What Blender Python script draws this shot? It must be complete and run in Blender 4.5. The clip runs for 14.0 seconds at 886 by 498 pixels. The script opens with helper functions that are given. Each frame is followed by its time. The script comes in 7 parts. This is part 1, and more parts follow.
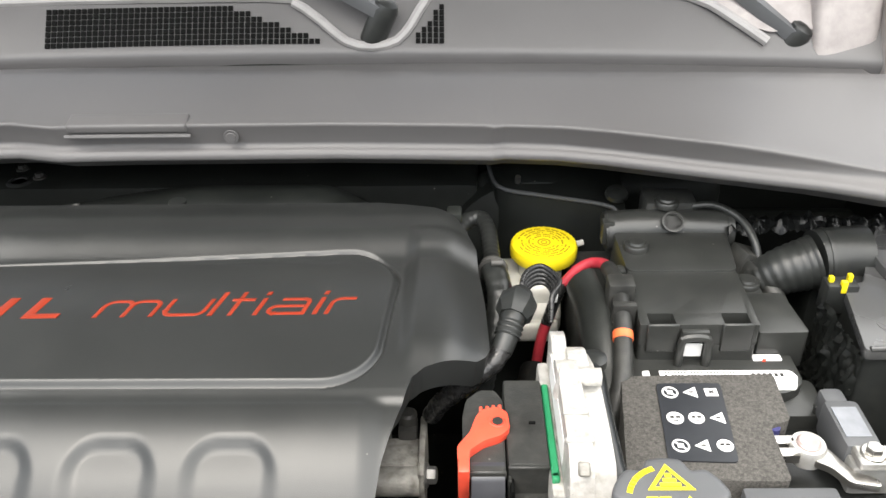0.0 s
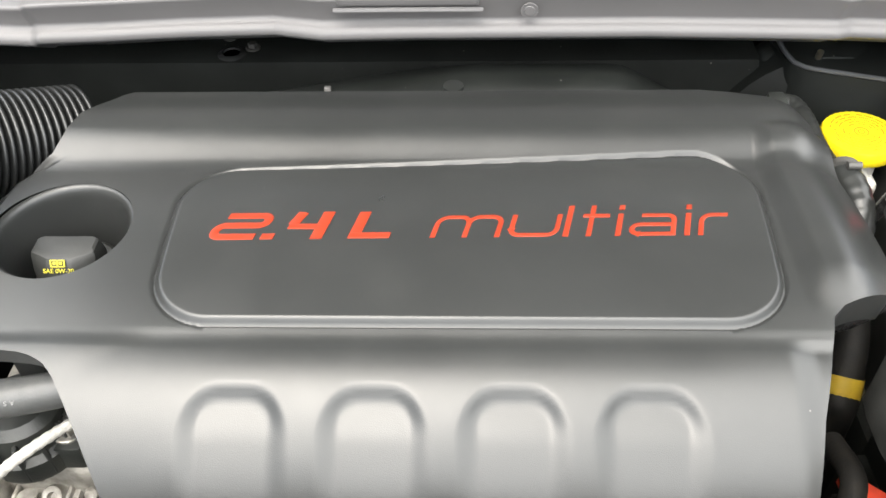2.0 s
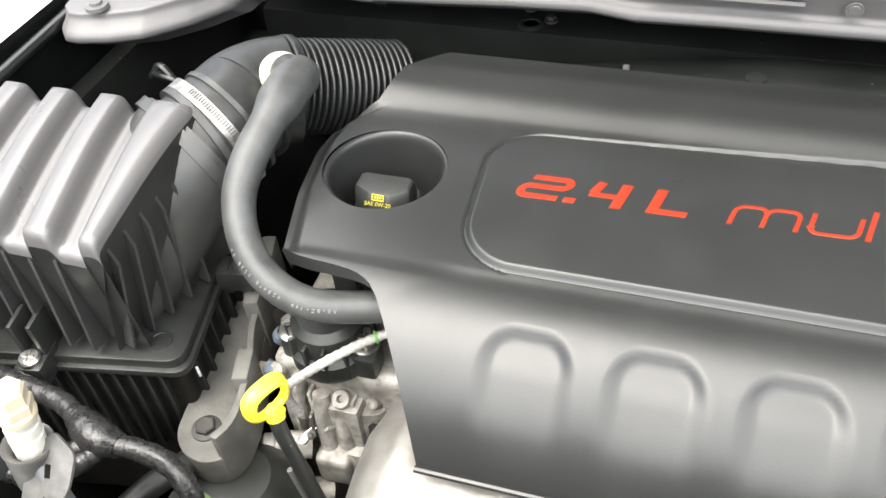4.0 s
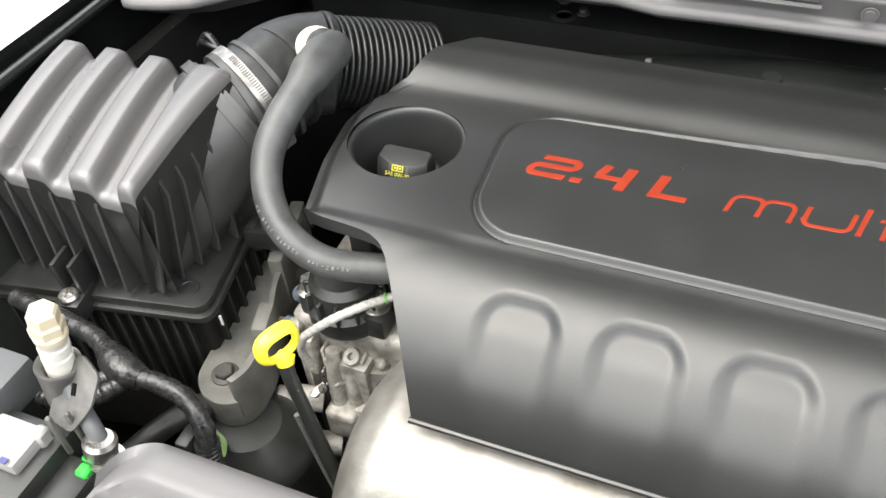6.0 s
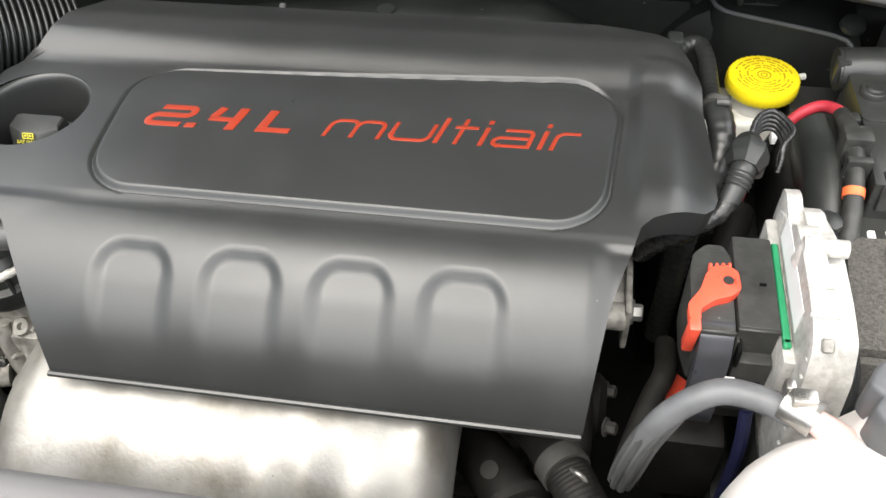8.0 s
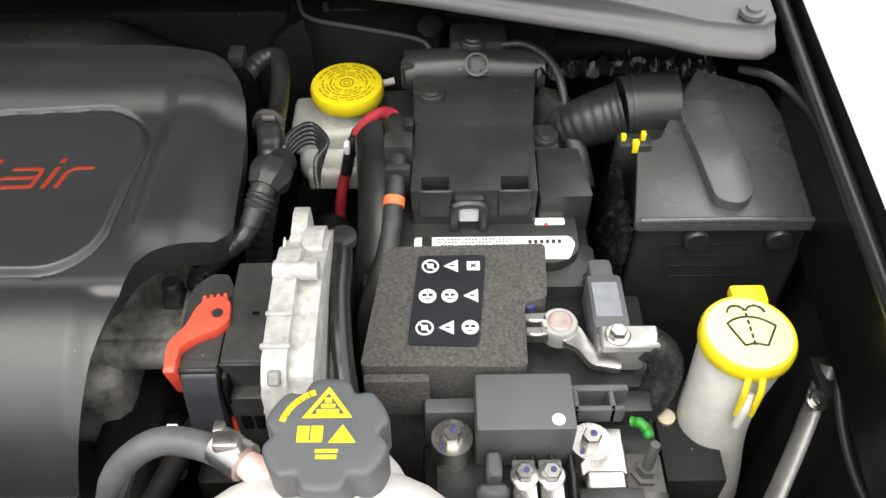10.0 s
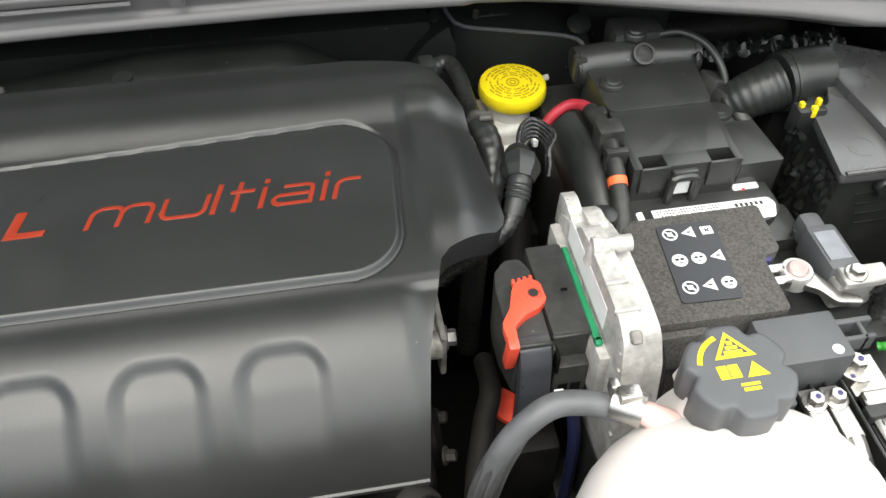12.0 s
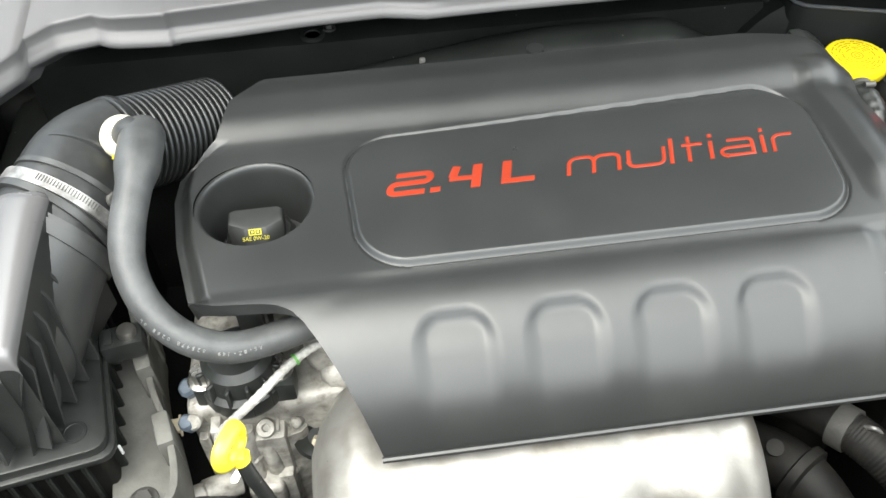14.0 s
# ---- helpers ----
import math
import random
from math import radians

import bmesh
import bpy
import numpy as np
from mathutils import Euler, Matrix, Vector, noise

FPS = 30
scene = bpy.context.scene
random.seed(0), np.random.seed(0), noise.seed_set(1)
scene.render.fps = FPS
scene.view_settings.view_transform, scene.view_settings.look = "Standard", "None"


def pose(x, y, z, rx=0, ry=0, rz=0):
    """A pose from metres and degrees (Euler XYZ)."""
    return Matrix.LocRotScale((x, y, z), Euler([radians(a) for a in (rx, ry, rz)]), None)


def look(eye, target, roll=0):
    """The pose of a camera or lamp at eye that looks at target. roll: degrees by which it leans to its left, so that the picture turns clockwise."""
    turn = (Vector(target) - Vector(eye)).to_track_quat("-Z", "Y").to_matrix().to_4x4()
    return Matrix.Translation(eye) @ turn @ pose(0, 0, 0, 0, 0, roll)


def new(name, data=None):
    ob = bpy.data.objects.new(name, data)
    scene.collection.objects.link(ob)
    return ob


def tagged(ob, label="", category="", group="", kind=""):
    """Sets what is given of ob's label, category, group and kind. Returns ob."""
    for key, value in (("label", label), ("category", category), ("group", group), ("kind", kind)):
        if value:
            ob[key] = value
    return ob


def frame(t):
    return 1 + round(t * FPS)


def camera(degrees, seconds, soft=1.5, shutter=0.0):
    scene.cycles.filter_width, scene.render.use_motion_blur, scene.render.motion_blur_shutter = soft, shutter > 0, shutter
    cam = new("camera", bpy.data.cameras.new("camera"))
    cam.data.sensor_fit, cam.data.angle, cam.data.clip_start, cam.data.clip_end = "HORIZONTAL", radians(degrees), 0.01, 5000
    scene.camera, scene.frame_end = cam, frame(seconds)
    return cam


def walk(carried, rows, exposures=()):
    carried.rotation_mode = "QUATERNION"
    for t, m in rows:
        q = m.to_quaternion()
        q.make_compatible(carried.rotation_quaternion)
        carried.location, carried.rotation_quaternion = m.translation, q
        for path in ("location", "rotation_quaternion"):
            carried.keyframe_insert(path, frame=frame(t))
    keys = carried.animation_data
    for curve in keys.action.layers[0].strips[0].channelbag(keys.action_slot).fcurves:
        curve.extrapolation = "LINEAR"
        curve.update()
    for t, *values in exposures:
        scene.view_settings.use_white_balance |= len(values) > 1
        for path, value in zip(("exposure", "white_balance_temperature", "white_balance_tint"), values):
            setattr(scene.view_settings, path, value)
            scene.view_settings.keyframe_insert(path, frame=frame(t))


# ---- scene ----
cam = camera(55.6, 14.0)
PATH = [
    (0, (0.015, 0.016, 1.301), (-0.028, 1.703, 0.228), -1.2),
    (0.5, (-0.026, 0.06, 1.307), (-0.072, 1.621, 0.058), -1.4),
    (1, (-0.104, 0.087, 1.306), (-0.159, 1.586, -0.016), -1.7),
    (1.5, (-0.179, 0.111, 1.303), (-0.245, 1.572, -0.061), -1.9),
    (2, (-0.238, 0.119, 1.299), (-0.311, 1.557, -0.089), -1.9),
    (2.5, (-0.294, 0.126, 1.311), (-0.412, 1.55, -0.088), -2.2),
    (3, (-0.322, 0.111, 1.319), (-0.604, 1.506, -0.086), -3.9),
    (3.5, (-0.319, 0.093, 1.323), (-0.736, 1.451, -0.084), -5.2),
    (4, (-0.301, 0.075, 1.326), (-0.817, 1.397, -0.083), -6.1),
    (4.2, (-0.296, 0.072, 1.330), (-0.823, 1.385, -0.084), -6.2),
    (6.5, (-0.234, 0.037, 1.335), (-0.865, 1.313, -0.07), -5.3),
    (7, (-0.196, 0.031, 1.333), (-0.79, 1.303, -0.092), -4.9),
    (7.5, (-0.145, 0.042, 1.347), (-0.52, 1.335, -0.132), -3.4),
    (8, (-0.074, 0.044, 1.342), (-0.351, 1.355, -0.142), -3.6),
    (8.5, (0.002, 0.055, 1.334), (-0.184, 1.374, -0.158), -2.9),
    (9, (0.082, 0.069, 1.329), (-0.039, 1.393, -0.165), -2.2),
    (9.2, (0.109, 0.074, 1.327), (0.017, 1.405, -0.164), -1.7),
    (10.25, (0.185, 0.112, 1.325), (0.22, 1.44, -0.16), -0.2),
    (11.3, (0.122, 0.134, 1.332), (0.282, 1.461, -0.156), 1.0),
    (11.5, (0.08, 0.121, 1.329), (0.275, 1.449, -0.153), 1.4),
    (12, (-0.092, 0.076, 1.352), (0.159, 1.4, -0.126), 0.8),
    (12.5, (-0.276, 0.068, 1.36), (0.004, 1.39, -0.115), -0.2),
    (13, (-0.365, 0.056, 1.373), (-0.101, 1.379, -0.104), -1.1),
    (13.5, (-0.416, 0.039, 1.384), (-0.177, 1.365, -0.094), -1.2),
    (14, (-0.423, 0.033, 1.389), (-0.283, 1.373, -0.09), -2.0),
]
EXPOSURES = [(0, 1.42, 6750, 8), (0.5, 1.72, 6750, 8), (1.5, 1.91, 6750, 8), (2.5, 2.13, 6750, 8), (3.2, 2.09, 6750, 8), (4, 1.90, 6700, 8), (6.5, 1.47, 6700, 8), (7.5, 1.38, 6700, 8), (8.4, 1.47, 6650, 8), (9, 1.18, 6650, 8),
             (11.3, 0.8, 6650, 6), (12, 0.98, 6600, 6), (12.5, 1.32, 6550, 5), (14, 1.76, 6500, 4)]
walk(cam, [(t, look(eye, target, roll)) for t, eye, target, roll in PATH], EXPOSURES)

# ---- world, sun, exposure ----
scene.view_settings.exposure = 0.0
world = bpy.data.worlds.new("world")
scene.world = world
world.use_nodes = True
wn = world.node_tree.nodes
wl = world.node_tree.links
sky = wn.new("ShaderNodeTexSky")
sky.sky_type = "NISHITA"
sky.sun_disc = False
sky.sun_elevation = radians(70)
sky.sun_rotation = radians(217)
sky.dust_density = 4.0
wn["Background"].inputs["Strength"].default_value = 0.15
haze = wn.new("ShaderNodeHueSaturation")
haze.inputs["Saturation"].default_value = 0.45
wl.new(sky.outputs["Color"], haze.inputs["Color"])
wl.new(haze.outputs["Color"], wn["Background"].inputs["Color"])

sun_data = bpy.data.lights.new("sun", "SUN")
sun_data.energy = 3.1
sun_data.angle = radians(116)
sun_data.color = (1.0, 0.985, 0.965)
sun = new("sun", sun_data)
sun.matrix_world = look((0.25, 0.10, 3.8), (-0.2, 0.4, 0.8))


# ---- materials ----
def material(name, base, rough=0.5, metal=0.0, vary=0.15, scale=30.0, grain=900.0, bump=0.05, dirt=0.0,
             dirt_colour=(0.10, 0.098, 0.088), coat=0.0, spec=0.5, random=0.0, through_light=0.0, specks=0.0):
    """A surface with large stains, fine grain relief and an optional layer of dust."""
    m = bpy.data.materials.new(name)
    m.use_nodes = True
    n, l = m.node_tree.nodes, m.node_tree.links
    b = n["Principled BSDF"]
    b.inputs["Metallic"].default_value = metal
    b.inputs["Coat Weight"].default_value = coat
    b.inputs["Specular IOR Level"].default_value = spec
    if through_light:
        b.inputs["Subsurface Weight"].default_value = through_light
        b.inputs["Subsurface Radius"].default_value = (0.01, 0.009, 0.008)
        b.inputs["Subsurface Scale"].default_value = 1.0
    co = n.new("ShaderNodeTexCoord")
    big = n.new("ShaderNodeTexNoise")
    big.inputs["Scale"].default_value = scale
    big.inputs["Detail"].default_value = 6
    fine = n.new("ShaderNodeTexNoise")
    fine.inputs["Scale"].default_value = grain
    fine.inputs["Detail"].default_value = 2
    l.new(co.outputs["Object"], big.inputs["Vector"])
    l.new(co.outputs["Object"], fine.inputs["Vector"])
    ramp = n.new("ShaderNodeMapRange")
    ramp.inputs["From Min"].default_value, ramp.inputs["From Max"].default_value = 0.3, 0.7
    ramp.inputs["To Min"].default_value, ramp.inputs["To Max"].default_value = 1 - vary, 1 + vary
    l.new(big.outputs["Fac"], ramp.inputs["Value"])
    scaled = n.new("ShaderNodeVectorMath")
    scaled.operation = "SCALE"
    scaled.inputs[0].default_value = base
    l.new(ramp.outputs["Result"], scaled.inputs["Scale"])
    colour = scaled.outputs["Vector"]
    if random:
        info = n.new("ShaderNodeObjectInfo")
        r2 = n.new("ShaderNodeMapRange")
        r2.inputs["To Min"].default_value, r2.inputs["To Max"].default_value = 1 - random, 1 + random
        l.new(info.outputs["Random"], r2.inputs["Value"])
        s2 = n.new("ShaderNodeVectorMath")
        s2.operation = "SCALE"
        l.new(colour, s2.inputs[0])
        l.new(r2.outputs["Result"], s2.inputs["Scale"])
        colour = s2.outputs["Vector"]
    rr = n.new("ShaderNodeMapRange")
    rr.inputs["To Min"].default_value, rr.inputs["To Max"].default_value = max(rough - 0.1, 0.03), min(rough + 0.12, 1)
    l.new(big.outputs["Fac"], rr.inputs["Value"])
    if dirt:
        spots = n.new("ShaderNodeTexNoise")
        spots.inputs["Scale"].default_value = scale * 3.1
        spots.inputs["Detail"].default_value = 9
        l.new(co.outputs["Object"], spots.inputs["Vector"])
        dr = n.new("ShaderNodeMapRange")
        dr.inputs["From Min"].default_value, dr.inputs["From Max"].default_value = 0.45, 0.75
        dr.inputs["To Max"].default_value = dirt
        l.new(spots.outputs["Fac"], dr.inputs["Value"])
        mix = n.new("ShaderNodeMix")
        mix.data_type = "RGBA"
        l.new(dr.outputs["Result"], mix.inputs["Factor"])
        l.new(colour, mix.inputs["A"])
        mix.inputs["B"].default_value = (*dirt_colour, 1)
        colour = mix.outputs["Result"]
    if specks:
        cells = n.new("ShaderNodeTexVoronoi")
        cells.inputs["Scale"].default_value = 85.0
        l.new(co.outputs["Object"], cells.inputs["Vector"])
        dot = n.new("ShaderNodeMapRange")
        dot.inputs["From Min"].default_value, dot.inputs["From Max"].default_value = 0.085, 0.04
        l.new(cells.outputs["Distance"], dot.inputs["Value"])
        parts_of = n.new("ShaderNodeSeparateColor")
        l.new(cells.outputs["Color"], parts_of.inputs["Color"])
        few = n.new("ShaderNodeMath")
        few.operation = "GREATER_THAN"
        few.inputs[1].default_value = 1 - specks
        l.new(parts_of.outputs["Red"], few.inputs[0])
        amount = n.new("ShaderNodeMath")
        amount.operation = "MULTIPLY"
        l.new(dot.outputs["Result"], amount.inputs[0])
        l.new(few.outputs["Value"], amount.inputs[1])
        speck = n.new("ShaderNodeMix")
        speck.data_type = "RGBA"
        l.new(amount.outputs["Value"], speck.inputs["Factor"])
        l.new(colour, speck.inputs["A"])
        speck.inputs["B"].default_value = (0.17, 0.165, 0.15, 1)
        colour = speck.outputs["Result"]
    l.new(colour, b.inputs["Base Color"])
    l.new(rr.outputs["Result"], b.inputs["Roughness"])
    bm_node = n.new("ShaderNodeBump")
    bm_node.inputs["Strength"].default_value = min(1.0, bump * 3)
    bm_node.inputs["Distance"].default_value = 0.0006
    l.new(fine.outputs["Fac"], bm_node.inputs["Height"])
    l.new(bm_node.outputs["Normal"], b.inputs["Normal"])
    return m


COVER = material("moulded_black_plastic", (0.0238, 0.0250, 0.0243), 0.31, spec=0.58, dirt=0.10, dirt_colour=(0.07, 0.07, 0.066), specks=0.02, vary=0.08, scale=9, grain=1600, bump=0.05)
BLACK = material("black_plastic", (0.0195, 0.0210, 0.0200), 0.34, specks=0.10, vary=0.2, scale=25, grain=1100, bump=0.05, dirt=0.10)
DUSTY = material("dusty_black_plastic", (0.019, 0.0195, 0.018), 0.48, specks=0.20, vary=0.3, scale=22, grain=700, bump=0.08, dirt=0.35)
DEEP = material("dark_painted_steel", (0.0138, 0.0154, 0.0140), 0.58, spec=0.22, specks=0.16, vary=0.4, scale=14, grain=500, bump=0.06, dirt=0.12, dirt_colour=(0.022, 0.024, 0.020))
RUBBER = material("black_rubber", (0.026, 0.027, 0.027), 0.38, specks=0.06, vary=0.25, scale=40, grain=900, bump=0.06, dirt=0.12)
GREY = material("grey_plastic", (0.085, 0.088, 0.092), 0.5, vary=0.12, scale=20, grain=1200, bump=0.05)
GREY_PALE = material("pale_grey_moulding", (0.30, 0.29, 0.285), 0.4, vary=0.15, scale=30, grain=900, bump=0.05)
# black lid plastic made greyer: the sky's sheen is in the base colour
SATIN_SKYLIT = material("satin_black_plastic_skylit", (0.104, 0.101, 0.101), 0.28, spec=0.8, vary=0.07, scale=12, grain=1400, bump=0.05, dirt=0.04)
COWL = material("weathered_cowl_plastic", (0.108, 0.105, 0.105), 0.42, vary=0.07, scale=8, grain=1500, bump=0.06)
FELT = material("grey_felt", (0.058, 0.055, 0.050), 0.95, vary=0.5, scale=420, grain=500, bump=0.35, dirt=0.35, dirt_colour=(0.20, 0.19, 0.17))
CAST = material("cast_aluminium", (0.40, 0.385, 0.35), 0.5, metal=0.25, vary=0.5, scale=32, grain=380, bump=0.32, dirt=0.8, dirt_colour=(0.11, 0.098, 0.078), specks=0.3)
BRIGHT = material("bright_aluminium", (0.47, 0.465, 0.45), 0.40, metal=0.45, vary=0.25, scale=22, grain=620, bump=0.12, dirt=0.6, dirt_colour=(0.26, 0.245, 0.21))
ECU_CAST = material("weathered_cast_aluminium", (0.50, 0.49, 0.465), 0.44, metal=0.2, vary=0.22, scale=55, grain=420, bump=0.24, dirt=0.7, dirt_colour=(0.27, 0.255, 0.22), specks=0.25)
PLUG_BLACK = material("grimy_black_plug", (0.030, 0.031, 0.029), 0.42, vary=0.25, scale=45, grain=700, bump=0.10, dirt=0.35, dirt_colour=(0.075, 0.073, 0.066), specks=0.3)
STRAP_BLUE = material("smooth_blue_black_plastic", (0.045, 0.047, 0.054), 0.30, spec=0.7, vary=0.12, scale=30, grain=1200, bump=0.03)
NAVY = material("navy_wire_sleeve", (0.012, 0.014, 0.045), 0.45, vary=0.2, scale=60, bump=0.05)
SHIELD = material("stained_heat_shield_steel", (0.33, 0.32, 0.298), 0.44, metal=0.6, vary=0.26, scale=7.0, grain=320, bump=0.12, dirt=0.85, dirt_colour=(0.115, 0.100, 0.076), specks=0.4)
IRON = material("dull_grey_iron", (0.075, 0.073, 0.068), 0.55, metal=0.3, vary=0.35, scale=30, grain=500, bump=0.15, dirt=0.35)
ZINC = material("zinc_plated_steel", (0.50, 0.485, 0.455), 0.28, metal=0.95, vary=0.15, scale=60, grain=800, bump=0.04)
WHITE_PAINT = material("white_car_paint", (0.78, 0.78, 0.79), 0.25, vary=0.03, scale=3, grain=900, bump=0.01, coat=0.6)
BLACK_PAINT = material("black_gloss_seal", (0.014, 0.015, 0.015), 0.22, vary=0.2, scale=12, grain=900, bump=0.02)
TANK = material("milky_tank_plastic", (0.80, 0.76, 0.72), 0.32, vary=0.06, scale=18, grain=500, bump=0.04, through_light=0.25)
NECK = material("frosted_white_plastic", (0.58, 0.57, 0.52), 0.4, vary=0.1, scale=40, grain=700, bump=0.04, dirt=0.15, through_light=0.2)
YELLOW = material("yellow_plastic", (0.80, 0.64, 0.014), 0.36, vary=0.06, scale=45, grain=900, bump=0.04, dirt=0.05)
YELLOW_INK = material("yellow_print", (0.80, 0.66, 0.02), 0.5, vary=0.1, scale=200, grain=1500, bump=0.02)
DARK_INK = material("dark_print", (0.02, 0.02, 0.018), 0.5, vary=0.1, scale=100, bump=0.02)
RED_LETTER = material("red_letter_paint", (0.26, 0.0285, 0.0105), 0.36, vary=0.06, scale=60, grain=1500, bump=0.03)
RED = material("red_plastic", (0.78, 0.085, 0.045), 0.36, vary=0.1, scale=60, grain=900, bump=0.04, dirt=0.08)
RED_WIRE = material("red_cable_sleeve", (0.42, 0.030, 0.045), 0.42, vary=0.15, scale=70, grain=900, bump=0.05, dirt=0.1)
ORANGE = material("orange_tape", (0.85, 0.16, 0.05), 0.5, vary=0.2, scale=120, bump=0.05)
GREEN = material("green_plastic", (0.02, 0.24, 0.10), 0.4, vary=0.15, scale=60, bump=0.04)
LIME = material("bright_green_clip", (0.03, 0.42, 0.05), 0.4, vary=0.15, scale=80, bump=0.03)
LEAF_TIE = material("dull_green_tie", (0.10, 0.30, 0.06), 0.5, vary=0.2, scale=80, bump=0.03)
LEAF = material("dry_green_leaf", (0.10, 0.17, 0.05), 0.6, vary=0.35, scale=90, bump=0.1)
BLUE = material("blue_marking_paint", (0.05, 0.05, 0.16), 0.5, vary=0.3, scale=150, bump=0.03)
WHITE = material("white_label", (0.80, 0.80, 0.79), 0.5, vary=0.05, scale=60, bump=0.02)
BEIGE = material("beige_plastic", (0.56, 0.49, 0.36), 0.45, vary=0.1, scale=60, bump=0.04)
BRAID = material("white_braided_sleeve", (0.47, 0.46, 0.43), 0.6, metal=0.2, vary=0.3, scale=300, grain=1200, bump=0.3, dirt=0.2)
HOLE = material("black_hole", (0.004, 0.0042, 0.004), 0.8, spec=0.1, vary=0.1)
INK_OLIVE = material("olive_print", (0.50, 0.46, 0.05), 0.5, vary=0.15, scale=200, grain=1500, bump=0.02)
YELLOW_GLOSS = material("glossy_yellow_plastic", (0.92, 0.78, 0.06), 0.26, vary=0.05, scale=45, grain=900, bump=0.03)
PRINT_GREY = material("worn_pale_print", (0.19, 0.19, 0.185), 0.5, vary=0.5, scale=400, bump=0.02)
DOME = material("dull_black_dome", (0.0100, 0.0114, 0.0104), 0.46, spec=0.25, vary=0.25, scale=14, grain=700, bump=0.06, dirt=0.12, dirt_colour=(0.035, 0.036, 0.032), specks=0.12)
LABEL = material("black_label_film", (0.018, 0.020, 0.024), 0.32, vary=0.15, scale=60, bump=0.02)
TAPE = material("black_cloth_tape", (0.022, 0.022, 0.022), 0.26, vary=0.4, scale=140, grain=300, bump=0.3)
PINK = material("pink_coolant_stain", (0.74, 0.50, 0.46), 0.35, vary=0.1, scale=40, bump=0.03, through_light=0.2)
CREAM = material("cream_plastic", (0.62, 0.58, 0.44), 0.45, vary=0.08, scale=60, bump=0.03)
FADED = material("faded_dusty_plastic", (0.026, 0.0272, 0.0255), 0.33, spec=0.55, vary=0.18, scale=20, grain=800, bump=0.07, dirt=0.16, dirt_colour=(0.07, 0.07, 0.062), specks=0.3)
# paler copy of the cap yellow, with sunlight painted into it
YELLOW_SUNLIT = material("yellow_cap_painted_sunlight", (0.93, 0.83, 0.36), 0.28, vary=0.04, scale=45, bump=0.03)
SHROUD = material("satin_shroud_plastic", (0.118, 0.114, 0.115), 0.36, vary=0.06, scale=12, grain=1400, bump=0.05, dirt=0.04)
CAP_BLACK = material("dull_black_cap", (0.021, 0.022, 0.021), 0.42, spec=0.5, vary=0.15, scale=40, bump=0.06, dirt=0.08)
HOSE_BLACK = material("dusty_rubber_hose", (0.058, 0.060, 0.060), 0.42, vary=0.25, scale=50, grain=700, bump=0.10, dirt=0.25, specks=0.05)
IRON_PALE = material("dull_grey_steel", (0.24, 0.235, 0.225), 0.42, metal=0.6, vary=0.25, scale=50, grain=600, bump=0.08, dirt=0.3)
BELLOWS = material("ribbed_black_rubber", (0.012, 0.0126, 0.0124), 0.34, spec=0.6, vary=0.04, scale=20, grain=900, bump=0.03)
CLAMP_STEEL = material("scuffed_clamp_steel", (0.27, 0.265, 0.255), 0.36, metal=0.5, vary=0.6, scale=70, grain=500, bump=0.12, dirt=0.4)
NECK_BLACK = material("smooth_greyed_moulding", (0.040, 0.041, 0.040), 0.36, spec=0.6, vary=0.15, scale=22, grain=900, bump=0.05, dirt=0.15, dirt_colour=(0.08, 0.08, 0.072))
IRON_GREY = material("oxidised_grey_steel", (0.13, 0.127, 0.12), 0.45, metal=0.4, vary=0.35, scale=60, grain=600, bump=0.10, dirt=0.5)
MOUNT_GREY = material("dusty_cast_bracket", (0.135, 0.133, 0.120), 0.5, vary=0.3, scale=35, grain=500, bump=0.15, dirt=0.4, specks=0.15)
# near-black for sooty rubber and for parts with the bay's shade painted in
SOOTY_SHADED = material("sooty_shaded_black", (0.0085, 0.0082, 0.0075), 0.6, spec=0.25, vary=0.5, scale=30, grain=500, bump=0.12, dirt=0.25, dirt_colour=(0.035, 0.030, 0.022))
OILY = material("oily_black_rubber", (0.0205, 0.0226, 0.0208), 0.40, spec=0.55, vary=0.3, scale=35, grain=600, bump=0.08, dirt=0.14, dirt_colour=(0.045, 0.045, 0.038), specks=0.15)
GLOSS = material("glossy_moulded_lid", (0.068, 0.069, 0.069), 0.27, spec=0.75, vary=0.08, scale=18, grain=1300, bump=0.05, dirt=0.04)
HINGE = material("worn_hinge_plastic", (0.36, 0.33, 0.32), 0.55, vary=0.2, scale=30, grain=700, bump=0.08, dirt=0.2)
ASPHALT = material("asphalt", (0.05, 0.05, 0.05), 0.9, vary=0.3, scale=6, grain=150, bump=0.25)
INSULATION = material("hood_insulation", (0.03, 0.03, 0.03), 0.95, vary=0.2, scale=20, grain=300, bump=0.2)


# ---- mesh helpers ----
def box(x0, x1, y0, y1, z0, z1, bev=0.003, seg=2, turn=None):
    bm = bmesh.new()
    bmesh.ops.create_cube(bm, size=1.0)
    for v in bm.verts:
        v.co = Vector(((x0 + x1) / 2 + v.co.x * (x1 - x0), (y0 + y1) / 2 + v.co.y * (y1 - y0), (z0 + z1) / 2 + v.co.z * (z1 - z0)))
    if bev:
        bmesh.ops.bevel(bm, geom=bm.edges[:], offset=bev, segments=seg, profile=0.6, affect="EDGES")
    if turn is not None:
        bmesh.ops.transform(bm, matrix=turn, verts=bm.verts)
    return bm


def about(x, y, z, rx=0, ry=0, rz=0):
    """A turn about a point."""
    return pose(x, y, z, rx, ry, rz) @ Matrix.Translation((-x, -y, -z))


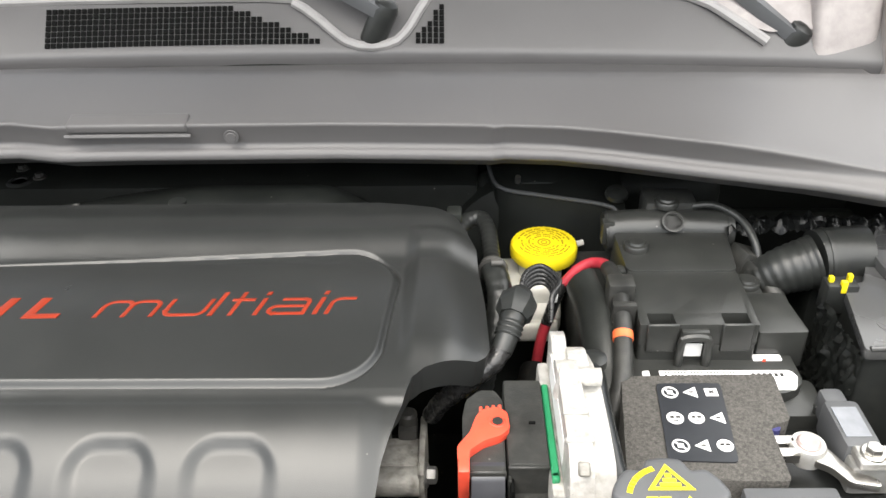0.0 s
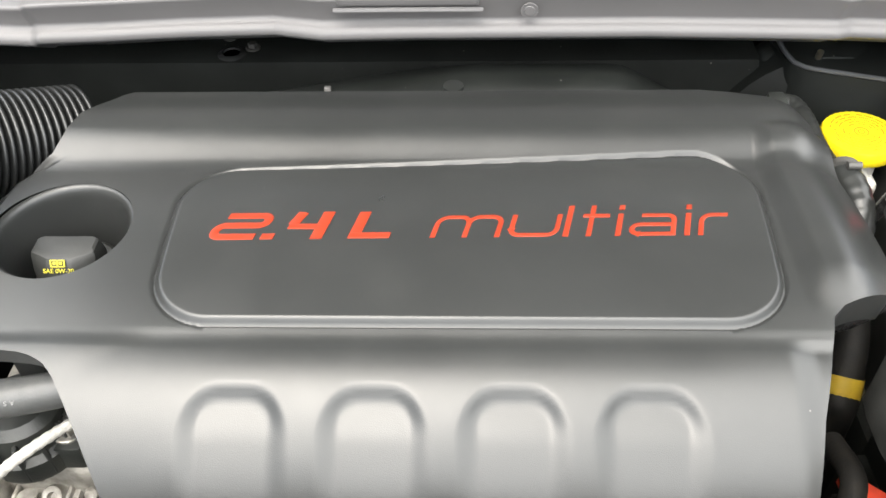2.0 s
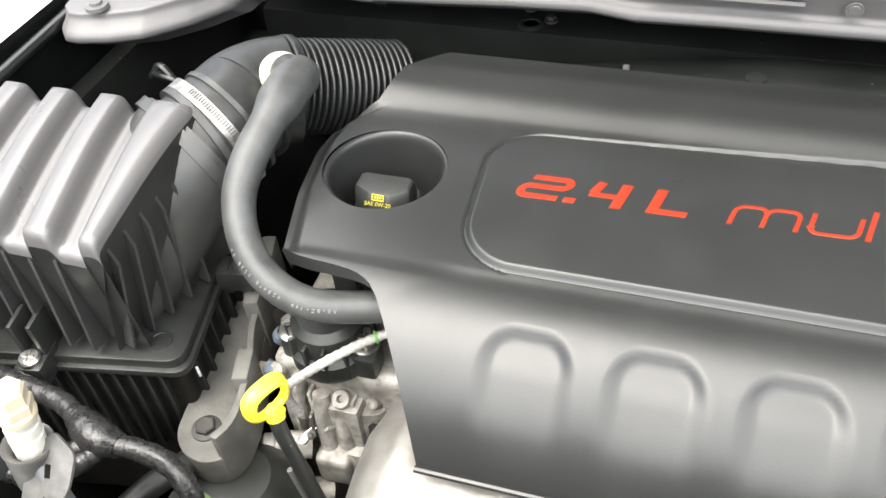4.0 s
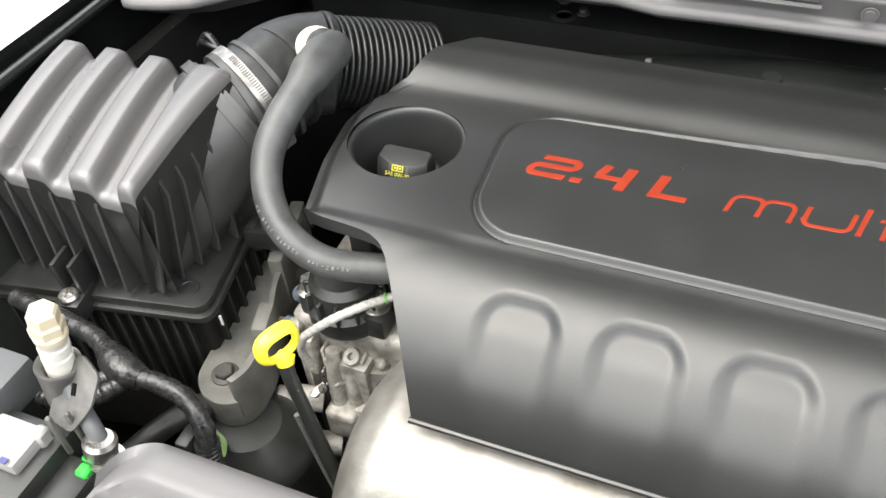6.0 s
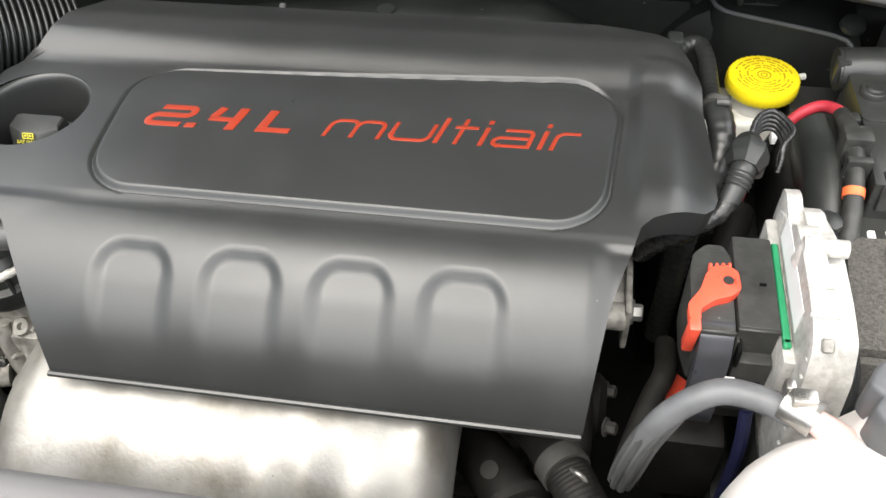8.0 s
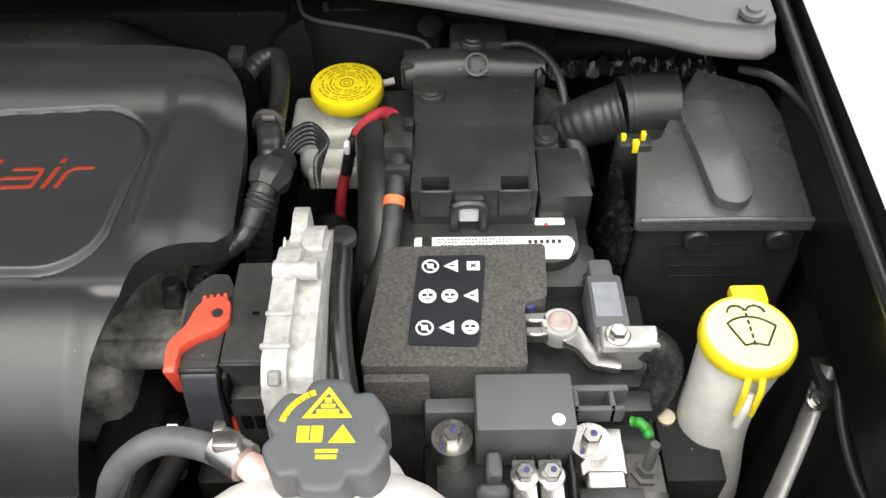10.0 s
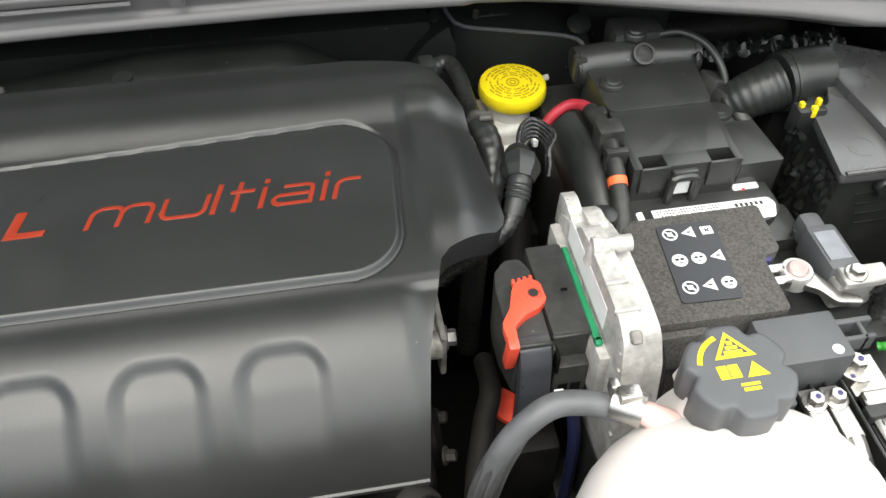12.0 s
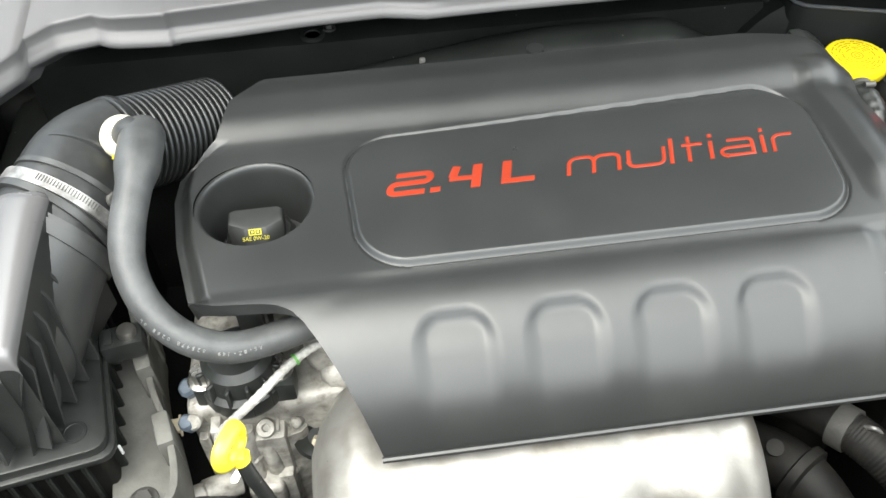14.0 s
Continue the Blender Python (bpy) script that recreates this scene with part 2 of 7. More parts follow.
def lathe(profile, at, axis=(0, 0, 1), n=32, lobes=0, depth=0.0):
    """A turned body from (radius, height) pairs along an axis from a point."""
    bm = bmesh.new()
    q = Vector((0, 0, 1)).rotation_difference(Vector(axis).normalized()).to_matrix()
    rings = []
    for r, h in profile:
        if r <= 1e-6:
            rings.append([bm.verts.new(Vector(at) + q @ Vector((0, 0, h)))])
            continue
        ring = []
        for k in range(n):
            a = 2 * math.pi * k / n
            rr = r * (1 - depth * max(0.0, math.cos(lobes * a)) ** 2) if lobes else r
            ring.append(bm.verts.new(Vector(at) + q @ Vector((rr * math.cos(a), rr * math.sin(a), h))))
        rings.append(ring)
    for a, b in zip(rings, rings[1:]):
        for k in range(n):
            k2 = (k + 1) % n
            if len(a) == 1 and len(b) == 1:
                continue
            if len(a) == 1:
                bm.faces.new((a[0], b[k2], b[k]))
            elif len(b) == 1:
                bm.faces.new((a[k], a[k2], b[0]))
            else:
                bm.faces.new((a[k], a[k2], b[k2], b[k]))
    for ring in (rings[0], rings[-1]):
        if len(ring) > 1:
            bm.faces.new(ring)
    bmesh.ops.recalc_face_normals(bm, faces=bm.faces)
    return bm


def spline(points, step=0.004):
    """A smooth line through points, sampled evenly."""
    p = [Vector(v) for v in points]
    p = [2 * p[0] - p[1], *p, 2 * p[-1] - p[-2]]
    out = []
    for a, b, c, d in zip(p, p[1:], p[2:], p[3:]):
        count = max(2, int((c - b).length / step))
        for k in range(count):
            t = k / count
            out.append(0.5 * ((2 * b) + (c - a) * t + (2 * a - 5 * b + 4 * c - d) * t * t + (3 * b - a - 3 * c + d) * t ** 3))
    out.append(p[-2])
    return out


def tube(points, radius, n=14, step=0.004, ribs=0.0, pitch=0.006, straight=False, taper=None, flat=1.0):
    """A hose along a line; ribs and pitch make it corrugated; taper is a function of 0..1 that scales the radius."""
    line = [Vector(v) for v in points] if straight else spline(points, step)
    if ribs:
        dense = []
        for a, b in zip(line, line[1:]):
            count = max(1, int((b - a).length / (pitch / 6)))
            dense += [a.lerp(b, k / count) for k in range(count)]
        line = dense + [line[-1]]
    bm = bmesh.new()
    up = None
    rings = []
    run, total = 0.0, sum((b - a).length for a, b in zip(line, line[1:]))
    for k, here in enumerate(line):
        ahead = (line[min(k + 1, len(line) - 1)] - line[max(k - 1, 0)]).normalized()
        if up is None:
            up = ahead.orthogonal().normalized()
        up = (up - ahead * up.dot(ahead)).normalized()
        side = ahead.cross(up)
        if k:
            run += (here - line[k - 1]).length
        r = radius * (taper(run / total) if taper else 1.0)
        if ribs:
            r += ribs * (0.5 + 0.5 * math.cos(2 * math.pi * run / pitch)) ** 0.7 - ribs / 2
        rings.append([bm.verts.new(here + r * (math.cos(2 * math.pi * j / n) * up + flat * math.sin(2 * math.pi * j / n) * side)) for j in range(n)])
    for a, b in zip(rings, rings[1:]):
        for j in range(n):
            bm.faces.new((a[j], a[(j + 1) % n], b[(j + 1) % n], b[j]))
    bm.faces.new(rings[0][::-1])
    bm.faces.new(rings[-1])
    bmesh.ops.recalc_face_normals(bm, faces=bm.faces)
    return bm


def prism(outline, z0, z1, bev=0.0015, turn=None):
    """An extruded outline of (x, y) pairs with softened edges."""
    bm = bmesh.new()
    low = [bm.verts.new((x, y, z0)) for x, y in outline]
    high = [bm.verts.new((x, y, z1)) for x, y in outline]
    bm.faces.new(low[::-1])
    bm.faces.new(high)
    for k in range(len(low)):
        j = (k + 1) % len(low)
        bm.faces.new((low[k], low[j], high[j], high[k]))
    bmesh.ops.recalc_face_normals(bm, faces=bm.faces)
    if bev:
        bmesh.ops.bevel(bm, geom=bm.edges[:], offset=bev, segments=2, profile=0.6, affect="EDGES", clamp_overlap=True)
    if turn is not None:
        bmesh.ops.transform(bm, matrix=turn, verts=bm.verts)
    return bm


def merged(*some):
    bm = bmesh.new()
    for other in some:
        me = bpy.data.meshes.new("joining")
        other.to_mesh(me)
        other.free()
        bm.from_mesh(me)
        bpy.data.meshes.remove(me)
    return bm


def mesh_of(name, bm, mat, sharp=38):
    me = bpy.data.meshes.new(name)
    bm.to_mesh(me)
    bm.free()
    me.polygons.foreach_set("use_smooth", [True] * len(me.polygons))
    me.set_sharp_from_angle(angle=radians(sharp))
    me.materials.append(mat)
    return me


def thing(name, at, label, category, group="", kind=""):
    ob = new(name)
    ob.empty_display_size = 0.02
    ob.location = at
    return tagged(ob, label, category, group, kind)


def part(name, bm, mat, parent=None, label="", sharp=38):
    """Links a bmesh as one mesh object under a thing or a part."""
    ob = new(name, mesh_of(name, bm, mat, sharp))
    if parent is not None:
        ob.parent = parent
        if parent.data is None:
            ob.matrix_parent_inverse = Matrix.Translation(-Vector(parent.location))
    return tagged(ob, label)


def alone(name, bm, mat, label, category, group="", kind="", sharp=38):
    """A thing that is one mesh."""
    return tagged(part(name, bm, mat, None, "", sharp), label, category, group, kind)


def bolt(parent, at, r=0.008, axis=(0, 0, 1), h=0.006, mat=None, washer=True, name="bolt"):
    q = Vector(axis).normalized()
    some = []
    if washer:
        some.append(lathe([(0, 0), (r * 1.45, 0), (r * 1.45, 0.0015), (r * 1.3, 0.0022), (0, 0.0022)], at, axis, 20))
    some.append(lathe([(r, 0), (r, h * 0.85), (r * 0.86, h), (0, h)], at, axis, 6))
    return part(name, merged(*some), mat or ZINC, parent)


def smooth(a, b, t):
    t = np.clip((t - a) / (b - a), 0, 1)
    return t * t * (3 - 2 * t)


def lettering(text, size, mat, parent, m, depth=0.0003, name="lettering", label=""):
    """Words in the built-in font, as a mesh laid flat at the pose m."""
    cu = bpy.data.curves.new(name, "FONT")
    cu.body, cu.size, cu.extrude, cu.align_x, cu.align_y = text, size, depth, "CENTER", "CENTER"
    ob = bpy.data.objects.new(name, cu)
    scene.collection.objects.link(ob)
    me = bpy.data.meshes.new_from_object(ob.evaluated_get(bpy.context.evaluated_depsgraph_get()))
    bpy.data.objects.remove(ob)
    bpy.data.curves.remove(cu)
    me.transform(m)
    me.name = name
    me.materials.clear()
    me.materials.append(mat)
    done = new(name, me)
    done.parent = parent
    if parent.data is None:
        done.matrix_parent_inverse = Matrix.Translation(-Vector(parent.location))
    return tagged(done, label)


def grid_mesh(rows):
    """A sheet from rows of points of equal length."""
    bm = bmesh.new()
    v = [[bm.verts.new(p) for p in row] for row in rows]
    for a, b in zip(v, v[1:]):
        for k in range(len(a) - 1):
            bm.faces.new((a[k], a[k + 1], b[k + 1], b[k]))
    return bm


def rounded(points, r, n=5):
    """An outline with its corners rounded off."""
    out = []
    count = len(points)
    for k in range(count):
        p, a, b = Vector(points[k]), Vector(points[k - 1]), Vector(points[(k + 1) % count])
        d = min(r, (a - p).length * 0.45, (b - p).length * 0.45)
        s, e = p + (a - p).normalized() * d, p + (b - p).normalized() * d
        for j in range(n + 1):
            t = j / n
            q = (1 - t) ** 2 * s + 2 * t * (1 - t) * p + t * t * e
            out.append((q.x, q.y))
    return out


# ---- the setting: ground, car body round the bay ----
def setting(name, bm, mat, label, category, sharp=38):
    return alone(name, bm, mat, label, category, "", "structure", sharp)


setting("ground", box(-40, 40, -40, 40, -0.2, 0.0, 0), ASPHALT, "flat grey asphalt ground under the car", "ground")
setting("bay_floor", box(-0.80, 0.46, 0.02, 0.94, 0.44, 0.46, 0.002), DEEP, "dark undertray closing the engine bay below", "floor")
setting("wall_firewall", merged(box(-0.86, 0.52, 0.90, 0.93, 0.0, 0.985, 0.004),
                                box(-0.86, 0.52, 0.86, 0.90, 0.0, 0.80, 0.02, 3),
                                box(0.03, 0.30, 0.82, 0.86, 0.70, 0.875, 0.02, 3)),
        DEEP, "dark painted steel firewall behind the engine", "wall")
setting("wall_inner_left", merged(box(-0.87, -0.845, 0.0, 0.93, 0.0, 0.90, 0.01),
                                  box(-0.83, -0.74, 0.50, 0.93, 0.0, 0.80, 0.03, 3)), DEEP, "black painted inner wing of the engine bay", "wall")
setting("wall_inner_right", merged(box(0.475, 0.52, 0.0, 0.93, 0.0, 0.90, 0.01),
                                   box(0.40, 0.48, 0.60, 0.93, 0.0, 0.76, 0.03, 3)), DEEP, "black painted inner wing of the engine bay", "wall")
setting("wall_front", box(-0.86, 0.52, -0.02, 0.04, 0.0, 0.86, 0.01), DEEP, "dark radiator support closing the front of the bay", "wall")


def fender(name, x_in, x_out, label):
    side = 1 if x_out > x_in else -1
    rows = []
    for k in range(25):
        y = -0.3 + 1.5 * k / 24
        bow = 0.02 * smooth(0.2, -0.3, y) + 0.03 * ((y - 0.5) ** 2)
        a = x_in - side * bow if side < 0 else x_in + 0.08 * (y - 0.58) - 0.06 * max(0.0, 0.3 - y)
        rows.append([(a, y, 0.972), (a + side * 0.006, y, 0.979), (a + side * 0.03, y, 0.985), (a + side * 0.10, y, 0.985),
                     (a + side * 0.16, y, 0.965), (a + side * 0.20, y, 0.91), (a + side * 0.22, y, 0.75), (a + side * 0.22, y, 0.0)])
    bm = grid_mesh(rows)
    bmesh.ops.recalc_face_normals(bm, faces=bm.faces)
    setting(name, bm, WHITE_PAINT, label, "fender")
    lip = grid_mesh([[(row[0][0] - side * 0.0015, row[0][1], z) for z in (0.86, 0.945, 0.9735)] for row in rows])
    bmesh.ops.solidify(lip, geom=lip.faces[:], thickness=0.002)
    setting("trim_" + name, lip, BLACK_PAINT, "black rubber lip along the fender's inner edge", "trim")


fender("fender_right", 0.452, 0.70, "glossy white painted front fender beside the engine bay")
fender("fender_left", -0.875, -1.10, "glossy white painted front fender beside the engine bay")
setting("trim_seal_right", tube([(0.392, -0.1, 0.950), (0.425, 0.3, 0.952), (0.445, 0.6, 0.957), (0.466, 0.88, 0.962)], 0.006, 10, 0.03),
        BLACK_PAINT, "glossy black rubber seal along the fender edge", "seal")
setting("trim_seal_left", tube([(-0.865, -0.1, 0.95), (-0.862, 0.3, 0.955), (-0.862, 0.6, 0.96), (-0.868, 0.9, 0.965)], 0.006, 10, 0.03),
        BLACK_PAINT, "glossy black rubber seal along the fender edge", "seal")

# the raised hood over the bay, hinged behind the cowl
hood_pose = pose(-0.2, 0.95, 1.12, -57, 0, 0)
hood = thing("hood", (-0.2, 0.93, 1.10), "raised white car hood with black insulation inside", "hood", kind="structure")
part("panel", box(-0.58, 0.58, -1.05, 0.0, 0.014, 0.03, 0.006, turn=hood_pose), WHITE_PAINT, hood)
part("insulation", box(-0.54, 0.54, -0.95, -0.10, -0.004, 0.013, 0.004, turn=hood_pose), INSULATION, hood, "black felt insulation pad")

# ---- cowl, wipers and windscreen foot ----
LIP = [(-0.852, 0.610), (-0.842, 0.600), (-0.830, 0.599), (-0.802, 0.605), (-0.775, 0.616), (-0.743, 0.645), (-0.717, 0.680), (-0.7155, 0.697), (-0.695, 0.716), (-0.660, 0.724),
       (-0.650, 0.718), (-0.640, 0.715), (-0.62, 0.713), (-0.593, 0.711), (-0.5915, 0.714), (-0.54, 0.717), (-0.473, 0.723), (-0.40, 0.726), (-0.36, 0.717), (-0.286, 0.719), (-0.1, 0.719), (-0.01, 0.715),
       (0.045, 0.712), (0.055, 0.715), (0.106, 0.710), (0.147, 0.700), (0.167, 0.694), (0.21, 0.681), (0.277, 0.661), (0.318, 0.649), (0.357, 0.634), (0.377, 0.625), (0.40, 0.620), (0.418, 0.618), (0.430, 0.626)]
lip_x, lip_y = [p[0] for p in LIP], [p[1] for p in LIP]


cowl = thing("cowl_panel", (-0.2, 0.75, 0.96), "dark grey moulded plastic cowl panel below the windscreen", "cowl panel", kind="structure")
rows = []
xs = sorted(set([round(-0.852 + 1.282 * k / 150, 4) for k in range(151)] + [p[0] for p in LIP]))
for x in xs:
    y0 = float(np.interp(x, lip_x, lip_y))
    yb = float(np.interp(x, (-0.85, -0.40, 0.0, 0.285, 0.43), (0.832, 0.842, 0.822, 0.810, 0.800)))
    m = max(float(smooth(0.22, 0.38, x)), float(smooth(-0.54, -0.80, x)))
    cy, cz = y0 - 0.001 + 0.015 * m, 0.989 - 0.014 * m + (0.0015 if -0.444 < x < 0.04 else 0)
    rows.append([(x, y0 + 0.030, 0.935), (x, y0 + 0.006, 0.951), (x, y0 + 0.001, 0.953), (x, y0 - 0.001, 0.956), (x, y0, 0.960), (x, y0 + 0.004, 0.9632), (x, y0 + 0.0085, 0.9655),
                 (x, y0 + 0.0085 + 0.003 * m, 0.9685), (x, cy + 0.0004, cz - 0.0035), (x, cy, cz - 0.0012), (x, cy + 0.001, cz), (x, cy + 0.003, cz + 0.0006), (x, cy + 0.008, cz + 0.0012),
                 (x, y0 + 0.055, cz + 0.006), (x, yb - 0.022, 1.000), (x, yb - 0.004, 1.001), (x, yb, 0.9985), (x, yb + 0.003, 0.990), (x, 0.895, 0.981)])
bm = grid_mesh(rows)
bmesh.ops.recalc_face_normals(bm, faces=bm.faces)
bmesh.ops.solidify(bm, geom=bm.faces[:], thickness=0.0025)
part("panel", bm, COWL, cowl, sharp=80)
part("access_tab", merged(box(-0.345, -0.234, 0.7155, 0.735, 0.982, 0.9915, 0.003, 3, about(-0.29, 0.7155, 0.988, 14, 0, 0)), tube([(-0.348, 0.7165, 0.9800), (-0.29, 0.7165, 0.9802), (-0.231, 0.7165, 0.9800)], 0.0022, 8, 0.02)), COWL, cowl)
for x in (-0.195,):
    part("push_rivet", lathe([(0, 0.0016), (0.004, 0.0016), (0.0045, 0.0006), (0.0066, 0.0010), (0.0070, 0)], (x, 0.7185, 0.978), (0, -0.95, -0.1), 20), COWL, cowl)
part("push_rivet", lathe([(0, 0.007), (0.0055, 0.0065), (0.006, 0.004), (0.0095, 0.0035), (0.0100, 0)], (0.411, 0.640, 0.9795), (0, -0.1, 1), 20), COWL, cowl)
part("push_rivet", lathe([(0, 0.007), (0.0055, 0.0065), (0.006, 0.004), (0.0100, 0.0035), (0.0105, 0)], (-0.815, 0.622, 0.9775), (0, 0, 1), 20), COWL, cowl)

# upper cowl with its grille
upper = thing("windscreen_cowl", (-0.2, 0.90, 0.97), "grey plastic windscreen cowl with an air intake grille", "cowl panel", kind="structure")
rows = []
for k in range(81):
    x = -0.86 + 1.31 * k / 80
    bend = 0.05 * ((x + 0.2) / 0.65) ** 2
    rows.append([(x, y - bend, z) for y, z in ((0.906, 0.95), (0.899, 0.986), (0.8985, 0.991), (0.900, 0.9955), (0.904, 0.999), (0.936, 1.038), (0.945, 1.044), (0.99, 1.05), (1.30, 1.20))])
bm = grid_mesh(rows)
bmesh.ops.recalc_face_normals(bm, faces=bm.faces)
bmesh.ops.solidify(bm, geom=bm.faces[:], thickness=0.003)
part("panel", bm, COWL, upper)
SLOPE = pose(0, 0.9035, 1.0005, math.degrees(math.atan2(0.039, 0.032)), 0, 0)


def grille(x0, x1, cut):
    """A dark opening crossed by thin bars; cut tells how far up the opening reaches at x."""
    pitch, holes = 0.0064, bmesh.new()
    count = int((x1 - x0) / pitch)
    for i in range(count):
        for j in range(7):
            x, v = x0 + pitch * (i + 0.5), 0.0045 + pitch * j
            if not cut(x, v):
                continue
            made = bmesh.ops.create_cube(holes, size=1.0)["verts"]
            bend = 0.05 * ((x + 0.2) / 0.65) ** 2
            m = Matrix.Translation((0, -bend, 0)) @ SLOPE
            for q in made:
                q.co = m @ Vector((x + q.co.x * 0.0048, v + q.co.y * 0.0050, q.co.z * 0.0022))
    tagged(part("grille_opening", holes, HOLE, upper, "small black openings of the intake grille"), kind="stuff")


grille(-0.437, -0.128, lambda x, v: v < 0.045 and v < 0.045 - (x + 0.235) * 0.40)
grille(-0.033, 0.004, lambda x, v: v < 0.010 + (x + 0.033) * 1.25)
part("screen_seal", tube([(-0.84, 0.90, 1.040), (-0.50, 0.932, 1.043), (-0.20, 0.938, 1.043), (-0.165, 0.932, 1.038), (-0.135, 0.918, 1.022), (-0.108, 0.904, 1.004), (-0.080, 0.900, 0.999), (-0.053, 0.904, 1.004),
                          (-0.036, 0.916, 1.020), (-0.022, 0.932, 1.038), (0.0, 0.942, 1.046), (0.10, 0.945, 1.047), (0.19, 0.946, 1.050), (0.265, 0.912, 1.043), (0.30, 0.893, 1.028), (0.335, 0.874, 1.008)], 0.0055, 8, 0.012),
     GREY_PALE, upper, "pale grey edge moulding")
rows = []
for k in range(13):
    x = 0.20 + 0.185 * k / 12
    y0 = float(np.interp(x, (0.20, 0.33, 0.385), (0.952, 0.880, 0.876)))
    bend = 0.05 * ((x + 0.2) / 0.65) ** 2
    rows.append([(x, y, float(np.interp(y + bend, (0.904, 0.936, 0.945, 0.99, 1.30), (0.999, 1.038, 1.044, 1.05, 1.20))) + 0.006) for y in [y0 + (0.985 - y0) * j / 14 for j in range(15)]])
corner = grid_mesh(rows)
bmesh.ops.recalc_face_normals(corner, faces=corner.faces)
bmesh.ops.solidify(corner, geom=corner.faces[:], thickness=0.003)
part("corner_panel", corner, HINGE, upper, "pale worn corner panel behind the wiper")
part("hinge_cover", merged(box(0.380, 0.448, 0.862, 0.91, 0.975, 1.09, 0.012, 3, about(0.41, 0.88, 1.0, -15, 0, 0)), box(0.448, 0.470, 0.842, 0.90, 0.96, 1.09, 0.008, 2)), HINGE, upper, "pale worn hinge cover at the end of the cowl")


def wiper(m, label):
    w = thing("wiper_arm", m.translation, label, "wiper", "windscreen wipers")
    hub = lathe([(0, -0.03), (0.014, -0.03), (0.0145, 0.010), (0.012, 0.017), (0.007, 0.020), (0, 0.021)], (0, 0, 0), (0, 0, 1), 24)
    bmesh.ops.transform(hub, matrix=m, verts=hub.verts)
    part("pivot", hub, BLACK, w)
    arm = prism(rounded([(0.0, -0.013), (-0.06, -0.014), (-0.30, -0.007), (-0.30, 0.007), (-0.06, 0.015), (0.0, 0.014)], 0.005), 0.0, 0.014, 0.004)
    bmesh.ops.transform(arm, matrix=m, verts=arm.verts)
    part("arm", arm, GREY, w)
    blade = box(-0.42, -0.16, 0.016, 0.022, -0.008, 0.008, 0.002)
    bmesh.ops.transform(blade, matrix=m, verts=blade.verts)
    part("blade", blade, RUBBER, w)


wiper(pose(-0.068, 0.908, 1.029, 0, 25, -15), "dark grey wiper arm with its round pivot on the cowl")
wiper(pose(0.364, 0.884, 1.006, 0, 31, -29), "dark grey wiper arm resting on the cowl edge")

# ---- engine cover ----
LEFT = [(0.340, -0.440), (0.385, -0.4665), (0.405, -0.4790), (0.417, -0.4870), (0.425, -0.4945), (0.430, -0.5030), (0.4325, -0.5130), (0.4340, -0.5280), (0.4355, -0.550), (0.440, -0.566), (0.448, -0.573), (0.508, -0.586), (0.560, -0.592),
        (0.588, -0.590), (0.602, -0.583), (0.612, -0.570), (0.620, -0.558), (0.634, -0.552), (0.660, -0.546), (0.668, -0.540), (0.690, -0.522), (0.694, -0.515)]
RIGHT = [(0.340, -0.048), (0.40, -0.038), (0.440, -0.026), (0.462, -0.020), (0.470, -0.012), (0.478, 0.006), (0.488, 0.026), (0.496, 0.033), (0.505, 0.036), (0.56, 0.034),
         (0.63, 0.028), (0.655, 0.020), (0.672, 0.008), (0.683, -0.010), (0.690, -0.035), (0.694, -0.06)]
PAD = [Vector(p) for p in ((-0.402, 0.4965), (-0.085, 0.4965), (-0.079, 0.576), (-0.406, 0.563))]
PAD_R = 0.042
WELL = Vector((-0.523, 0.539))
WELL_R = 0.049
ARCHES = (-0.378, -0.296, -0.215, -0.136)


LEFT_Y, LEFT_X = [p[0] for p in LEFT], [p[1] for p in LEFT]


def pad_distance(x, y):
    """Distance from the edge of the raised emblem pad, less than nothing inside it."""
    p = Vector((x, y))
    inside, best = True, 1e9
    for k in range(4):
        a, b = PAD[k], PAD[(k + 1) % 4]
        e = b - a
        if e.x * (p.y - a.y) - e.y * (p.x - a.x) < 0:
            inside = False
        t = max(0.0, min(1.0, (p - a).dot(e) / e.dot(e)))
        best = min(best, (p - a - e * t).length)
    return (-best if inside else best) - PAD_R


def deck_crown(y):
    """How far the deck bulges between its front and back edges."""
    return 0.0052 * max(0.0, 1 - ((y - 0.527) / 0.088) ** 2) - 0.0028


